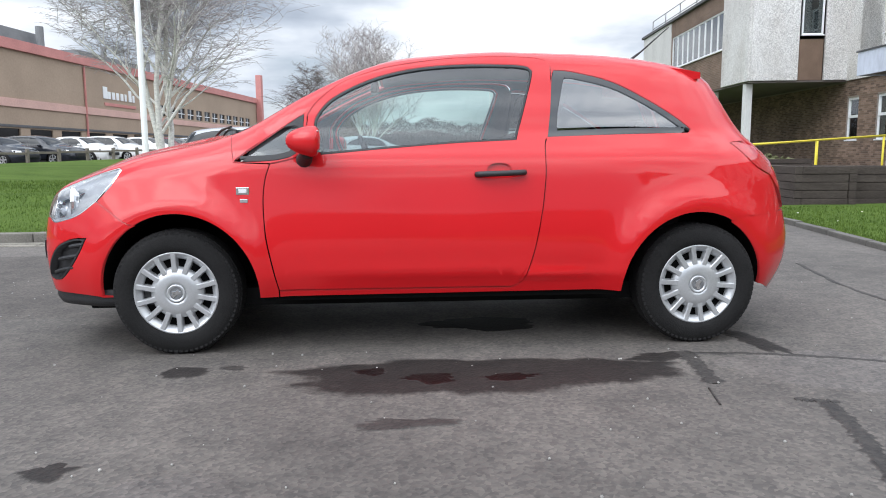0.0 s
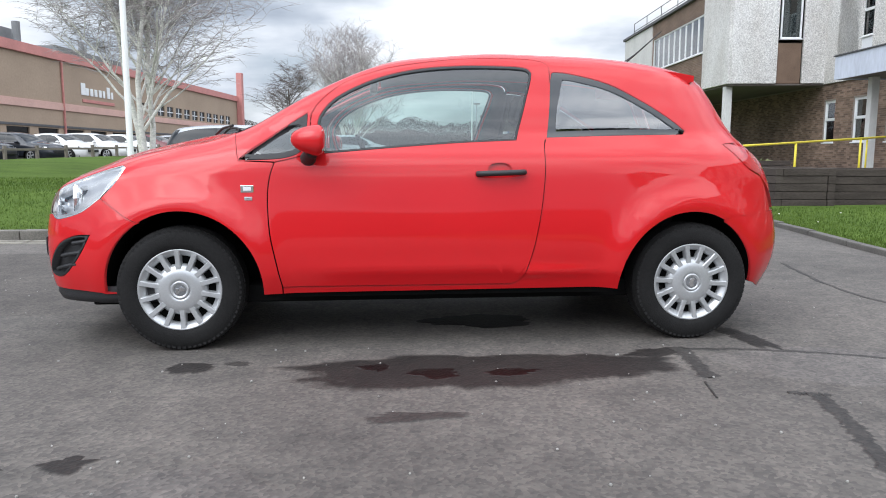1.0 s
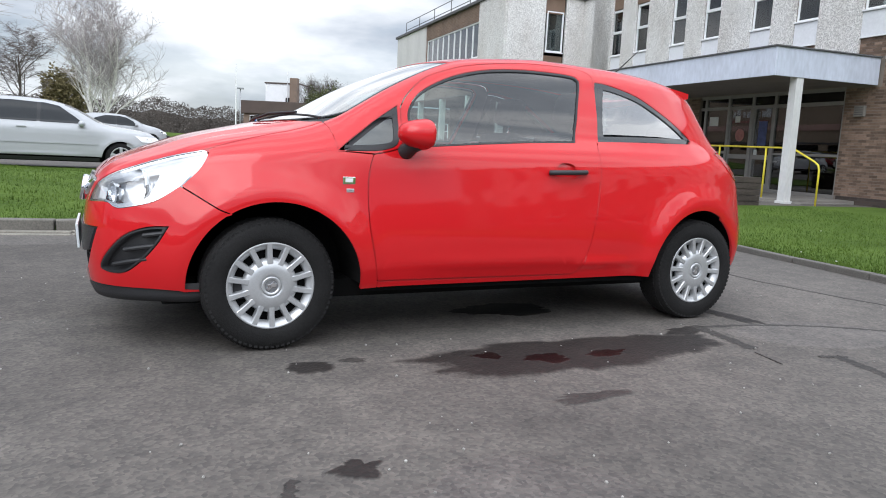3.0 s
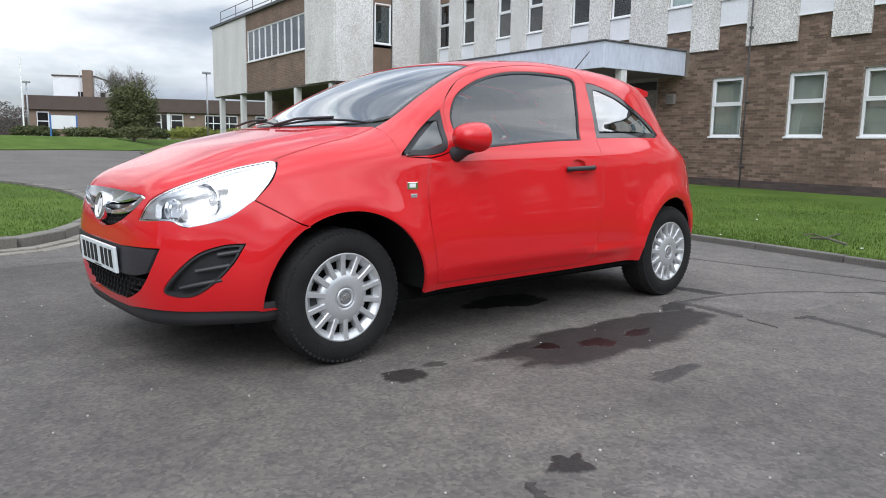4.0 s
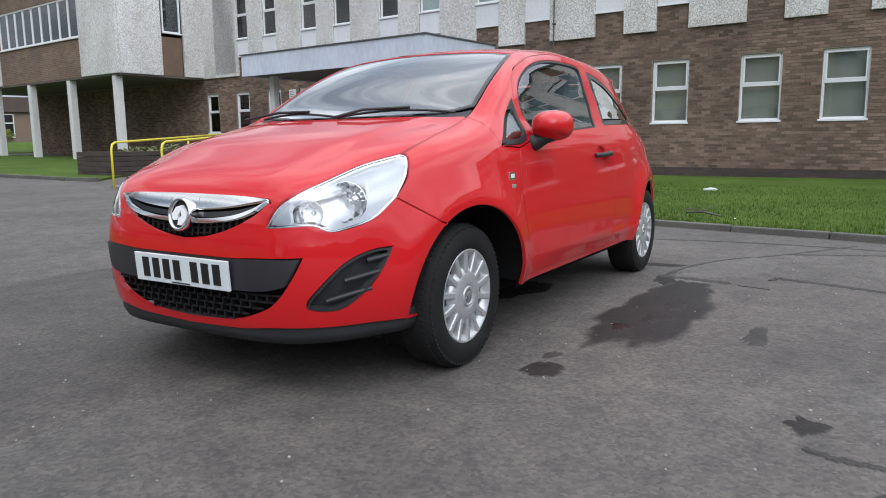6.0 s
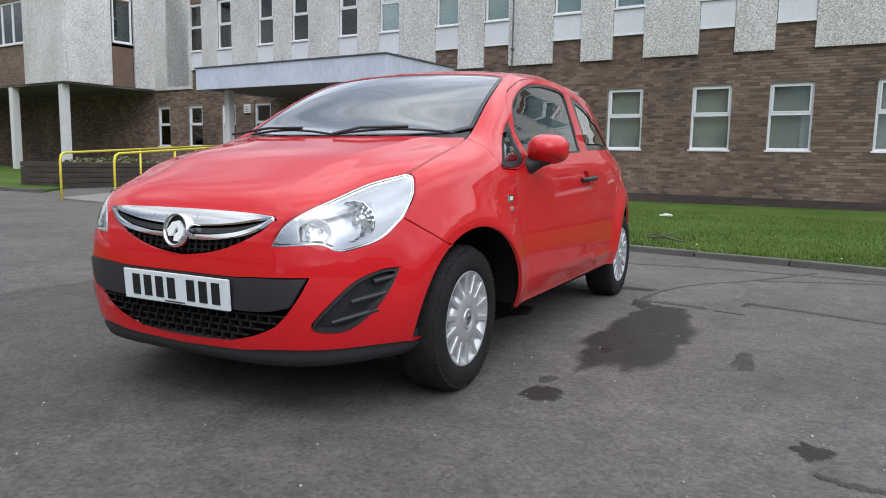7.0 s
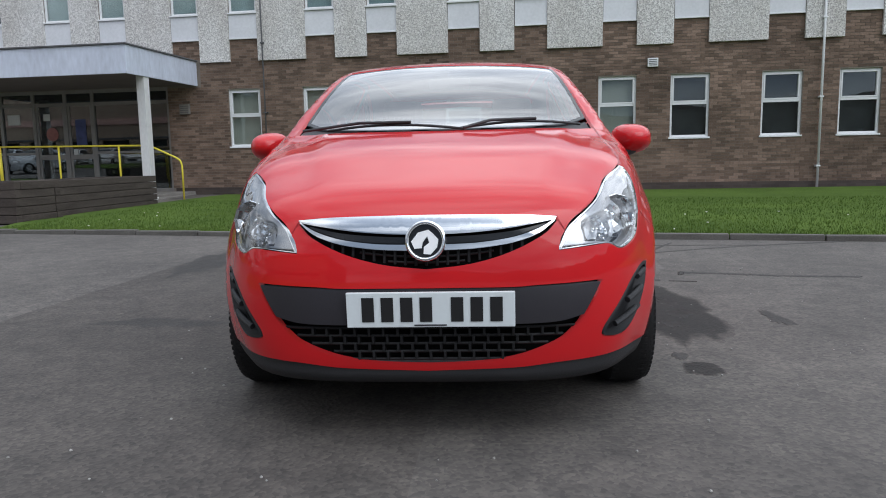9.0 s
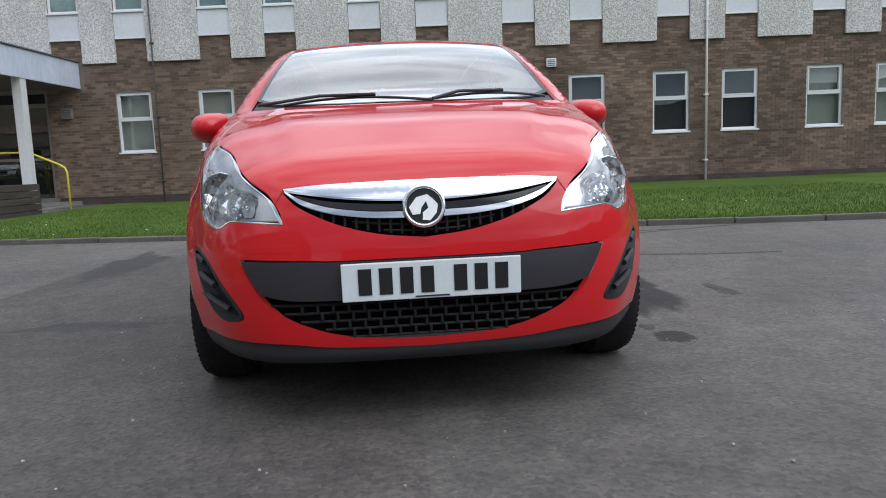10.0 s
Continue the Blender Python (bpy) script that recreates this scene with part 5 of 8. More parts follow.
    for nm, lp, mat, band in (("sail_window", sail, CAR_GLASS, 0.026), ("quarter_window", quarter, REAR_GLASS, 0.030)):
        inner = inset(clean(lp), band)
        if lp is quarter:
            back = max(q[0] for q in inner)
            inner = [(back - (back - q[0]) * 0.955, q[1]) for q in inner]
        panel("window_seal", H, "ring", lp, GLASS_EDGE if lp is quarter else BLACK, bs, sg, holes=[inner], lift=-0.002, step=0.06, gap=0.0005)
        panel(nm, H, "ring", inner, mat, bs, sg, lift=-0.008, step=0.08, flange=0, gap=-0.003)
    # tail lamp wrapping the corner
    loop = tail("side", BACK_LAMP) + tail("side", [(1.675, 0.80), (1.72, 0.86)], 1) + tail("side", [(1.66, 0.92), (1.60, 0.945), (1.552, 0.955), (1.50, 0.966), (1.449, 0.963)], 2)
    panel("tail_lamp", H, "tail", loop, RED_LENS, hatch, sg, step=0.04, lift=0.004, label="red plastic tail lamp")
    # headlamp: bright housing, two bowls, clear lens
    lens = on_nose(LAMP_TOP) + on_nose([(-1.52, 0.655, 0.855), (-1.508, 0.676, 0.848), (-1.522, 0.697, 0.825), (-1.555, 0.712, 0.775), (-1.625, 0.718, 0.700)]) + on_nose(LAMP_LOW)
    lamp = panel("headlamp", H, "nose", lens, LENS, hatch, sg, step=0.04, flange=0.006, gap=0.004, label="clear headlamp with bright reflectors")
    bowls = on_nose(LAMP_BOWLS)
    panel("lamp_rim", H, "nose", lens, CLEAR_BOWL, lamp, sg, holes=[inset(clean(lens), 0.0025)], lift=-0.001, step=0.05, flange=0.03, gap=0.0)
    panel("lamp_bezel", H, "nose", lens, LAMP_CHROME, lamp, sg, holes=[bowls], lift=-0.012, step=0.035, flange=0.03, gap=0.005)
    panel("lamp_housing", H, "nose", lens, LAMP_CHROME, lamp, sg, lift=-0.06, step=0.05, flange=0, gap=0.02)
    for (bx, by, bz), r in (((-1.785, 0.632, 0.700), 0.072), ((-1.906, 0.556, 0.666), 0.046)):
        deep = 0.022 if r > 0.06 else 0.036
        nv = H.slope(np.array([(bx, by, bz)]))[0]
        m = look((bx - nv[0] * deep, sg * (by - nv[1] * deep), bz - nv[2] * deep), (bx - 1.0, sg * (by + 0.35), bz)) @ Matrix.Rotation(math.pi / 2, 4, "Y")
        bm = bmesh.new()
        add_lathe(bm, [(0.010, r), (0.006, r * 1.03), (-0.004, r * 0.97), (-0.016, r * 0.84), (-0.030, r * 0.60), (-0.040, r * 0.34), (-0.044, 0.004)], 13, "x", m)
        part("reflector_bowl", bm, CLEAR_BOWL, lamp)
        bm = bmesh.new()
        add_lathe(bm, [(-0.012, 0.001), (-0.014, r * 0.16), (-0.024, r * 0.20), (-0.044, r * 0.18)], 14, "x", m)
        part("bulb_cap", bm, CHROME, lamp, smooth=True)
    # dark inner side, below the windows
    loop = [(-1.70, 0.62), (-1.50, 0.75)] + [(-1.2, 0.86), (0.5, 0.92), (1.45, 0.92), (1.60, 0.80), (1.62, 0.60)] + arc(1.235, 0.25, 0.395, 62, 181) + [(0.83, 0.22), (-0.83, 0.22)] + arc(-1.235, 0.27, 0.392, -6, 140)
    panel("inner_side", H, "side", loop, CORE, hatch, sg, lift=-0.024, step=0.12, flange=0.0, gap=0)
    # wheel housings
    for cx, cz, r in (ARCH_F, ARCH_R):
        bm = bmesh.new()
        pts = arc(cx, cz, r + 0.012, 0, 180, 28)
        lip = np.abs(H.meet(*rays_of("side", pts, 1))[:, 1]) - 0.022
        lip = np.where(lip < 0.3, 0.70, lip)
        rows = [[bm.verts.new((x, sg * y, z)) for (x, z), y in zip(pts, lip)], [bm.verts.new((x, sg * 0.50, z)) for x, z in pts]]
        for i in range(len(pts) - 1):
            bm.faces.new((rows[0][i], rows[0][i + 1], rows[1][i + 1], rows[1][i]))
        bm.faces.new(rows[1])
        part("wheel_housing", bm, CORE, hatch, smooth=False)

# bonnet
front_edge = [tuple(q) for q in flat_of("top", H.meet(*rays_of("front", smooth_line([(0.0, 0.712), (0.15, 0.712), (0.30, 0.710), (0.405, 0.704)], 5), 1)))]
half = smooth_line([(-1.195, 0.0), (-1.17, 0.25), (-1.085, 0.50), (-0.997, 0.655)], 6) + smooth_line([(x, y - 0.004) for x, y in HOOD_SIDE], 4) \
    + [(x, y - 0.003) for x, y, z in H.meet(*rays_of("nose", on_nose(LAMP_TOP)[3:], 1))][::-1] + front_edge[::-1]
loop = half + [(x, -y) for x, y in half[::-1]]
panel("bonnet", H, "top", loop, RED, hatch, 1, step=0.03, flange=0.02)
# windscreen, roof, scuttle
half = smooth_line([(-1.15, 0.0), (-1.115, 0.28), (-0.995, 0.52), (-0.885, 0.636)], 5) + smooth_line([(-0.86, 0.634), (-0.72, 0.610), (-0.5, 0.573), (-0.36, 0.548), (-0.315, 0.530)], 5) + smooth_line([(-0.315, 0.530), (-0.318, 0.3), (-0.320, 0.0)], 5)
screen_loop = half + [(x, -y) for x, y in half[::-1]]
inner = inset(clean(screen_loop), 0.018)
screen = panel("windscreen", H, "top", inner, SCREEN_GLASS, hatch, 1, step=0.035, lift=-0.004, flange=0, gap=-0.004)
panel("windscreen_border", H, "top", screen_loop, GLOSS_BLACK, screen, 1, holes=[inner], lift=-0.003, step=0.07, flange=0.006, gap=0.001)
half = smooth_line([(-0.312, 0.0), (-0.310, 0.3), (-0.306, 0.529)], 5) + smooth_line([(-0.22, 0.529), (0.0, 0.522), (0.4, 0.515), (0.8, 0.505), (1.15, 0.489), (1.34, 0.472)], 5) + smooth_line([(1.34, 0.472), (1.36, 0.25), (1.365, 0.0)], 5)
panel("roof", H, "top", half + [(x, -y) for x, y in half[::-1]], RED, hatch, 1, step=0.06)
half = smooth_line([(-1.225, 0.0), (-1.20, 0.25), (-1.115, 0.50), (-1.02, 0.66)], 5) + [(-0.90, 0.638)] + smooth_line([(-0.94, 0.60), (-1.04, 0.40), (-1.13, 0.0)], 5)
panel("scuttle", H, "top", half + [(x, -y) for x, y in half[::-1]], BLACK, hatch, 1, lift=-0.012, step=0.06, flange=0.03)
half = smooth_line([(-0.30, 0.0), (-0.30, 0.3), (-0.29, 0.50)], 4) + smooth_line([(-0.2, 0.52), (0.4, 0.51), (0.8, 0.50), (1.15, 0.48), (1.34, 0.46)], 4) + [(1.36, 0.0)]
panel("head_lining", H, "top", half + [(x, -y) for x, y in half[::-1]], LINING, hatch, 1, lift=-0.03, step=0.12, flange=0)
# spoiler lip at the back of the roof
bm = bmesh.new()
rows = []
for k in range(17):
    y = -0.53 + 1.06 * k / 16
    e = 1 - (abs(y) / 0.60) ** 6
    zt = float(H.top(1.26)) - float(H.crown(1.26)) * y * y
    rows.append([bm.verts.new((x, y, z)) for x, z in ((1.14, zt - 0.012), (1.27, zt - 0.026), (1.335 + 0.03 * e, zt - 0.040), (1.335 + 0.03 * e, zt - 0.070), (1.28, zt - 0.085), (1.16, zt - 0.08))])
for a, b in zip(rows, rows[1:]):
    for i in range(6):
        bm.faces.new((a[i], a[(i + 1) % 6], b[(i + 1) % 6], b[i]))
bm.faces.new(rows[0])
bm.faces.new(rows[-1][::-1])
bmesh.ops.recalc_face_normals(bm, faces=bm.faces)
part("roof_spoiler", bm, RED, hatch, smooth=False)
# tailgate, its glass and the rear bumper
gate = [(0.0, 0.625), (0.55, 0.625), (0.66, 0.80), (0.60, 0.945), (0.56, 1.10), (0.50, 1.25), (0.44, 1.33), (0.0, 1.335)]


def on_tail(pts, n=1):
    line = smooth_line(pts, n) if n > 1 else pts
    o = np.array([(2.6, y, z) for y, z in line])
    return [tuple(q) for q in flat_of("tail", H.meet(o, np.array([(-1.0, 0, 0)])))]


half = on_tail(gate)
glass_half = on_tail([(0.0, 0.965), (0.48, 0.965), (0.545, 1.0), (0.49, 1.15), (0.44, 1.28), (0.0, 1.30)])
full_glass = glass_half + [(-u, v) for u, v in glass_half[::-1]]
tg = panel("tailgate", H, "tail", half + [(-u, v) for u, v in half[::-1]], RED, hatch, 1, holes=[full_glass], step=0.06)
panel("rear_window", H, "tail", full_glass, REAR_GLASS, tg, 1, lift=-0.003, step=0.08, flange=0)
half = on_tail([(0.0, 0.612), (0.55, 0.612)]) + tail("side", [(1.71, 0.605), (1.45, 0.601), (1.417, 0.580)], 1) + tail("side", arc(*ARCH_R, 61.0, 2.0, 16), 1) + on_tail([(0.60, 0.21), (0.3, 0.19), (0.0, 0.185)])
panel("rear_bumper", H, "tail", half + [(-u, v) for u, v in half[::-1]], RED, hatch, 1, step=0.06, gap=-0.007, lift=-0.0012)
for sg in (-1, 1):
    fill = tail("side", [(1.56, 0.965), (1.62, 0.93), (1.71, 0.86), (1.69, 0.80), (1.71, 0.61)], 1) + on_tail([(0.62, 0.62), (0.665, 0.80), (0.605, 0.95), (0.565, 1.09)])
    panel("corner_panel", H, "tail", fill, RED, hatch, sg, step=0.06, lift=-0.006)

# front bumper with openings
GRILLE_LOW = [(0.0, 0.556), (0.134, 0.571), (0.254, 0.604), (0.359, 0.655), (0.407, 0.700)]
half = nose("front", GRILLE_LOW) + on_nose([(-1.972, 0.440, 0.662), (-1.985, 0.428, 0.64), (-1.99, 0.418, 0.607)]) + on_nose(LAMP_LOW[::-1]) + nose("side", SEAM) \
    + nose("side", arc(*ARCH_F, 121.5, 183.0, 18), 1) + nose("front", [(0.765, 0.25), (0.66, 0.252), (0.43, 0.248), (0.27, 0.232), (0.0, 0.222)])
low_open = nose("front", [(0.0, 0.492), (0.262, 0.493), (0.35, 0.498), (0.545, 0.505)]) + nose("front", [(0.545, 0.505), (0.52, 0.45), (0.487, 0.398), (0.455, 0.36), (0.40, 0.318), (0.272, 0.271), (0.14, 0.255), (0.0, 0.250)])
FOG = [(-1.678, 0.742, 0.528), (-1.755, 0.700, 0.521), (-1.846, 0.660, 0.486), (-1.905, 0.600, 0.412), (-1.935, 0.553, 0.346), (-1.915, 0.560, 0.320), (-1.850, 0.632, 0.318), (-1.785, 0.688, 0.372), (-1.725, 0.728, 0.450), (-1.678, 0.742, 0.528)]
fog = on_nose(FOG)
bumper = panel("front_bumper", H, "nose", half + [(-u, v) for u, v in half[::-1]], RED, hatch, 1, holes=[low_open + [(-u, v) for u, v in low_open[::-1]], fog, [(-u, v) for u, v in fog[::-1]]], step=0.045, flange=0.022)
full = low_open + [(-u, v) for u, v in low_open[::-1]]
panel("grille_backing", H, "nose", full, CORE, bumper, 1, lift=-0.06, step=0.08, flange=0, gap=-0.03)
# dark band that carries the plate
band = nose("front", [(0.0, 0.495), (0.262, 0.495), (0.35, 0.499), (0.543, 0.504)]) + nose("front", [(0.543, 0.504), (0.515, 0.45), (0.487, 0.402)]) + nose("front", [(0.487, 0.402), (0.40, 0.383), (0.25, 0.378), (0.0, 0.376)])
panel("bumper_band", H, "nose", band + [(-u, v) for u, v in band[::-1]], GREY_TRIM, bumper, 1, lift=0.006, step=0.05, flange=0.04, gap=0.003)
# lower mesh: a squared grid with deeper upright fins
mesh_bar = bmesh.new()
MESH_ROWS = (0.262, 0.288, 0.314, 0.340, 0.366)
for zc in MESH_ROWS:
    ys = np.linspace(-0.47, 0.47, 41)
    ys = ys[np.abs(ys) < 0.27 + (zc - 0.258) * 1.9]
    p = H.meet(*rays_of("front", np.stack([ys, np.full_like(ys, zc)], 1), 1))
    add_tube(mesh_bar, [(x + 0.020, y, z) for x, y, z in p], 0.0048, 6)
for row, (z0, z1) in enumerate(zip(MESH_ROWS, MESH_ROWS[1:])):
    for k in range(-10, 11):
        y = k * 0.0455 + (0.006 if row % 2 else -0.006)
        if abs(y) > 0.25 + (z0 - 0.258) * 1.9:
            continue
        p = H.meet(*rays_of("front", [(y, z0), (y, z1)], 1))
        x = (p[0][0] + p[1][0]) / 2
        add_box(mesh_bar, (x + 0.010, y - 0.0042, z0), (x + 0.040, y + 0.0042, z1), 0.002)
part("lower_mesh", mesh_bar, GRILLE_BLACK, bumper)
for sg in (-1, 1):
    rec = panel("fog_recess", H, "nose", fog, BLACK, bumper, sg, lift=-0.034, step=0.04, flange=0, gap=-0.008)
    panel("fog_surround", H, "nose", fog, BLACK, rec, sg, holes=[inset(clean(fog), 0.011)], lift=0.001, step=0.05, flange=0.045, gap=0.002)
    for t in (0.372, 0.425, 0.475):
        ys = np.linspace(0.605 + (t - 0.38) * 0.9, 0.70 + (t - 0.38) * 0.3, 6)
        p = H.meet(*rays_of("front", np.stack([ys, t + (ys - 0.66) * 0.35], 1), sg))
        part("fog_blade", tube([(x + 0.016, y, z) for x, y, z in p], 0.010, 8), BLACK, rec)
# black chin under the bumper
bm = bmesh.new()
rows = []
for k in range(41):
    a = -1.32 + 2.64 * k / 40
    p = H.meet(*rays_of("nose", [(a * ROUND, 0.235)], 1))[0]
    c = Vector((p[0] - NOSE_X, p[1], 0)).normalized()
    q = Vector(p)
    lift = 0.03 * abs(a) ** 2 / 1.7
    rows.append([bm.verts.new(v) for v in (q - c * 0.012 + Vector((0, 0, 0.03 + lift)), q - c * 0.004 + Vector((0, 0, -0.02 + lift)), q - c * 0.02 + Vector((0, 0, -0.052 + lift)), q - c * 0.06 + Vector((0, 0, -0.056 + lift)))])
for a, b in zip(rows, rows[1:]):
    for i in range(3):
        bm.faces.new((a[i], b[i], b[i + 1], a[i + 1]))
bmesh.ops.recalc_face_normals(bm, faces=bm.faces)
part("chin_spoiler", bm, BLACK, bumper, smooth=True)

# upper grille: backing, mesh, chrome bars, round emblem
gr = nose("front", [(0.0, 0.712), (0.15, 0.712), (0.30, 0.710), (0.405, 0.704)]) + nose("front", GRILLE_LOW[::-1])
gfull = gr + [(-u, v) for u, v in gr[::-1]]
grille = panel("grille", H, "nose", gfull, CORE, hatch, 1, lift=-0.045, step=0.06, flange=0, gap=-0.02, label="dark mesh grille with chrome bars")


def bar(upper, lower, proud, mat, name, parent):
    """A bright strip between two lines seen from the front, full width."""
    up, lo = smooth_line(upper, 6), smooth_line(lower, 6)
    lp = line_in(H, "nose", "front", up, 1) + line_in(H, "nose", "front", lo[::-1], 1)
    return panel(name, H, "nose", lp, mat, parent, 1, lift=proud, step=0.03, flange=0.018, gap=0.0)


bar([(-0.402, 0.703), (-0.30, 0.710), (-0.15, 0.713), (0.0, 0.714), (0.15, 0.713), (0.30, 0.710), (0.402, 0.703)], [(-0.402, 0.701), (-0.34, 0.690), (-0.22, 0.672), (-0.08, 0.662), (0.08, 0.662), (0.22, 0.672), (0.34, 0.690), (0.402, 0.701)], 0.012, CHROME, "chrome_bar", grille)
for s in (-1, 1):
    up = [(s * 0.40, 0.699), (s * 0.35, 0.672), (s * 0.27, 0.647), (s * 0.16, 0.632), (s * 0.05, 0.628)]
    lo = [(s * 0.40, 0.696), (s * 0.35, 0.660), (s * 0.27, 0.633), (s * 0.16, 0.617), (s * 0.05, 0.612)]
    bar(up, lo, 0.008, CHROME, "chrome_bar", grille)
    up = [(s * 0.372, 0.690), (s * 0.27, 0.668), (s * 0.16, 0.657), (s * 0.05, 0.652)]
    lo = [(s * 0.372, 0.686), (s * 0.27, 0.652), (s * 0.16, 0.638), (s * 0.05, 0.634)]
    bar(up, lo, -0.006, GLOSS_BLACK, "black_vane", grille)
gm = bmesh.new()
for zc, lim in ((0.572, 0.12), (0.590, 0.21), (0.608, 0.28)):
    ys = np.linspace(-lim, lim, 21)
    p = H.meet(*rays_of("front", np.stack([ys, zc + 0.35 * ys ** 2], 1), 1))
    add_tube(gm, [(x + 0.018, y, z) for x, y, z in p], 0.004, 6)
for k in range(-9, 10):
    y = k * 0.033
    p = H.meet(*rays_of("front", [(y, 0.562 + 0.6 * y * y), (y, 0.612 + 0.45 * y * y)], 1))
    add_tube(gm, [(p[0][0] + 0.016, y, p[0][2]), (p[1][0] + 0.016, y, p[1][2])], 0.005, 6)
part("grille_mesh", gm, GRILLE_BLACK, grille)
ec = H.meet(*rays_of("front", [(0.0, 0.642)], 1))[0]
em = pose(ec[0] - 0.006, 0, 0.640, 0, 10, 0)
bm = bmesh.new()
add_lathe(bm, [(0.02, 0.055), (-0.012, 0.064), (-0.022, 0.062), (-0.026, 0.057), (-0.022, 0.052), (-0.012, 0.050)], 40, "x", em)
emblem = part("emblem_ring", bm, CHROME, grille, "round chrome emblem ring", smooth=True)
bm = bmesh.new()
bmesh.ops.create_circle(bm, cap_ends=True, radius=0.052, segments=36, matrix=em @ pose(-0.010, 0, 0, 0, -90, 0))
part("emblem_disc", bm, GLOSS_BLACK, emblem)
bm = bmesh.new()
for pts in (((-0.044, -0.002), (-0.022, 0.026), (0.010, 0.034), (0.024, 0.022), (0.006, 0.014), (-0.008, -0.004), (-0.012, -0.022), (-0.034, -0.024)), ((0.006, 0.014), (0.024, 0.022), (0.040, 0.004), (0.036, -0.020), (0.016, -0.042), (-0.006, -0.040), (-0.004, -0.018), (0.012, -0.006))):
    top = [bm.verts.new(em @ Vector((-0.019, -y, z))) for y, z in pts]
    low = [bm.verts.new(em @ Vector((-0.010, -y, z))) for y, z in pts]
    bm.faces.new(top)
    for i in range(len(pts)):
        bm.faces.new((top[i - 1], top[i], low[i], low[i - 1]))
bmesh.ops.recalc_face_normals(bm, faces=bm.faces)
part("emblem_shape", bm, LAMP_GREY, emblem)

# number plate with plain dark bars
pc = H.meet(*rays_of("front", [(0.0, 0.43)], 1))[0]
pm = pose(pc[0] - 0.020, -0.012, 0.433, 0, -4, 0)
plate = part("number_plate", box((-0.006, -0.26, -0.0555), (0.006, 0.26, 0.0555), 0.003, pm), PLATE, hatch, "white number plate with dark bars")
for k, y in enumerate((0.193, 0.133, 0.073, 0.013, -0.083, -0.143, -0.203)):
    part("plate_bar", box((-0.0085, y - 0.019, -0.037), (-0.0062, y + 0.019, 0.040), 0.0, pm), INK, plate)
part("plate_bar", box((-0.0085, -0.05, -0.050), (-0.0062, 0.05, -0.046), 0.0, pm), GREY_TRIM, plate)

# underside
part("floor_pan", box((-1.70, -0.68, 0.18), (1.42, 0.68, 0.27), 0.01), CORE, hatch)
part("engine_bay", box((-1.78, -0.50, 0.2), (-1.15, 0.50, 0.62), 0.01), CORE, hatch)

# wheels
HUB_GREY = material("hub_grey", (0.22, 0.225, 0.235), 0.35, metal=0.4, vary=0.15, scale=30)
TREAD = material("tyre_tread", (0.021, 0.0205, 0.0205), 0.9, spec=0.2, vary=0.3, scale=12, fine=60, bump=0.6, bump_scale=70)


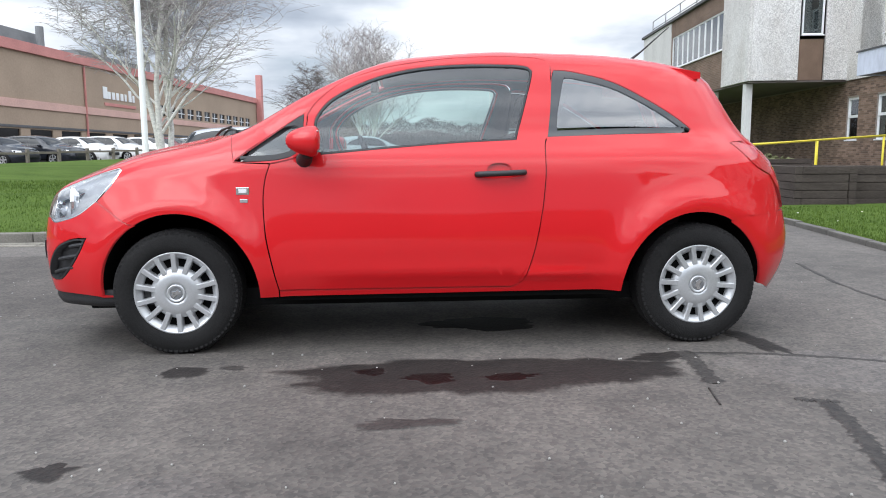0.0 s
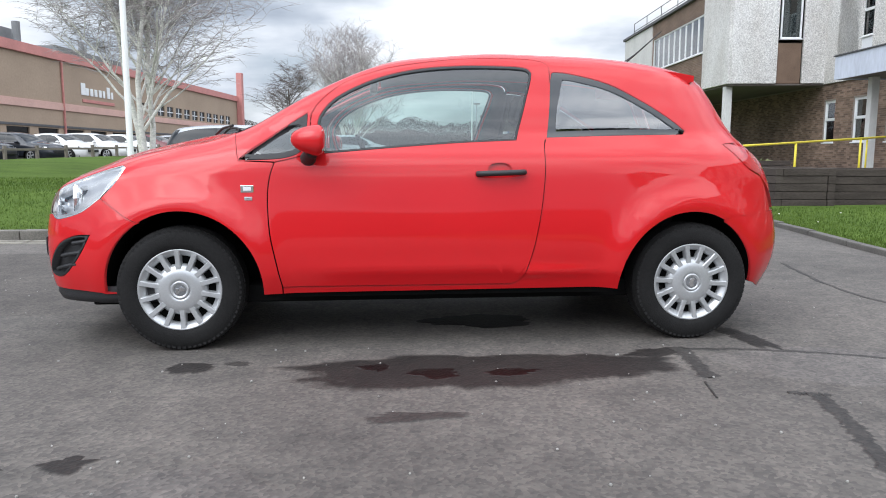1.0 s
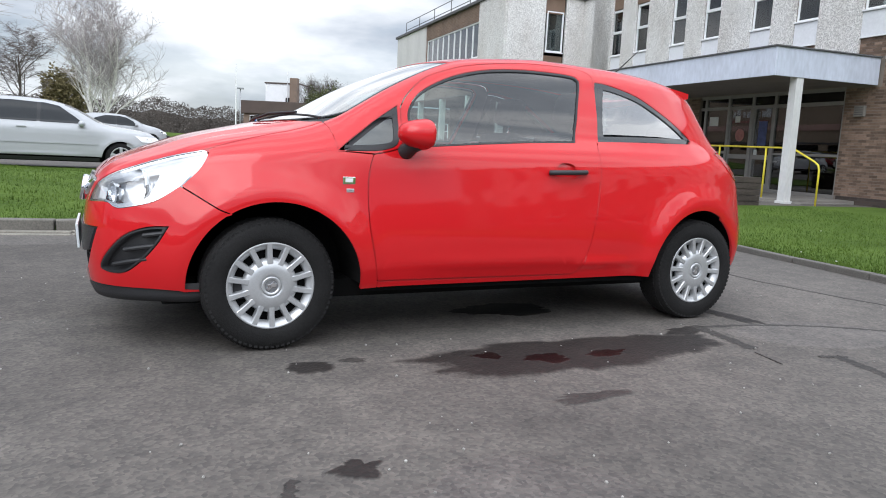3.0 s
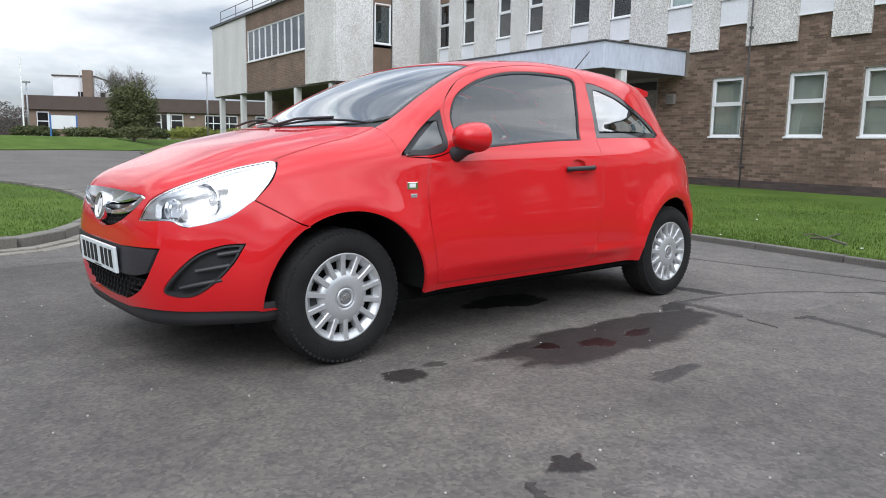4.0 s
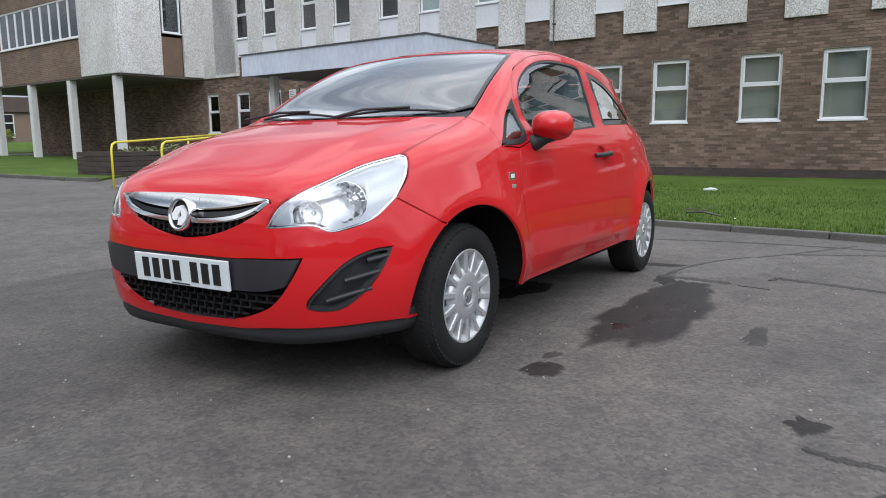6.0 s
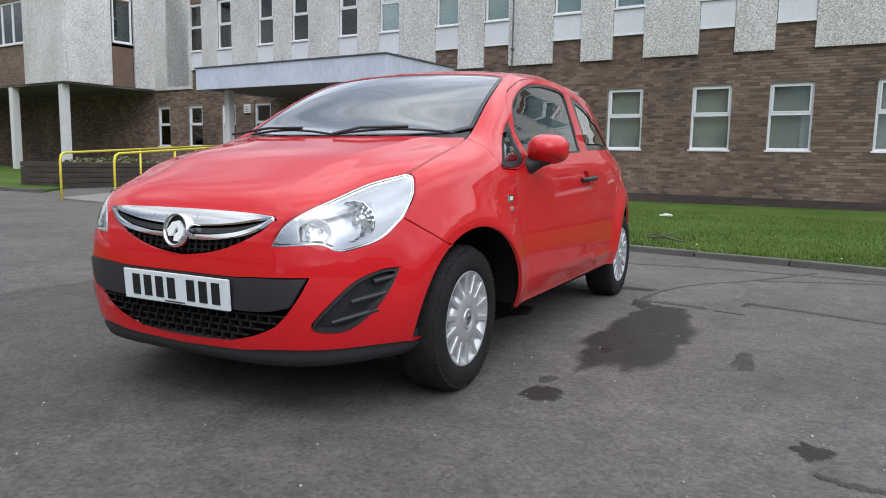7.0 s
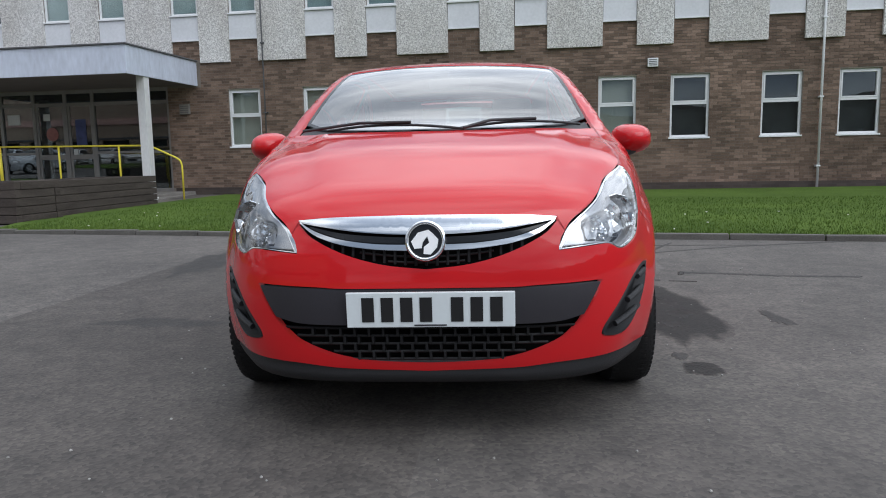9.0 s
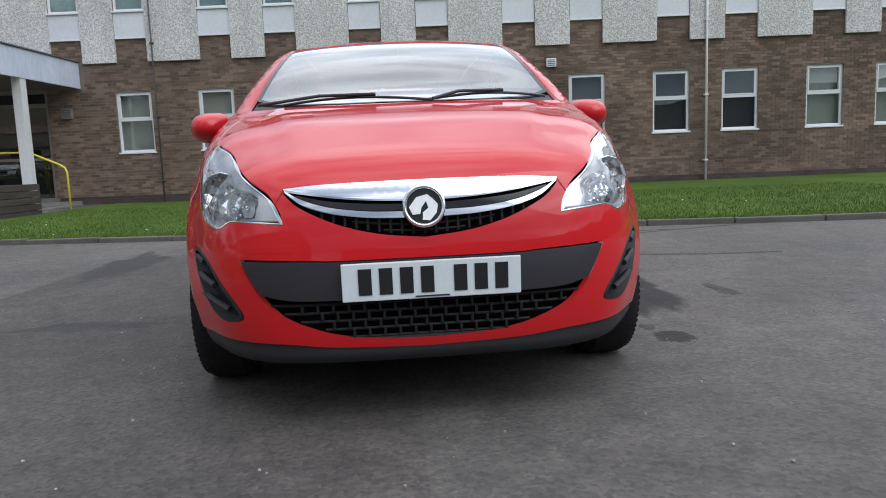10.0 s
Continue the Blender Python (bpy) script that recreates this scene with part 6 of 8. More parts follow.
def wheel(sg):
    w = new("wheel")
    bm = bmesh.new()
    add_lathe(bm, [(0.075, 0.185), (0.092, 0.20), (0.098, 0.225), (0.096, 0.255), (0.086, 0.281), (0.070, 0.2935), (0.03, 0.298), (0.0, 0.2985), (-0.03, 0.298), (-0.070, 0.2935), (-0.09, 0.27), (-0.092, 0.22), (-0.075, 0.185)], 64)
    bmesh.ops.recalc_face_normals(bm, faces=bm.faces)
    ty = part("tyre", bm, RUBBER, w, smooth=True)
    bm = bmesh.new()
    for k in range(72):
        a = k * math.tau / 72
        for y0, y1 in ((-0.058, -0.034), (0.034, 0.058)):
            vs = add_box(bm, (-0.0085, y0, 0.286), (0.0085, y1, 0.2982), 0)
            bmesh.ops.transform(bm, matrix=Matrix.Rotation(a + (0.02 if y0 > 0 else 0), 4, "Y"), verts=vs)
        for s in (-1, 1):
            vs = add_box(bm, (-0.0075, min(s * 0.066, s * 0.0885), 0.266), (0.0075, max(s * 0.066, s * 0.0885), 0.2845), 0)
            bmesh.ops.transform(bm, matrix=Matrix.Rotation(a + 0.01, 4, "Y"), verts=vs)
    tagged(part("tread", bm, TREAD, ty), kind="stuff")
    cov = part("wheel_cover", lathe([(0.070, 0.194), (0.085, 0.1965), (0.0895, 0.193), (0.0885, 0.187), (0.080, 0.180), (0.070, 0.164), (0.050, 0.161)], 64), SILVER, w, "silver plastic wheel cover with fourteen spokes", smooth=True)
    part("cover_disc", lathe([(0.050, 0.124), (0.070, 0.121), (0.079, 0.110), (0.086, 0.098), (0.0905, 0.078), (0.092, 0.058), (0.0915, 0.047), (0.087, 0.044)], 48), SILVER, cov, smooth=True)
    part("cover_back", lathe([(0.040, 0.18), (0.035, 0.10), (0.035, 0.001)], 32), CORE, cov)
    hub = lathe([(0.087, 0.044), (0.093, 0.043), (0.0955, 0.038), (0.093, 0.033), (0.090, 0.030), (0.090, 0.001)], 32)
    part("hub_cap", hub, SILVER, cov, smooth=True)
    bm = bmesh.new()
    for lo, hi, t in (((-0.022, 0.0895, -0.006), (0.018, 0.0935, 0.010), 30), ((-0.008, 0.0895, -0.024), (0.010, 0.0935, 0.018), -20)):
        vs = add_box(bm, lo, hi, 0.001)
        bmesh.ops.transform(bm, matrix=Matrix.Rotation(radians(t), 4, "Y"), verts=vs)
    part("hub_emblem", bm, CHROME, cov)
    part("hub_disc", lathe([(0.0906, 0.0295), (0.0908, 0.001)], 32), HUB_GREY, cov)
    bm = bmesh.new()
    rows = []
    for r, hw, y in ((0.092, 0.0150, 0.0855), (0.108, 0.0135, 0.0865), (0.128, 0.0118, 0.0865), (0.155, 0.0118, 0.0870), (0.178, 0.0130, 0.0885), (0.188, 0.0150, 0.0885)):
        rows.append([bm.verts.new(c) for c in ((-hw * 1.25, y - 0.034, r), (-hw, y - 0.004, r), (-hw * 0.72, y, r), (hw * 0.72, y, r), (hw, y - 0.004, r), (hw * 1.25, y - 0.034, r))])
    for a, b in zip(rows, rows[1:]):
        for i in range(5):
            bm.faces.new((a[i], a[i + 1], b[i + 1], b[i]))
    bmesh.ops.recalc_face_normals(bm, faces=bm.faces)
    spoke = mesh_from("spoke", bm, SILVER)
    for k in range(14):
        ob = new("spoke", spoke)
        ob.parent = cov
        ob.matrix_local = Matrix.Rotation(k * math.tau / 14 + 0.1, 4, "Y")
    return w


RIDE = 0.024  # body height over its drawing
HUB = 0.2955 - RIDE
first_wheel = wheel(1)
hatch.matrix_world = pose(0, 0, RIDE)
first_wheel.parent = hatch
first_wheel.matrix_local = pose(-1.2555, 0.722, HUB)
for x, y, turn in ((1.2555, 0.730, 0), (-1.2555, -0.722, 180), (1.2555, -0.730, 180)):
    copy_thing(first_wheel, pose(x, y, HUB, 0, 23 * x, turn))

# mirrors, handles, badges, wipers, aerial
for sg in (-1, 1):
    bm = bmesh.new()
    bmesh.ops.create_uvsphere(bm, u_segments=28, v_segments=18, radius=1.0)
    for v in bm.verts:
        x, y, z = v.co
        r = (abs(x) ** 2.6 + abs(y) ** 2.6 + abs(z) ** 2.6) ** (-1 / 2.6)
        x, y, z = x * r, y * r, z * r
        k = 1.0 - 0.30 * max(0, -x)
        v.co = (x * 0.114 * (0.34 if x > 0 else 1.0), y * 0.100 * k, z * (0.075 if z > 0 else 0.067) * k)
    bmesh.ops.transform(bm, matrix=pose(-0.60, sg * 0.897, 0.968, 0, 4, sg * -10), verts=bm.verts)
    mir = part("door_mirror", bm, RED, hatch, "red door mirror shell", smooth=True)
    bm = bmesh.new()
    add_tube(bm, [(-0.645, sg * 0.795, 0.885), (-0.64, sg * 0.83, 0.892), (-0.625, sg * 0.87, 0.915), (-0.61, sg * 0.90, 0.93)], 0.03, 12, [0.045, 0.036, 0.03, 0.034])
    part("mirror_arm", bm, BLACK, mir, smooth=True)
    part("mirror_glass", box((-0.5685, sg * 0.897 - 0.074, 0.922), (-0.562, sg * 0.897 + 0.074, 1.018), 0.003), CHROME, mir)
    yh = float(abs(H.meet(*rays_of("side", [(0.27, 0.822)], 1))[0][1]))
    bm = bmesh.new()
    add_tube(bm, smooth_line([(0.155, sg * (yh + 0.004), 0.817), (0.18, sg * (yh + 0.026), 0.819), (0.27, sg * (yh + 0.034), 0.822), (0.355, sg * (yh + 0.028), 0.825), (0.382, sg * (yh + 0.006), 0.826)], 4), 0.014, 10)
    part("door_handle", bm, BLACK, hatch, "black plastic door handle", smooth=True)
    for z0, z1, x0, x1, mat in ((0.732, 0.766, -0.953, -0.893, CHROME), (0.696, 0.713, -0.936, -0.900, SILVER)):
        yb = float(abs(H.meet(*rays_of("side", [((x0 + x1) / 2, (z0 + z1) / 2)], 1))[0][1]))
        bd = part("side_badge", box((x0, sg * yb - 0.004, z0), (x1, sg * yb + 0.004, z1), 0.003), mat, hatch, "small chrome side badge")
        part("badge_inlay", box((x0 + 0.012, sg * yb - 0.005, z0 + 0.009), (x1 - 0.012, sg * yb + 0.005, z1 - 0.007), 0.001), GREY_TRIM if mat is SILVER else WHITE, bd)
for y0, y1, x0, x1 in ((0.50, -0.10, -1.06, -1.185), (-0.08, -0.60, -1.175, -0.99)):
    pts = []
    for k in range(9):
        t = k / 8
        x, y = x0 + (x1 - x0) * t, y0 + (y1 - y0) * t
        z = float(H.meet(*rays_of("top", [(x, abs(y))], 1))[0][2])
        pts.append((x, y, z + 0.014 + 0.012 * math.sin(t * math.pi)))
    wp = part("wiper", tube([(x, y, z - 0.008) for x, y, z in pts], 0.0055, 8), BLACK, hatch)
    part("wiper_arm", tube([(pts[5][0], pts[5][1], pts[5][2] + 0.004), (pts[2][0] - 0.02, pts[2][1], pts[2][2] + 0.006), (x0 - 0.035, y0 + (0.1 if y0 > 0 else -0.02), pts[0][2] - 0.008)], 0.0065, 8), BLACK, wp)
part("aerial", tube([(1.12, 0.0, 1.425), (1.22, 0.0, 1.50), (1.38, 0.0, 1.64)], 0.005, 8, [0.011, 0.005, 0.0025]), BLACK, hatch)


def cushion(lo, hi, r, m):
    bm = bmesh.new()
    add_box(bm, lo, hi, r, m)
    return bm


# seats, steering wheel, dash, parcel shelf
for y in (-0.36, 0.36):
    st = part("front_seat", cushion((-0.08, y - 0.25, 0.30), (0.42, y + 0.25, 0.50), 0.05, pose(0, 0, 0)), SEAT, hatch)
    part("seat_back", cushion((-0.06, -0.24, 0.0), (0.07, 0.24, 0.60), 0.05, pose(0.42, y, 0.46, 0, 14, 0)), SEAT, st, smooth=False)
    part("head_rest", cushion((-0.05, -0.13, 0.66), (0.06, 0.13, 0.84), 0.045, pose(0.42, y, 0.46, 0, 14, 0)), SEAT, st)
    part("head_rest_post", tube([(0.57, y - 0.05, 1.04), (0.60, y - 0.05, 1.14)], 0.008, 6), CHROME, st)
rb = part("rear_seat", cushion((0.70, -0.60, 0.35), (1.15, 0.60, 0.52), 0.05, pose(0, 0, 0)), SEAT, hatch)
part("seat_back", cushion((-0.05, -0.60, 0.0), (0.07, 0.60, 0.50), 0.04, pose(1.15, 0, 0.48, 0, 16, 0)), SEAT, rb)
for y in (-0.36, 0.36):
    part("head_rest", cushion((-0.04, -0.12, 0.52), (0.05, 0.12, 0.66), 0.035, pose(1.15, y, 0.48, 0, 16, 0)), SEAT, rb)
bm = bmesh.new()
sec = [(-1.0, 0.62), (-0.98, 0.94), (-0.86, 0.965), (-0.62, 0.95), (-0.54, 0.90), (-0.52, 0.80), (-0.62, 0.62)]
rows = [[bm.verts.new((x, y, z)) for x, z in sec] for y in (-0.66, -0.2, 0.2, 0.66)]
for a, b in zip(rows, rows[1:]):
    for i in range(len(sec) - 1):
        bm.faces.new((a[i], a[i + 1], b[i + 1], b[i]))
part("dashboard", bm, DASH, hatch, smooth=True)
bm = bmesh.new()
wm = pose(-0.36, 0.36, 0.86, 0, -25, 0)
pts = [wm @ Vector((0, 0.18 * math.cos(k * math.tau / 28), 0.18 * math.sin(k * math.tau / 28))) for k in range(29)]
add_tube(bm, pts, 0.015, 8)
sw = part("steering_wheel", bm, DASH, hatch, smooth=True)
part("wheel_boss", box((-0.03, -0.07, -0.06), (0.02, 0.07, 0.06), 0.02, wm), DASH, sw)
part("wheel_spoke", box((-0.008, -0.17, -0.02), (0.008, 0.17, 0.02), 0.006, wm), DASH, sw)
rv = part("rear_view_mirror", box((-0.02, -0.11, -0.03), (0.02, 0.11, 0.03), 0.014, pose(-0.33, 0.0, 1.285, 0, 10, 0)), BLACK, hatch)
part("mirror_stem", tube([(-0.345, 0, 1.30), (-0.30, 0, 1.36)], 0.01, 6), BLACK, rv)
part("parcel_shelf", box((1.22, -0.58, 0.90), (1.62, 0.58, 0.925), 0.006), SEAT, hatch)
for sg in (-1, 1):
    part("door_card", box((-0.72, sg * 0.70 - 0.02, 0.30), (0.50, sg * 0.70 + 0.02, 0.90), 0.015), DASH, hatch)


# ---- marks on the asphalt ----
WET = asphalt_material("damp_asphalt", (0.19, 0.175, 0.175), 0.66)
PUDDLE = asphalt_material("puddle_film", (0.34, 0.13, 0.14), 0.40, dim=0.24)
GLINT = asphalt_material("wet_film", (0.10, 0.10, 0.10), 0.74, dim=0.22)
TAR = asphalt_material("tar_seam", (0.42, 0.42, 0.43), 0.62)
PATCH = asphalt_material("asphalt_patch", (1.16, 1.17, 1.20), 0.62)


def fade_mesh(name, verts, faces, fades, mat):
    me = bpy.data.meshes.new(name)
    me.from_pydata(verts, [], faces)
    at = me.attributes.new("fade", "FLOAT", "POINT")
    at.data.foreach_set("value", fades)
    me.materials.append(mat)
    return new(name, me)


def blot(name, cx, cy, rx, ry, seed, mat, label, z=0.004, rough=0.28, turn=0.0, n=56, low=-0.002):
    """A flat stain with a ragged outline that thins out at its edge."""
    c, s = math.cos(radians(turn)), math.sin(radians(turn))
    verts, fades, faces = [(cx, cy, z)], [1.0], []
    for ring_no, (share, fade, up) in enumerate(((0.55, 0.9, z), (0.90, 0.60, z - 0.001), (1.15, 0.0, low))):
        for k in range(n):
            a = k * math.tau / n
            q = 1 + rough * (noise.noise((math.cos(a) * 1.3 + seed, math.sin(a) * 1.3, seed)) + 0.6 * noise.noise((math.cos(a) * 4 + seed, math.sin(a) * 4, 2.0)))
            x, y = rx * q * share * math.cos(a), ry * q * share * math.sin(a)
            verts.append((cx + c * x - s * y, cy + s * x + c * y, up))
            fades.append(fade)
            a0, a1 = 1 + ring_no * n + k, 1 + ring_no * n + (k + 1) % n
            if ring_no == 0:
                faces.append((0, a0, a1))
            else:
                faces.append((a0 - n, a0, a1, a1 - n))
    ob = fade_mesh(name, verts, faces, fades, mat)
    return tagged(ob, label, "stain")


blot("damp_stain", 0.02, -1.23, 0.72, 0.25, 3.1, WET, "long dark damp stain on the asphalt beside the car", rough=0.40)
blot("damp_stain", 0.60, -1.21, 0.38, 0.17, 8.3, WET, "ragged dark damp stain on the asphalt", 0.0035, 0.45)
blot("damp_stain", 1.0, -1.04, 0.17, 0.07, 8.9, WET, "ragged dark damp stain on the asphalt", 0.0032, 0.5, 15)
for x, y, r in ((-0.34, -1.18, 0.085), (-0.10, -1.29, 0.11), (0.25, -1.30, 0.10)):
    blot("puddle", x, y, r, r * 0.55, x * 3 + 5, PUDDLE, "small dark reddish puddle on the asphalt", 0.007, 0.55, low=0.002)
blot("damp_stain", -1.155, -1.10, 0.10, 0.085, 1.7, WET, "small round damp stain on the asphalt", rough=0.3)
blot("damp_stain", -0.95, -1.06, 0.06, 0.035, 2.7, TAR, "faint small stain on the asphalt", rough=0.5)
blot("damp_stain", -1.27, -2.08, 0.075, 0.06, 6.1, WET, "small ragged tar stain on the asphalt", rough=0.6)
blot("damp_stain", -0.175, -1.78, 0.17, 0.05, 9.2, TAR, "faint ragged stain on the asphalt", rough=0.7)
blot("damp_stain", 0.25, -0.33, 0.30, 0.13, 4.4, GLINT, "dark damp stain on the asphalt under the car", rough=0.4)
blot("damp_stain", 1.56, -0.80, 0.09, 0.26, 7.4, WET, "dark stain on the asphalt behind the rear wheel", rough=0.6, turn=12)
blot("damp_stain", -0.2, 1.70, 0.10, 0.42, 5.5, TAR, "faint dark streak on the asphalt before the lawn", rough=0.6)
blot("damp_stain", 2.5, 2.4, 0.8, 0.25, 5.9, TAR, "faint dark streak on the asphalt before the lawn", rough=0.6)
DIMMED = asphalt_material("dimmed_asphalt", (0.76, 0.75, 0.75), 0.72)
# smoother asphalt; the car's soft shade is painted in as darker colour
blot("asphalt_patch", -2.2, 2.1, 5.2, 2.0, 6.6, DIMMED, "smoother asphalt with the car's soft shade painted in, before the lawn", 0.0025, 0.2)
blot("asphalt_patch", 2.6, 7.6, 2.0, 4.6, 7.7, DIMMED, "darker smoother asphalt of the drive", 0.0025, 0.2)
blot("asphalt_patch", 1.72, -1.33, 0.55, 0.30, 2.2, PATCH, "paler repaired patch in the asphalt", 0.003, 0.2, -12)
blot("asphalt_patch", -0.98, -2.62, 0.55, 0.45, 3.9, PATCH, "paler repaired patch in the asphalt", 0.003, 0.25, 10)


def seam_strip(pts, width, seed, label="dark tar filled crack in the asphalt"):
    line = smooth_line(pts, 14)
    verts, faces, fades = [], [], []
    for i, (x, y) in enumerate(line):
        a, b = line[max(i - 1, 0)], line[min(i + 1, len(line) - 1)]
        d = Vector((b[0] - a[0], b[1] - a[1])).normalized()
        w = width * (0.55 + 0.9 * abs(noise.noise((i * 0.37, seed, 0)))) * (0.3 if i in (0, len(line) - 1) else 1)
        j = 0.02 * noise.noise((i * 0.5, seed + 7, 0))
        for e, f, up in ((1.5, 0.0, -0.002), (0.8, 0.9, 0.0045), (-0.8, 0.9, 0.0045), (-1.5, 0.0, -0.002)):
            verts.append((x - d.y * (w * e + j), y + d.x * (w * e + j), up))
            fades.append(f)
        if i:
            for k in range(3):
                q = 4 * i + k
                faces.append((q - 4, q - 3, q + 1, q))
    ob = fade_mesh("tar_seam", verts, faces, fades, TAR)
    return tagged(ob, label, "crack")


seam_strip([(1.13, -0.98), (1.10, -1.22), (1.06, -1.45)], 0.05, 1.0)
seam_strip([(1.02, -1.50), (0.98, -1.69)], 0.012, 1.5)
seam_strip([(1.28, -1.65), (1.36, -1.68), (1.43, -1.70)], 0.022, 2.0)
seam_strip([(1.38, -1.70), (1.34, -1.86), (1.30, -2.02), (1.24, -2.18), (1.16, -2.45), (1.1, -2.9)], 0.042, 3.0)
seam_strip([(1.15, -1.0), (1.60, -1.08), (2.1, -1.30), (2.5, -1.62), (3.3, -2.1)], 0.022, 4.0)
seam_strip([(2.5, -1.62), (2.9, -2.6), (3.2, -3.8)], 0.03, 5.0)
seam_strip([(-1.47, -2.08), (-1.50, -2.2), (-1.50, -2.35), (-1.53, -2.6)], 0.022, 6.0)
seam_strip([(-1.9, -2.16), (-1.7, -2.30), (-1.62, -2.5)], 0.02, 6.5)
seam_strip([(3.0, -3.0), (3.1, -1.4), (2.9, 0.2), (3.2, 1.6)], 0.02, 7.0)

GRIT = material("loose_grit", (0.30, 0.29, 0.27), 0.9, vary=0.4, scale=30)
rng = random.Random(11)
bm = bmesh.new()
for _ in range(420):
    x, y = rng.uniform(-4.2, 3.6), rng.uniform(-3.9, 1.5)
    if -1.9 < x < 1.9 and abs(y) < 0.8:
        continue
    r = rng.uniform(0.0025, 0.0065)
    bmesh.ops.create_icosphere(bm, subdivisions=1, radius=r, matrix=pose(x, y, r * 0.5, rng.uniform(0, 90), rng.uniform(0, 90), 0))
tagged(part("grit", bm, GRIT), "loose pale grit scattered on the asphalt", "grit", kind="stuff")


# ---- grass blades on the near lawns ----
def blades(name, count, draw, label, seed, height=0.045):
    rg = np.random.RandomState(seed)
    verts, faces = [], []
    made = 0
    while made < count:
        x, y, z = draw(rg)
        if z is None:
            continue
        h = height * rg.uniform(0.5, 1.35)
        a, lean, w = rg.uniform(0, math.tau), rg.uniform(0, 0.6) * h, rg.uniform(0.004, 0.009)
        dx, dy = math.cos(a), math.sin(a)
        i = len(verts)
        verts += [(x - dy * w, y + dx * w, z - 0.01), (x + dy * w, y - dx * w, z - 0.01), (x + dx * lean, y + dy * lean, z + h)]
        faces.append((i, i + 1, i + 2))
        made += 1
    me = bpy.data.meshes.new(name)
    me.from_pydata(verts, [], faces)
    me.materials.append(BLADE)
    return tagged(new(name, me), label, "grass", kind="stuff")


def near_front(rg):
    y = rg.uniform(-9, 6.7)
    x0 = np.interp(y, [p[1] for p in FRONT_EDGE], [p[0] for p in FRONT_EDGE])
    x = x0 + 0.05 + 7.0 * rg.uniform(0, 1) ** 1.7
    if y > 6.65:
        return x, y, None
    return x, y, rise(x, y) + 0.05


def near_island(rg):
    x, y = rg.uniform(-9, 0.2), 3.7 + 9.0 * rg.uniform(0, 1) ** 1.5
    if not inside(island_outline, x, y):
        return x, y, None
    g = edge_gap(ISLAND_EDGE, x, y)
    return x, y, rise(x, y) + 0.06 + 0.22 * ease(0.3, 5, g)


blades("grass_front", 60000, near_front, "short green grass blades of the front lawn", 1, 0.028)
blades("grass_island", 36000, near_island, "short green grass blades of the lawn by the drive", 2, 0.028)

WRAPPER = material("pale_wrapper", (0.45, 0.66, 0.72), 0.4, vary=0.2, scale=20)
wr = bmesh.new()
bmesh.ops.create_icosphere(wr, subdivisions=2, radius=0.09)
for v in wr.verts:
    v.co = Vector((v.co.x * 1.3, v.co.y * 0.8, v.co.z * 0.35)) * (1 + 0.5 * noise.noise(v.co * 23))
wrapper = part("litter", wr, WRAPPER)
wrapper.matrix_world = pose(8.6, 12.2, rise(8.6, 12.2) + 0.06, 0, 0, 30)
tagged(wrapper, "crumpled pale blue wrapper lying on the path", "litter")
scrap_bm = bmesh.new()
bmesh.ops.create_icosphere(scrap_bm, subdivisions=2, radius=0.10)
for v in scrap_bm.verts:
    v.co = Vector((v.co.x * 0.6, v.co.y * 1.2, v.co.z * 0.3)) * (1 + 0.5 * noise.noise(v.co * 19))
scrap = part("litter", scrap_bm, NOTICE)
scrap.matrix_world = pose(9.3, 0.30, rise(9.3, 0.3) + 0.07, 0, 0, 15)
tagged(scrap, "crumpled white paper scrap lying on the lawn", "litter")
SPECK = material("white_petal", (0.75, 0.75, 0.72), 0.8, vary=0.1)
rng2 = random.Random(5)
pe = bmesh.new()
for _ in range(24):
    y = rng2.uniform(-7, 6)
    x = float(np.interp(y, [p[1] for p in FRONT_EDGE], [p[0] for p in FRONT_EDGE])) + 0.15 + 3.2 * rng2.random() ** 1.5
    bmesh.ops.create_icosphere(pe, subdivisions=1, radius=rng2.uniform(0.010, 0.018), matrix=pose(x, y, rise(x, y) + 0.075) @ Matrix.Diagonal((1, 1, 0.45, 1)))
tagged(part("daisies", pe, SPECK), "small white daisies scattered over the lawn", "daisies", kind="stuff")
LITTER = material("dead_twig", (0.10, 0.09, 0.075), 0.9, vary=0.3)
lit = thing("fallen_branch", "dark fallen twig lying on the lawn edge", "branch")
part("stem", tube([(4.52, -0.75, 0.09), (4.60, -0.55, 0.12), (4.68, -0.35, 0.10)], 0.012, 6), LITTER, lit)
part("twig", tube([(4.58, -0.60, 0.11), (4.50, -0.45, 0.16), (4.46, -0.36, 0.15)], 0.008, 6), LITTER, lit)
part("twig", tube([(4.62, -0.5, 0.12), (4.70, -0.62, 0.17)], 0.007, 6), LITTER, lit)

# ---- white flag pole on the lawn ----
POLE_WHITE = material("pole_white", (0.90, 0.90, 0.90), 0.5, vary=0.05, scale=2)
pole = thing("flag_pole", "tall white painted flag pole standing on the lawn", "pole", m=pose(-4.62, 9.0, 0.0))
pole_z = rise(-4.62, 9.0) + 0.27
bm = bmesh.new()
add_tube(bm, [(0, 0, pole_z - 0.1), (0, 0, pole_z + 7.5)], 0.05, 20, [0.056, 0.042], cap=False)
part("shaft", bm, POLE_WHITE, pole, smooth=True)
part("base_plate", box((-0.13, -0.13, pole_z - 0.03), (0.13, 0.13, pole_z + 0.02), 0.01), KERB, pole)

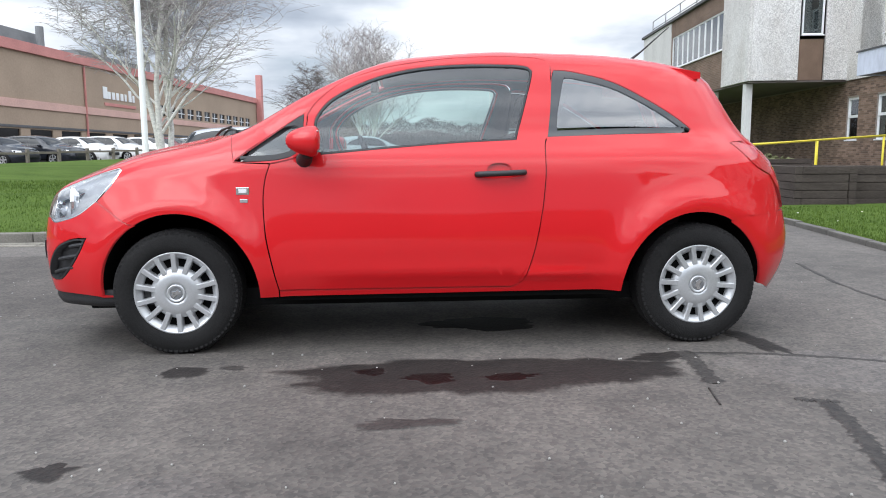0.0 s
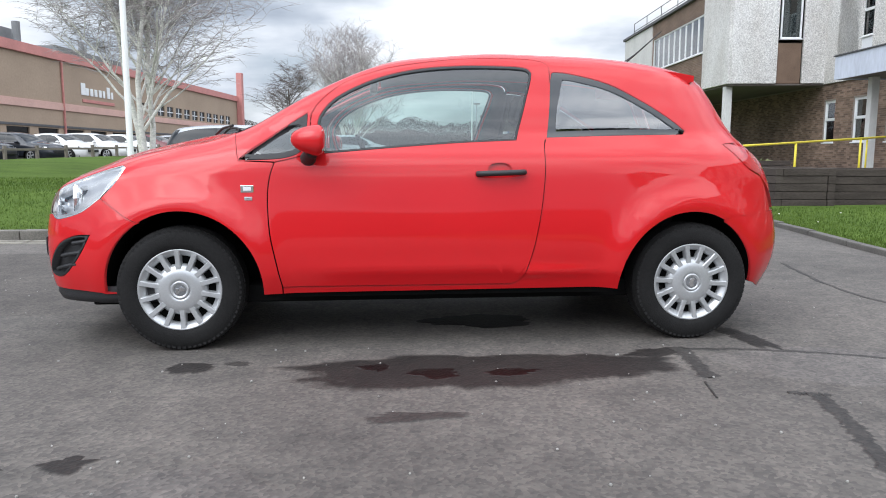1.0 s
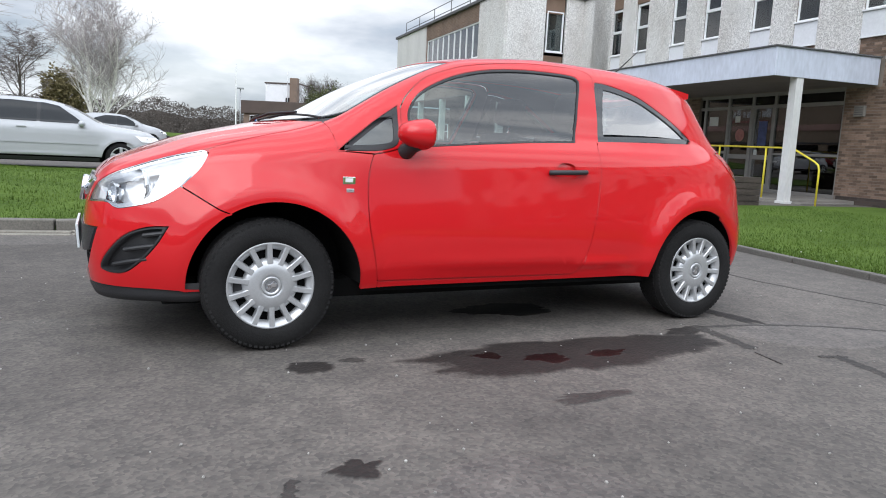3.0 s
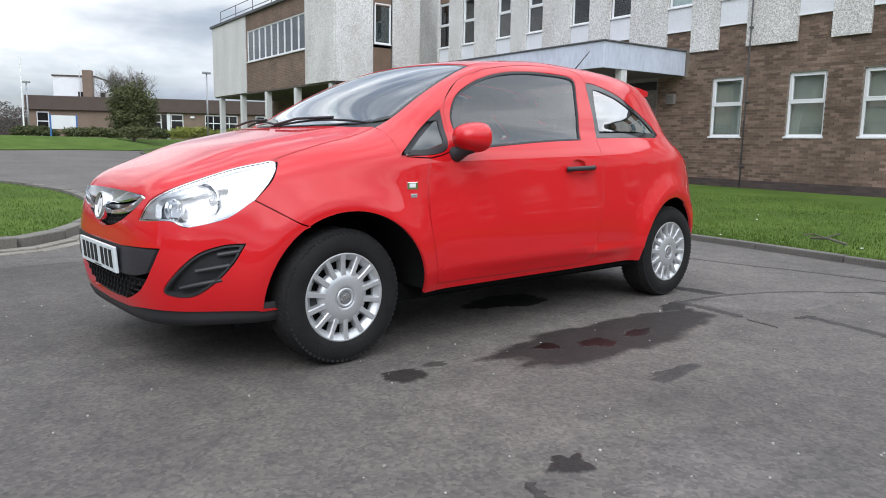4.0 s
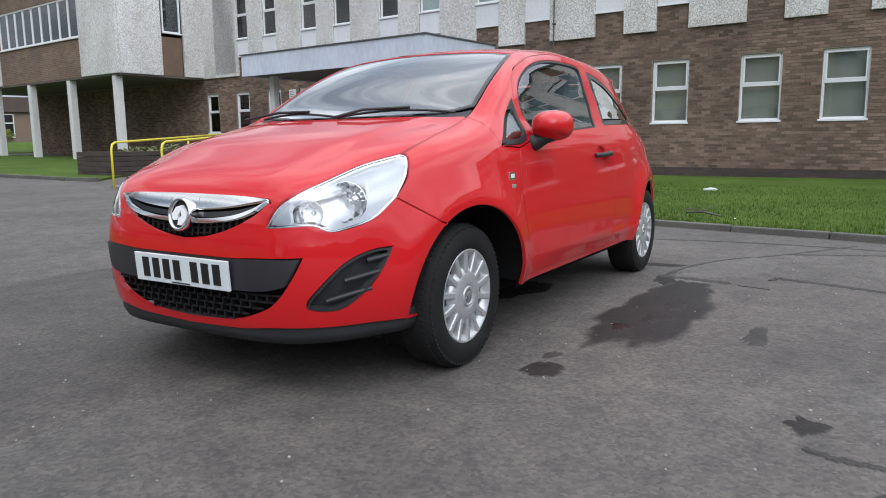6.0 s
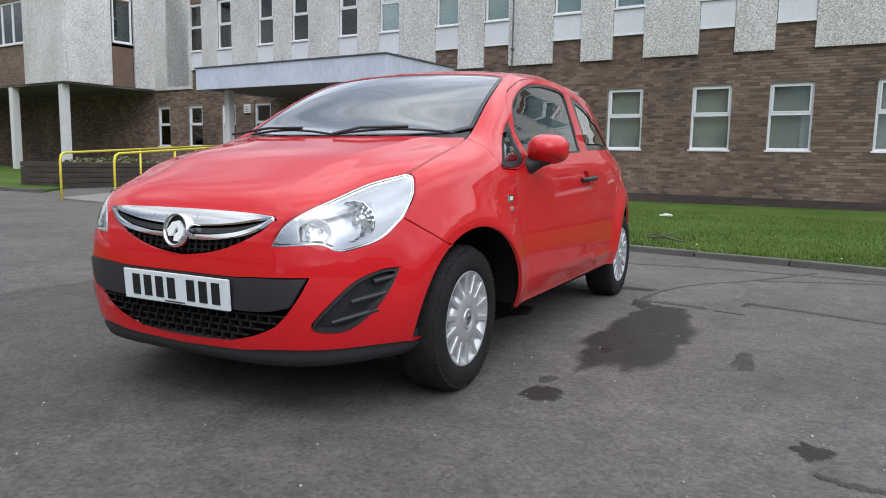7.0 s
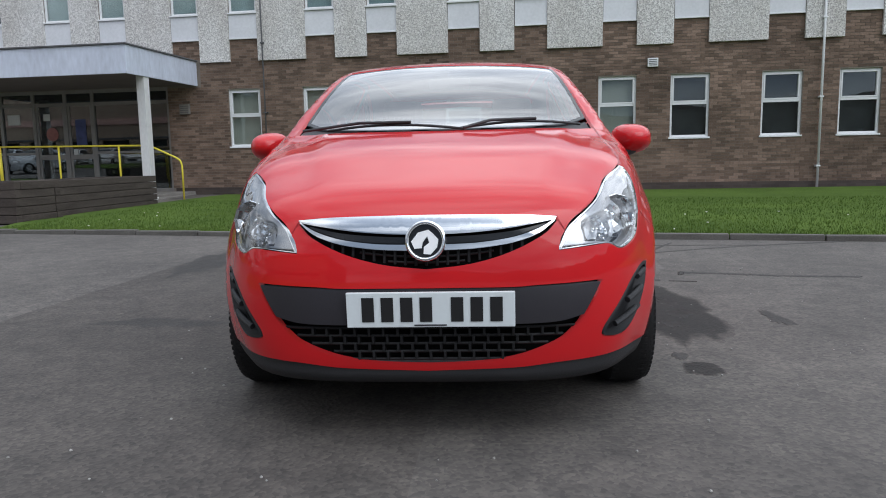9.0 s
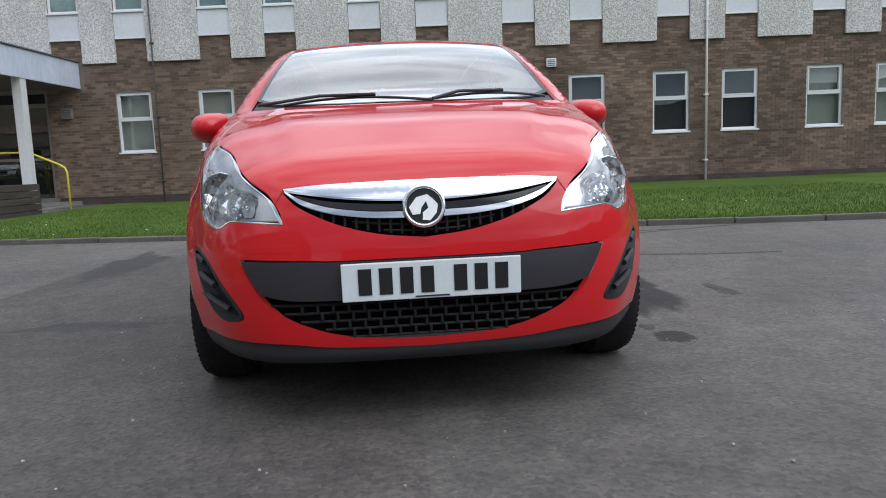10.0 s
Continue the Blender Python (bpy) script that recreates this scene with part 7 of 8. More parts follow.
# ---- trees ----
BARK_WHITE = material("birch_bark", (0.68, 0.66, 0.62), 0.8, vary=0.3, scale=3, fine=14, stretch=(1, 1, 3), bump=0.4, bump_scale=20)
BARK_DARK = material("dark_bark", (0.10, 0.085, 0.075), 0.9, vary=0.3, scale=5, fine=30)
TWIG_GREY = material("birch_twig", (0.40, 0.355, 0.35), 0.9, vary=0.4, scale=2, second=(0.52, 0.48, 0.47))
TWIG_BROWN = material("brown_twig", (0.13, 0.105, 0.095), 0.9, vary=0.3, scale=2)


def bare_tree(place, height, spread, seed, bark, twig, label, stems=1, twig_size=0.006, droop=0.25, first=0.22, fine=5, lean=0.22, reach=1.0, bushy=(6, 5, 4), upward=0.0):
    """A leafless tree: tapered trunk, limbs that fork, and a crown of fine twigs."""
    rg = random.Random(seed)
    th = thing("tree", label, "tree", m=pose(*place))
    trunk, limbs, crown = bmesh.new(), bmesh.new(), bmesh.new()

    def wander(start, way, length, n, bend):
        pts, p, d = [Vector(start)], Vector(start), Vector(way).normalized()
        for _ in range(n):
            d = (d + Vector((rg.uniform(-bend, bend), rg.uniform(-bend, bend), rg.uniform(-bend, bend) * 0.6))).normalized()
            p = p + d * (length / n)
            pts.append(p.copy())
        return pts, d

    def grow(start, way, length, radius, level):
        n = 5 if level < 2 else 3 if level < 4 else 2
        pts, d = wander(start, way, length, n, 0.16 + 0.05 * level)
        sides = 10 if level == 0 else 6 if level == 1 else 4 if level == 2 else 3
        radii = [radius * (1 - 0.62 * i / n) for i in range(n + 1)]
        add_tube(trunk if level == 0 else limbs if level < 3 else crown, pts, radius, sides, radii, cap=False)
        if level >= fine:
            return
        kids = (11, 7, *bushy)[level]
        for k in range(kids):
            t = first + (1 - first) * (k + rg.random()) / kids if level == 0 else 0.25 + 0.75 * (k + rg.random()) / kids
            i = min(int(t * n), n - 1)
            q = pts[i].lerp(pts[i + 1], t * n - i)
            a = rg.uniform(0, math.tau)
            side = Vector((math.cos(a), math.sin(a), 0))
            lift = (0.62, 0.40, 0.2, -droop * 0.5, -droop)[level] + upward
            out = (d * (0.62 if level < 2 else 0.55) + side * spread + Vector((0, 0, lift))).normalized()
            grow(q, out, length * rg.uniform(0.44, 0.68) * ((1.1 - 0.45 * t) * reach if level == 0 else 1), max(radii[i] * rg.uniform(0.42, 0.6), twig_size * (1 if level < 3 else 0.75)), level + 1)
    for s in range(stems):
        a = s * math.tau / max(stems, 1) + rg.random()
        grow((0.12 * math.cos(a) * (stems > 1), 0.12 * math.sin(a) * (stems > 1), -0.1), (lean * math.cos(a) * (stems > 1), lean * math.sin(a) * (stems > 1), 1), height * 0.72, height * (0.016 if stems == 1 else 0.0105), 0)
    part("trunk", trunk, bark, th, smooth=True)
    tagged(part("limb_work", limbs, bark, th), kind="stuff")
    tagged(part("crown", crown, twig, th), kind="stuff")
    return th


bare_tree((-8.1, 21.5, rise(-8.1, 21.5) + 0.2), 10.4, 0.95, 4, BARK_WHITE, TWIG_GREY, "bare birch tree with white bark on the lawn", 3, 0.0098, first=0.12, lean=0.20, reach=0.95, bushy=(5, 4, 3), upward=0.14)
bare_tree((-2.05, 48, rise(-2.05, 48)), 9.4, 0.75, 21, BARK_WHITE, TWIG_GREY, "bare birch tree with pale twigs behind the drive", 4, 0.013, first=0.10, lean=0.25, fine=4, reach=0.85, bushy=(5, 4, 4), upward=0.16)
bare_tree((14.3, 52.5, rise(14.3, 52.5) + 0.5), 4.9, 0.6, 8, BARK_DARK, TWIG_BROWN, "thin leafless tree rising behind the evergreen", 2, 0.007, fine=4, first=0.4, upward=0.2)
bare_tree((-7.0, 55, rise(-7.0, 55)), 7.6, 1.05, 14, BARK_DARK, TWIG_BROWN, "dark leafless tree behind the parked cars", 1, 0.012, fine=4, first=0.3)

HEDGE_LEAF = material("hedge_leaf", (0.16, 0.20, 0.035), 0.8, vary=0.4, scale=1.2, fine=12, second=(0.36, 0.38, 0.08))
WOODS = material("far_woods", (0.105, 0.092, 0.080), 0.95, vary=0.35, scale=0.4, fine=3)
YEW = material("yew_leaf", (0.055, 0.075, 0.026), 0.8, vary=0.4, scale=2, fine=12, second=(0.13, 0.14, 0.05))
OLIVE = material("olive_leaf", (0.12, 0.105, 0.045), 0.85, vary=0.4, scale=2, fine=12, second=(0.22, 0.18, 0.08))


def leafy(name, place, size, n, leaf, mat, label, category, seed, kind="", trunk=True, rugged=1.0):
    """An evergreen mass: short trunk and a crown of many small leaf cards of uneven outline."""
    rg = random.Random(seed)
    th = thing(name, label, category, kind=kind, m=pose(*place))
    bm = bmesh.new()
    sx, sy, sz = size
    for _ in range(n):
        a, b = rg.uniform(0, math.tau), math.asin(rg.uniform(-0.6, 1))
        r = rg.uniform(0.55, 1.0)
        lump = 1 + rugged * (0.28 * noise.noise((math.cos(a) * 2 + seed, math.sin(a) * 2, b * 2)) + 0.15 * noise.noise((math.cos(a) * 6, math.sin(a) * 6 + seed, b * 6)))
        x, y, z = sx * r * lump * math.cos(b) * math.cos(a), sy * r * lump * math.cos(b) * math.sin(a), sz * (0.42 + 0.58 * r * lump * math.sin(b))
        m = pose(x, y, max(0.05, z), rg.uniform(-80, 80), rg.uniform(-80, 80), rg.uniform(0, 360))
        s = leaf * rg.uniform(0.6, 1.5)
        bm.faces.new([bm.verts.new(m @ Vector(c)) for c in ((0, -s, 0), (s * 0.45, 0, 0.15 * s), (0, s, 0), (-s * 0.45, 0, 0.15 * s))])
    tagged(part("crown", bm, mat, th), kind="stuff")
    if trunk:
        part("trunk", tube([(0, 0, -0.1), (0.05, 0.02, sz * 0.5)], 0.09, 8, [0.12, 0.06]), BARK_DARK, th)
    return th


leafy("evergreen_tree", (13.75, 50, rise(13.7, 50) + 0.5), (1.65, 1.5, 4.0), 13000, 0.085, YEW, "dense dark evergreen tree before the low building", "tree", 3, rugged=1.9)
leafy("evergreen_tree", (-4.6, 62, rise(-5, 62)), (1.7, 1.6, 5.2), 5200, 0.15, OLIVE, "dull olive evergreen behind the bare trees", "tree", 5, rugged=1.8)
for i, (x, y, sx, sz) in enumerate(((13.6, 47.5, 2.1, 0.85), (17.0, 47.0, 2.0, 0.95), (20.0, 46.8, 1.8, 0.95), (10.7, 49.0, 1.9, 0.75), (8.2, 53.5, 1.6, 0.8))):
    leafy("hedge", (x, y, rise(x, y) + 0.6), (sx, 0.8, sz), 4200, 0.075, HEDGE_LEAF if i in (1, 2) else YEW, "low clipped yellow green hedge along the grass" if i in (1, 2) else "low dark green hedge along the grass", "hedge", 30 + i, trunk=False)
bm = bmesh.new()
rg = random.Random(77)
for _ in range(36000):
    x = rg.uniform(-26, 60)
    y = 112 + rg.uniform(0, 14)
    h = (5.6 + 2.0 * noise.noise((x * 0.09, 0, 3)) + 1.4 * noise.noise((x * 0.4, 2, 3))) * rg.random() ** 0.5 + rise(x, y)
    m = pose(x, y, h, rg.uniform(-60, 60), rg.uniform(-60, 60), rg.uniform(0, 360))
    s = rg.uniform(0.09, 0.22)
    bm.faces.new([bm.verts.new(m @ Vector(c)) for c in ((0, -s, 0), (s * 0.5, 0, 0.1), (0, s, 0), (-s * 0.5, 0, 0.1))])
bank = []
for k in range(87):
    x = -26 + k
    h = 0.72 * (5.6 + 2.0 * noise.noise((x * 0.09, 0, 3)) + 1.4 * noise.noise((x * 0.4, 2, 3))) + rise(x, 120)
    bank.append([bm.verts.new((x, 121 + 2 * noise.noise((x * 0.3, 5, 0)), z)) for z in (-0.3, h * 0.6, h)])
for a, b in zip(bank, bank[1:]):
    for k in range(2):
        bm.faces.new((a[k], b[k], b[k + 1], a[k + 1]))
tagged(part("far_trees", bm, WOODS), "brown line of leafless woods far away", "trees", kind="stuff")

# ---- long factory on the far side ----
FACTORY_WALL = material("factory_wall", (0.36, 0.275, 0.205), 0.85, vary=0.13, scale=0.35, fine=6, bump=0.2, bump_scale=12)
PINK = material("faded_red_cladding", (0.52, 0.22, 0.20), 0.6, vary=0.15, scale=0.8, fine=10)
PALE_PINK = material("pale_pink_band", (0.58, 0.37, 0.32), 0.7, vary=0.12, scale=0.8, fine=8)
ROOF_GREY = material("roof_plant", (0.22, 0.225, 0.23), 0.7, vary=0.2, scale=1)
fa, fb = Vector((-29.6, 51.7)), Vector((-21.2, 112.6))
fdir = (fb - fa).normalized()
FACT = Matrix(((fdir.x, -fdir.y, 0, fa.x), (fdir.y, fdir.x, 0, fa.y), (0, 0, 1, 0), (0, 0, 0, 1)))
factory = thing("factory_building", "long brown brick factory with faded red roof edge", "building", m=FACT)
U0, U1 = -40.0, 61.4
up_win = [(26.5 + 2.6 * k, 28.4 + 2.6 * k, 5.5, 6.7) for k in range(12)]
low_win = [(-38 + 4.2 * k, -35 + 4.2 * k, 2.5, 3.2) for k in range(23)]
doors_f = [(13.0, 14.6, 0.4, 2.3), (22.0, 23.6, 0.4, 2.3), (-6, -3, 0.4, 2.4)]
bmw = pierced(U0, U1, -0.2, 9.2, up_win + low_win + doors_f)
bmesh.ops.transform(bmw, matrix=Matrix.Diagonal((1, -1, 1, 1)), verts=bmw.verts)
bmesh.ops.reverse_faces(bmw, faces=bmw.faces)
part("wall", bmw, FACTORY_WALL, factory)
part("wall", box((U1 - 0.3, 0.0, -0.2), (U1, 30, 9.2)), FACTORY_WALL, factory)
# plain box in the room shade colour, seen through openings
part("inside", box((U0, 0.9, 0), (U1 - 0.4, 29, 9.0)), ROOM_SHADE, factory)
part("roof_edge", box((U0, -0.25, 9.203), (U1 + 0.2, 0.3, 10.0), 0.02), PINK, factory)
part("band", box((U0, -0.12, 5.0 - 0.15), (26, -0.003, 5.5), 0.01), PALE_PINK, factory)
part("band", box((26.01, -0.10, 4.7), (U1, -0.003, 5.3), 0.01), PALE_PINK, factory)
part("low_band", box((U0, -0.08, 3.3), (U1, -0.003, 3.5), 0.01), LEAD, factory)
for a, b, c, e in up_win:
    w = part("window", box((a + 0.02, 0.12, c), (b - 0.02, 0.16, e)), GLOSS_BLACK, factory)
    part("frame", box((a + 0.9, 0.06, c), (a + 1.0, 0.11, e)), WHITE, w)
    part("frame", box((a, 0.05, c + 0.5), (b, 0.10, c + 0.6)), WHITE, w)
for a, b, c, e in low_win:
    part("window", box((a, 0.12, c), (b, 0.16, e)), GLOSS_BLACK, factory)
for a, b, c, e in doors_f:
    part("door", box((a, 0.10, c), (b, 0.16, e)), LEAD, factory)
# white lettering on the wall, as plain shapes
for k, (w, h) in enumerate(((1.0, 1.5), (0.7, 0.95), (0.7, 0.95), (0.65, 0.95), (0.7, 0.95), (0.5, 0.95), (0.75, 1.5), (0.5, 0.95))):
    u = 15.2 + k * 0.80
    part("sign_shape", box((u, -0.10, 6.5), (u + w * 0.75, -0.004, 6.5 + h * 0.75), 0.05), WHITE, factory)
part("sign_strip", box((15.4, -0.08, 5.85), (21.4, -0.004, 6.15), 0.02), PINK, factory)
for u, w, d, h in ((-2, 9, 6, 1.6), (10, 6, 8, 2.6), (22, 14, 10, 2.2), (40, 6, 6, 2.0)):
    part("roof_plant", box((u, 6, 9.9), (u + w, 6 + d, 9.9 + h), 0.05), ROOF_GREY, factory)
for u, h, r in ((3, 3.6, 0.12), (6.5, 4.2, 0.10), (14, 3.2, 0.35), (25, 3.0, 0.3), (35, 2.6, 0.25), (-4, 4.0, 0.08)):
    part("roof_pipe", tube([(u, 5, 9.8), (u, 5, 9.8 + h)], r, 12), ROOF_GREY, factory)
part("corner_pillar", box((U1 - 1.2, -0.9, 0), (U1 - 0.2, -0.05, 13.6), 0.03), PINK, factory)
part("down_pillar", box((12.0, -0.2, 0), (12.16, -0.05, 9.2), 0.02), PINK, factory)

# ---- low brown building past the drive ----
low = thing("low_building", "low flat roofed brown building with white windows", "building")
la, lb = Vector((12.2, 76.3)), Vector((48.0, 56.3))
ldir = (lb - la).normalized()
LOW = Matrix(((ldir.x, -ldir.y, 0, la.x), (ldir.y, ldir.x, 0, la.y), (0, 0, 1, 1.30), (0, 0, 0, 1)))
low.matrix_world = LOW
BEIGE = material("tan_brick", (0.20, 0.145, 0.11), 0.9, vary=0.15, scale=1.0, fine=10)
FASCIA_BROWN = material("brown_fascia", (0.085, 0.062, 0.052), 0.8, vary=0.15, scale=1)
part("wall", box((0, 0.0, -1.3), (41, 12, 2.8), 0.01), BEIGE, low)
part("roof_fascia", box((-0.25, -0.3, 2.803), (41.2, 12.2, 4.15), 0.02), FASCIA_BROWN, low)
part("wall", box((-0.20, 12.01, -1.3), (6, 70, 2.8), 0.01), BEIGE, low)
part("roof_fascia", box((-0.45, 12.22, 2.803), (6.2, 70, 4.15), 0.02), FASCIA_BROWN, low)


def low_window(u, w, z0, z1, leaves):
    """White window with its panes, an upper light over each."""
    win = part("window", box((u, -0.05, z0), (u + w, -0.003, z1), 0.01), WHITE, low)
    for k in range(leaves):
        a = u + 0.08 + k * (w - 0.08) / leaves
        b = u + (k + 1) * (w - 0.08) / leaves
        mid = z0 + (z1 - z0) * 0.62
        part("pane", box((a, -0.065, z0 + 0.10), (b, -0.052, mid - 0.05)), GLOSS_BLACK, win)
        part("pane", box((a, -0.065, mid + 0.05), (b, -0.052, z1 - 0.09)), GLOSS_BLACK, win)


for u, w, z0, z1, leaves in ((0.7, 1.1, 0.2, 2.6, 1), (11.2, 1.0, 0.5, 2.65, 1), (13.1, 1.2, 1.0, 2.65, 1), (16.4, 3.2, 0.5, 2.65, 4), (21.4, 0.95, 0.5, 2.65, 1), (25.2, 2.2, 0.5, 2.65, 2), (29.6, 2.2, 0.5, 2.65, 2), (33, 2.2, 0.5, 2.65, 2)):
    low_window(u, w, z0, z1, leaves)
part("door", box((12.25, -0.04, -0.6), (12.7, -0.003, 2.6), 0.01), GLOSS_BLACK, low)
part("pale_panel", box((12.72, -0.04, -0.6), (13.05, -0.003, 2.7), 0.01), WHITE, low)
part("wall_lamp", box((15.0, -0.16, 2.3), (15.4, -0.003, 2.5), 0.02), WHITE, low)
for v in range(14, 66, 4):
    win = part("window", box((-0.25, v, 0.3), (-0.205, v + 2.4, 2.65), 0.01), WHITE, low)
    part("pane", box((-0.265, v + 0.3, 0.6), (-0.252, v + 2.1, 2.4)), GLOSS_BLACK, win)
part("roof_room", box((0.5, 6, 4.153), (4.6, 12, 6.55), 0.02), WHITE, low)
part("roof_room_edge", box((0.4, 5.9, 6.553), (4.7, 12.1, 6.70), 0.01), FASCIA_BROWN, low)
part("roof_room_wing", box((4.61, 6.4, 4.153), (6.9, 12, 5.2), 0.02), WHITE, low)
part("wing_window", box((5.0, 6.35, 4.35), (5.5, 6.397, 5.0), 0.005), GLOSS_BLACK, low)
part("wing_window", box((2.9, 5.95, 4.35), (3.5, 5.997, 5.0), 0.005), GLOSS_BLACK, low)
part("chimney", box((3.6, 5.1, 4.153), (4.5, 5.9, 7.2), 0.02), BEIGE, low)
part("aerial", tube([(3.2, 5.7, 4.15), (3.2, 5.7, 7.9)], 0.05, 6), WHITE, low)
STEEL = material("galvanised_steel", (0.34, 0.35, 0.36), 0.5, metal=0.6, vary=0.12)
for x, y, h in ((17.4, 45.6, 5.2), (9.05, 60, 4.8)):
    lp = thing("street_lamp", "slim grey steel street lamp by the drive", "street lamp", "street lamps", m=pose(x, y, rise(x, y)))
    part("pole", tube([(0, 0, -0.1), (0, 0, h)], 0.06, 10, [0.075, 0.045]), STEEL, lp, smooth=True)
    part("lamp_head", box((-0.28, -0.1, h - 0.03), (0.28, 0.1, h + 0.12), 0.03), STEEL, lp)
mast = thing("flag_pole", "thin white pole standing before the low building", "pole", m=pose(8.35, 58, rise(8.35, 58)))
bm = bmesh.new()
add_tube(bm, [(0, 0, -0.1), (0, 0, 6.6)], 0.05, 12, [0.06, 0.04], cap=False)
part("shaft", bm, POLE_WHITE, mast, smooth=True)
BLUE = material("sign_blue", (0.05, 0.16, 0.42), 0.5, vary=0.1)
sg_ = thing("board_sign", "white site sign board on two blue posts", "sign", m=pose(9.25, 50.0, rise(9.25, 50) + 0.62, 0, 0, -16))
part("board", box((-0.75, -0.03, 0.55), (0.75, 0.03, 1.45), 0.01), WHITE, sg_)
for x in (-0.78, 0.78):
    part("post", box((x - 0.05, -0.05, -0.1), (x + 0.05, 0.05, 1.5), 0.01), BLUE, sg_)

# ---- knee rail along the car park ----
RAIL_WOOD = material("weathered_rail", (0.19, 0.165, 0.14), 0.9, vary=0.25, scale=4, fine=40)
fence = thing("knee_rail_fence", "low weathered wooden knee rail fence by the car park", "fence")
for k in range(10):
    x, y = -17.9 + 0.60 * k, 23.4 + 1.644 * k
    z = rise(x, y) + 0.25
    fm = pose(x, y, z, 0, 0, 70)
    part("post", box((-0.06, -0.06, -0.3), (0.06, 0.06, 0.62), 0.01, fm), RAIL_WOOD, fence)
    part("rail", box((0.065, -0.03, 0.42), (1.685, 0.03, 0.52), 0.01, fm), RAIL_WOOD, fence)

# ---- parked cars ----
ESTATE = Skin(
    top=[(-2.35, 0.60), (-2.15, 0.80), (-1.9, 0.90), (-1.5, 0.97), (-1.2, 1.01), (-1.0, 1.07), (-0.7, 1.24), (-0.4, 1.38), (-0.1, 1.455), (0.3, 1.495), (1.0, 1.50), (1.6, 1.475), (2.1, 1.42), (2.5, 1.36)],
    crown=[(-2.3, 0.08), (-1.5, 0.08), (-0.8, 0.12), (0.0, 0.12), (2.4, 0.15)],
    wide=[(0.1, 0.78), (0.25, 0.85), (0.5, 0.895), (0.75, 0.895), (0.9, 0.87), (0.98, 0.82), (1.1, 0.765), (1.3, 0.68), (1.45, 0.61), (1.6, 0.55)],
    nose=[(0.1, -2.25), (0.3, -2.38), (0.5, -2.42), (0.7, -2.38), (0.9, -2.3), (1.5, -2.1)],
    tail=[(0.1, 2.25), (0.3, 2.38), (0.5, 2.41), (0.7, 2.38), (0.95, 2.33), (1.2, 2.22), (1.45, 2.08), (1.6, 2.0)],
    shape=(2.2, 4.5, 5.0, 0.9, -1.2), axles=(-1.42, 1.38))
SILVER_PAINT = paint_material("silver_paint", (0.42, 0.43, 0.45))
DARK_GLASS = material("tinted_glass", (0.016, 0.018, 0.020), 0.06, vary=0.2, spec=0.35)


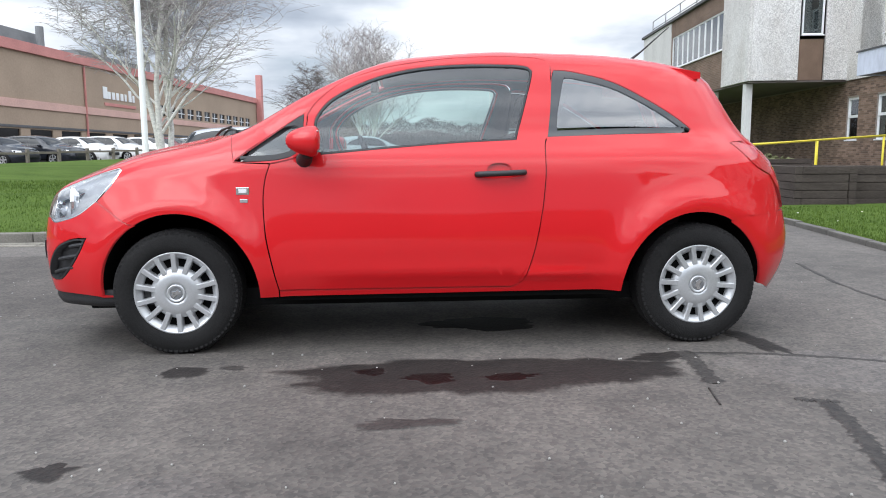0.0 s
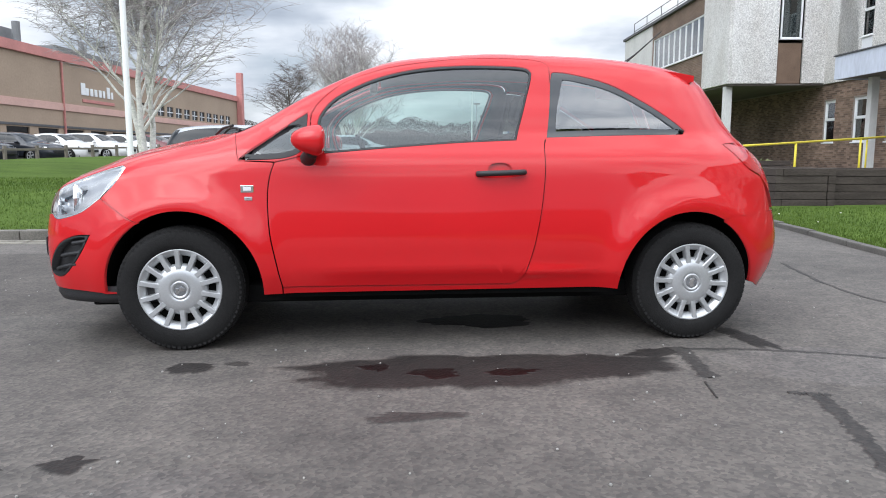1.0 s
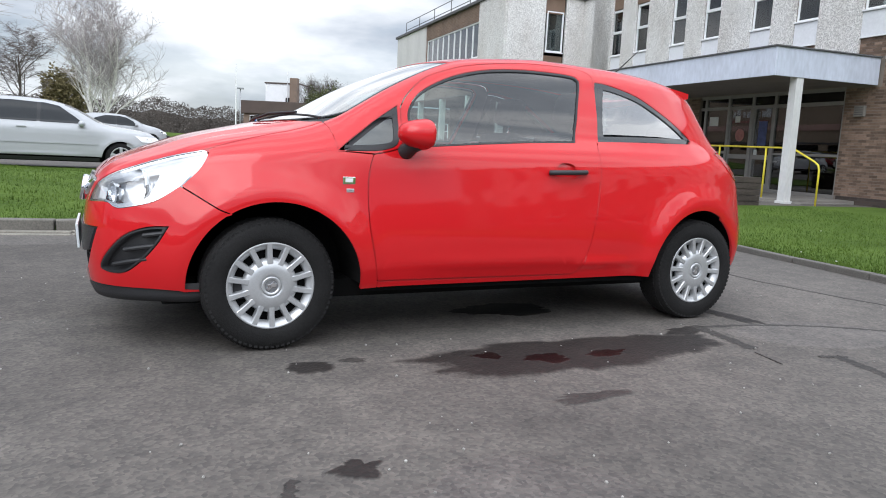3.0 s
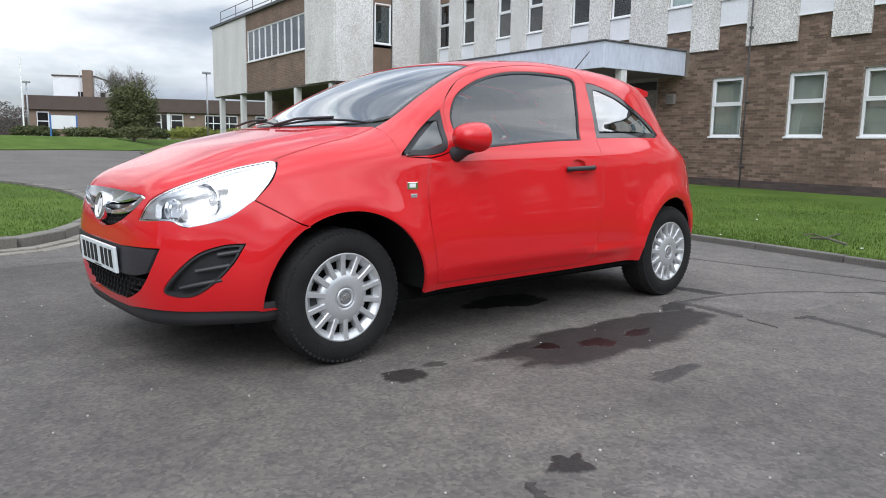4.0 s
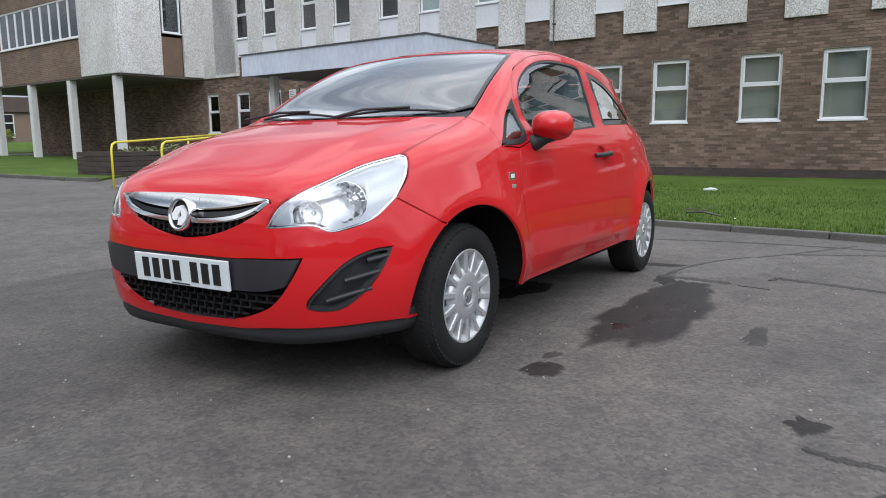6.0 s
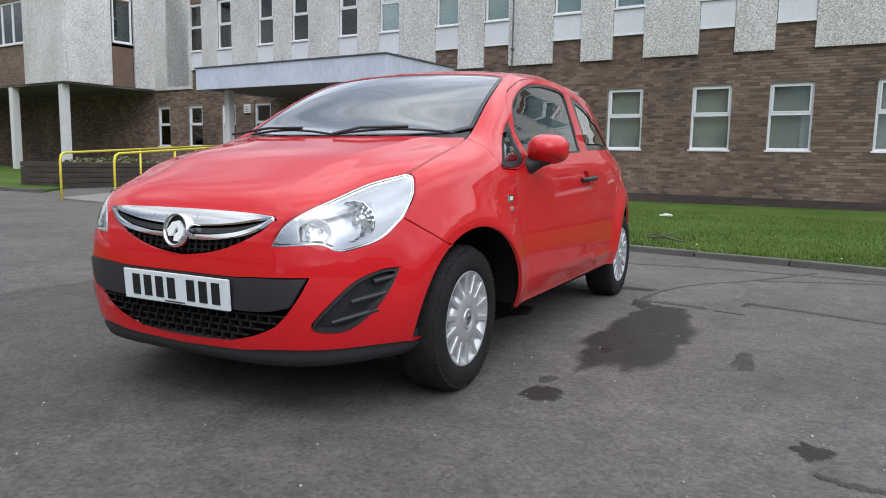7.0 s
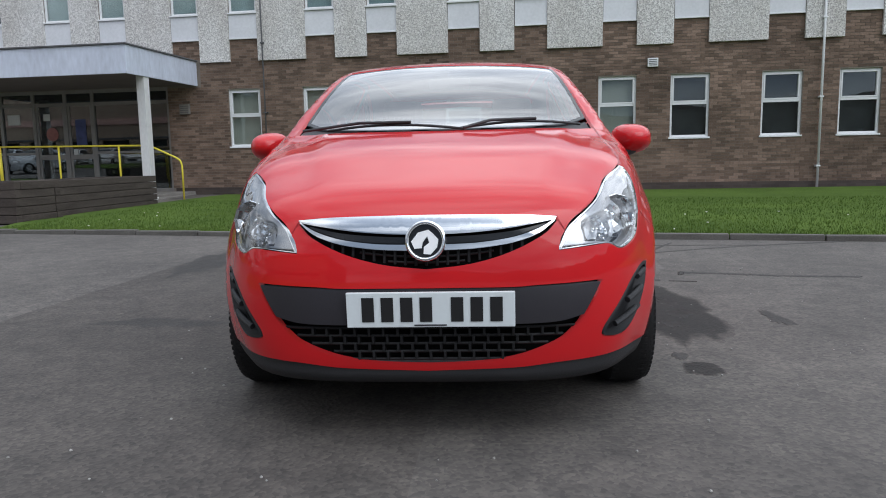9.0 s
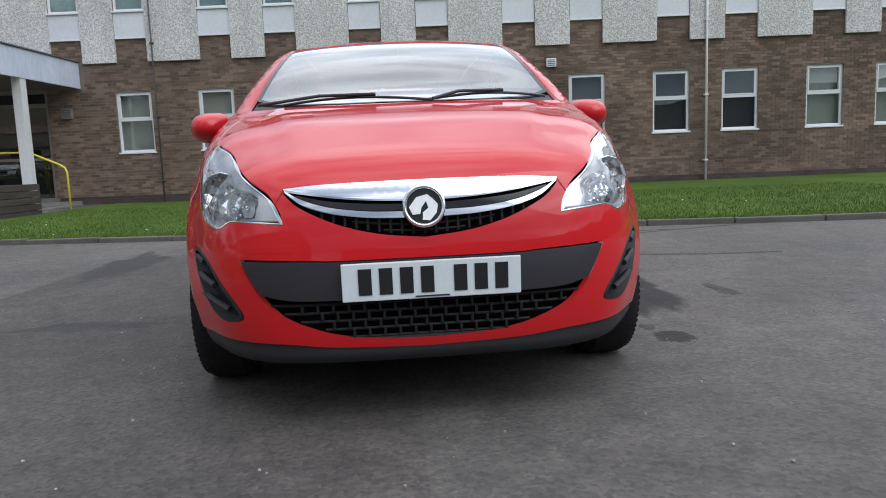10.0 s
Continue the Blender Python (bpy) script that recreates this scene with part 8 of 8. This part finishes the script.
def parked_car(skin, axles, ends, paint, label, m, windows, step=0.14, rim=SILVER, group="parked cars", screen=(-1.0, -0.35), lamps=(0.62, 0.78)):
    """A whole parked car: shell, glass, lamps, bumpers and wheels."""
    car = thing("parked_car", label, "car", group)
    x0, x1 = ends
    for sg in (-1, 1):
        top = 0.8 * math.pi / 2
        low_line = [(x0, 0.30)]
        for a in axles:
            low_line += [(x, z) for x, z in arc(a, 0.27, 0.375, 176, 4, 14)]
        low_line += [(x1, 0.30)]
        loop = line_in(skin, "ring", "side", low_line, 1) + [(x1, top), (x0, top)]
        glass = []
        for w in windows:
            glass.append(line_in(skin, "ring", "side", w + w[:1], 1))
        panel("body_side", skin, "ring", loop, paint, car, sg, step=step, flange=0.02)
        panel("rub_strip", skin, "side", [(axles[0] + 0.46, 0.55), (axles[1] - 0.46, 0.55), (axles[1] - 0.46, 0.585), (axles[0] + 0.46, 0.585)], paint, car, sg, lift=0.014, step=step, flange=0.012)
        for a in axles:
            panel("arch_lip", skin, "side", arc(a, 0.27, 0.435, 172, 8, 14) + arc(a, 0.27, 0.375, 8, 172, 14), paint, car, sg, lift=0.014, step=step * 0.6, flange=0.014)
        band = [q for w in windows[:1] for q in w[:-1]] + [q for w in windows[1:-1] for q in w[1:-1]] + windows[-1][1:]
        panel("window_surround", skin, "ring", line_in(skin, "ring", "side", band + band[:1], 1), GLOSS_BLACK, car, sg, lift=0.006, step=step * 0.6, flange=0.012)
        for gl in glass:
            panel("side_window", skin, "ring", gl, DARK_GLASS, car, sg, lift=0.010, step=step * 0.6, flange=0.014)
    za = float(skin.top(x0)) - 0.02
    panel("front_end", skin, "nose", [(-0.95, 0.20), (0.95, 0.20), (0.95, za), (0.0, za + 0.01), (-0.95, za)], paint, car, 1, lift=-0.004, step=step, flange=0.02)
    panel("rear_end", skin, "tail", [(-0.80, 0.20), (0.80, 0.20), (0.80, 0.97), (0.0, 0.98), (-0.80, 0.97)], paint, car, 1, lift=-0.004, step=step, flange=0.02)
    panel("rear_valance", skin, "tail", [(-0.72, 0.20), (0.72, 0.20), (0.72, 0.36), (0.0, 0.37), (-0.72, 0.36)], BLACK, car, 1, lift=0.012, step=step, flange=0.02)
    zr = float(skin.top(x1)) - 0.06
    panel("rear_window", skin, "tail", [(-0.5, 1.0), (0.5, 1.0), (0.42, zr), (-0.42, zr)], DARK_GLASS, car, 1, lift=0.006, step=step, flange=0.02)
    s0, s1 = screen
    panel("windscreen", skin, "top", [(s0, -0.62), (s0 - 0.06, 0.0), (s0, 0.62), (s1, 0.54), (s1, -0.54)], DARK_GLASS, car, 1, lift=0.004, step=step, flange=0.005)
    for sg in (-1, 1):
        panel("headlamp", skin, "nose", [(0.40, lamps[0]), (0.72, lamps[0] + 0.03), (0.80, lamps[1]), (0.45, lamps[1] - 0.03)], LAMP_GREY, car, sg, lift=0.006, step=step, flange=0.006)
        panel("tail_lamp", skin, "tail", [(0.42, 0.82), (0.66, 0.82), (0.64, 0.98), (0.44, 0.98)], RED_LENS, car, sg, lift=0.018, step=step * 0.4, flange=0.03)
        panel("sill_trim", skin, "side", [(axles[0] + 0.42, 0.2), (axles[1] - 0.42, 0.2), (axles[1] - 0.42, 0.27), (axles[0] + 0.42, 0.27)], BLACK, car, sg, lift=0.003, step=step)
        bm = bmesh.new()
        bmesh.ops.create_uvsphere(bm, u_segments=12, v_segments=8, radius=0.09, matrix=pose(s1 - 0.32, sg * 0.90, 0.98) @ Matrix.Diagonal((0.8, 1.1, 0.75, 1)))
        part("door_mirror", bm, paint, car, smooth=True)
        part("door_handle", box((0.35, sg * 0.885 - 0.02, 0.86), (0.52, sg * 0.885 + 0.02, 0.89), 0.008), paint, car)
    part("grille", box((ends[0] - 0.36, -0.35, 0.45), (ends[0] - 0.25, 0.35, 0.60), 0.02), BLACK, car)
    part("underside", box((x0, -0.68, 0.18), (x1, 0.68, 0.75)), CORE, car)
    for a in axles:
        for sg in (-1, 1):
            w = new("wheel")
            w.parent = car
            w.matrix_local = pose(a, sg * 0.78, 0.31)
            bm = bmesh.new()
            add_lathe(bm, [(-0.09, 0.2), (-0.10, 0.27), (-0.07, 0.315), (0.07, 0.315), (0.10, 0.27), (0.09, 0.2)], 28)
            part("tyre", bm, RUBBER, w, smooth=True)
            bm = bmesh.new()
            for k in range(5):
                vs = add_box(bm, (-0.03, sg * 0.085 - 0.01, 0.02), (0.03, sg * 0.085 + 0.01, 0.20), 0.005)
                bmesh.ops.transform(bm, matrix=Matrix.Rotation(k * math.tau / 5, 4, "Y"), verts=vs)
            add_lathe(bm, [(sg * 0.07, 0.185), (sg * 0.095, 0.205), (sg * 0.09, 0.215)], 28)
            part("rim", bm, rim, w)
            part("rim_back", lathe([(sg * 0.05, 0.2), (sg * 0.05, 0.001)], 20), CORE, w)
    car.matrix_world = m
    return car


EST_WIN = [[(-0.72, 0.98), (-0.55, 1.12), (-0.25, 1.33), (0.0, 1.38), (0.08, 1.385), (0.10, 0.985)], [(0.16, 0.985), (0.15, 1.385), (0.6, 1.405), (0.98, 1.40), (1.02, 0.995)], [(1.08, 0.995), (1.04, 1.40), (1.55, 1.375), (1.95, 1.28), (2.08, 1.05), (2.02, 1.0)]]
HATCH_WIN = [[(-0.72, 0.93), (-0.55, 1.13), (-0.30, 1.28), (0.0, 1.34), (0.10, 1.345), (0.12, 0.955)], [(0.17, 0.96), (0.16, 1.345), (0.55, 1.345), (0.95, 1.22), (1.20, 1.05), (1.15, 1.0)]]
parked_car(ESTATE, (-1.42, 1.38), (-2.05, 2.1), SILVER_PAINT, "silver estate car parked on the drive", pose(-2.94, 13.9, rise(-2.94, 13.9), 0, 0, 180), EST_WIN, 0.08)
WHITE_PAINT = paint_material("white_paint", (0.75, 0.75, 0.74))
DARK_PAINT = paint_material("dark_blue_paint", (0.012, 0.015, 0.022))
MAROON = paint_material("maroon_paint", (0.12, 0.012, 0.014))
for x, y, pnt, lab, skin, turn in ((-18.7, 31.0, DARK_PAINT, "dark hatchback in the factory car park", HATCH, 158), (-17.8, 33.4, DARK_PAINT, "dark estate car in the factory car park", ESTATE, 160), (-16.9, 35.8, WHITE_PAINT, "white hatchback in the factory car park", HATCH, 161),
                                   (-16.0, 38.3, WHITE_PAINT, "white estate car in the factory car park", ESTATE, 160), (-15.1, 40.8, WHITE_PAINT, "white hatchback in the factory car park", HATCH, 161), (-14.3, 43.2, MAROON, "dark red hatchback in the factory car park", HATCH, 160),
                                   (-13.4, 45.6, SILVER_PAINT, "silver hatchback in the factory car park", HATCH, 160), (-1.2, 31.0, SILVER_PAINT, "silver hatchback parked beyond the drive", HATCH, 185)):
    if skin is HATCH:
        parked_car(HATCH, (-1.2555, 1.2555), (-1.75, 1.55), pnt, lab, pose(x, y, rise(x, y), 0, 0, turn), HATCH_WIN, 0.2, screen=(-0.95, -0.33))
    else:
        parked_car(ESTATE, (-1.42, 1.38), (-2.05, 2.1), pnt, lab, pose(x, y, rise(x, y), 0, 0, turn), EST_WIN, 0.2)

# ---- woods that close the view behind the car park ----
bm = bmesh.new()
line = [(70 * math.cos(radians(a)), 45 * math.sin(radians(a)) + 6) for a in range(178, 334, 3)]
rows = []
for i, (x, y) in enumerate(line):
    h = 6.2 + 2.2 * noise.noise((i * 0.35, 1.0, 0)) + 1.2 * noise.noise((i * 1.3, 4.0, 0))
    rows.append([bm.verts.new((x * (1 + 0.02 * k), y * (1 + 0.02 * k), z)) for k, z in enumerate((-0.5, h * 0.6, h))])
for a, b in zip(rows, rows[1:]):
    for k in range(2):
        bm.faces.new((a[k], b[k], b[k + 1], a[k + 1]))
tagged(part("backdrop", bm, WOODS, smooth=False), "dark wooded bank closing the far side of the car park", "backdrop", kind="structure")


# ---- bricks of the office front ----
def piece_material(name, source):
    m = bpy.data.materials.new(name)
    m.use_nodes = True
    nt = m.node_tree
    b = nt.nodes["Principled BSDF"]
    b.inputs["Roughness"].default_value = 0.88
    b.inputs["Specular IOR Level"].default_value = 0.25
    src = nt.nodes.new("ShaderNodeNewGeometry" if source == "island" else "ShaderNodeObjectInfo")
    out = src.outputs["Random Per Island" if source == "island" else "Random"]
    rp = nt.nodes.new("ShaderNodeValToRGB")
    rp.color_ramp.elements[0].position, rp.color_ramp.elements[0].color = 0.0, (0.126, 0.090, 0.068, 1)
    rp.color_ramp.elements[1].position, rp.color_ramp.elements[1].color = 1.0, (0.276, 0.197, 0.152, 1)
    e = rp.color_ramp.elements.new(0.5)
    e.color = (0.198, 0.138, 0.104, 1)
    nt.links.new(out, rp.inputs["Fac"])
    co = nt.nodes.new("ShaderNodeNewGeometry")
    n1 = node(nt, "ShaderNodeTexNoise", Scale=0.6, Detail=6.0)
    n2 = node(nt, "ShaderNodeTexNoise", Scale=45.0, Detail=3.0)
    for n in (n1, n2):
        nt.links.new(co.outputs["Position"], n.inputs["Vector"])
    prev = rp
    for n, lo, hi in ((n1, 0.66, 1.16), (n2, 0.80, 1.18)):
        r2 = nt.nodes.new("ShaderNodeValToRGB")
        r2.color_ramp.elements[0].position, r2.color_ramp.elements[0].color = 0.32, (lo, lo, lo, 1)
        r2.color_ramp.elements[1].position, r2.color_ramp.elements[1].color = 0.66, (hi, hi, hi, 1)
        nt.links.new(n.outputs["Fac"], r2.inputs["Fac"])
        mul = nt.nodes.new("ShaderNodeMixRGB")
        mul.blend_type = "MULTIPLY"
        mul.inputs["Fac"].default_value = 1.0
        nt.links.new(prev.outputs["Color"], mul.inputs["Color1"])
        nt.links.new(r2.outputs["Color"], mul.inputs["Color2"])
        prev = mul
    nt.links.new(prev.outputs["Color"], b.inputs["Base Color"])
    return m


BRICK_EACH = piece_material("brick_single", "object")
BRICK_MANY = piece_material("brick_joined", "island")
BW, BH, COURSE, LONG = 0.215, 0.065, 0.075, 0.225
CORNERS = ((0, 0), (1, 0), (1, 1), (0, 1))


def brick_shape(w):
    verts = [(x * w, d, z * BH) for d in (-0.004, 0.009) for x, z in CORNERS]
    return verts, [(5, 4, 7, 6), (0, 1, 5, 4), (1, 2, 6, 5), (2, 3, 7, 6), (3, 0, 4, 7)]


def open_spans(u0, u1, z, holes):
    """Stretches of a course that no opening cuts."""
    spans = [(u0, u1)]
    for a, b, c, e in holes:
        if c - BH < z < e:
            spans = [s for p, q in spans for s in ((p, min(q, a)), (max(p, b), q)) if s[1] - s[0] > 0.05]
    return spans


cover = [(C0 - 0.06, C1 + 0.06, 3.07, 3.82)]
wall_holes = ground_holes + wing_holes + [door_hole] + cover
v0, f0 = brick_shape(BW)
whole = bpy.data.meshes.new("brick")
whole.from_pydata(v0, [], f0)
whole.materials.append(BRICK_EACH)
many_v, many_f = [], []
singles = 0
for row in range(55):
    z = 0.225 + row * COURSE
    for a, b in open_spans(-23.9, 22.9 if z > 3.5 else 39.4, z, wall_holes):
        k = math.floor((a - (LONG / 2 if row % 2 else 0)) / LONG)
        while True:
            u = k * LONG + (LONG / 2 if row % 2 else 0)
            k += 1
            if u > b:
                break
            lo, hi = max(u, a), min(u + BW, b)
            if hi - lo < 0.03:
                continue
            if singles < 300 and -1.2 < u < 2.9 and z < 1.34 and hi - lo > BW - 1e-6:
                ob = new("brick", whole)
                ob.parent = main_wall
                ob.matrix_local = pose(u, 0, z)
                singles += 1
                continue
            vs, fs = brick_shape(hi - lo)
            n = len(many_v)
            many_v += [(x + lo, d, zz + z) for x, d, zz in vs]
            many_f += [tuple(i + n for i in f) for f in fs]
me = bpy.data.meshes.new("brick_courses")
me.from_pydata(many_v, [], many_f)
me.materials.append(BRICK_MANY)
courses = new("brick_courses", me)
courses.parent = main_wall
tagged(courses, kind="stuff")
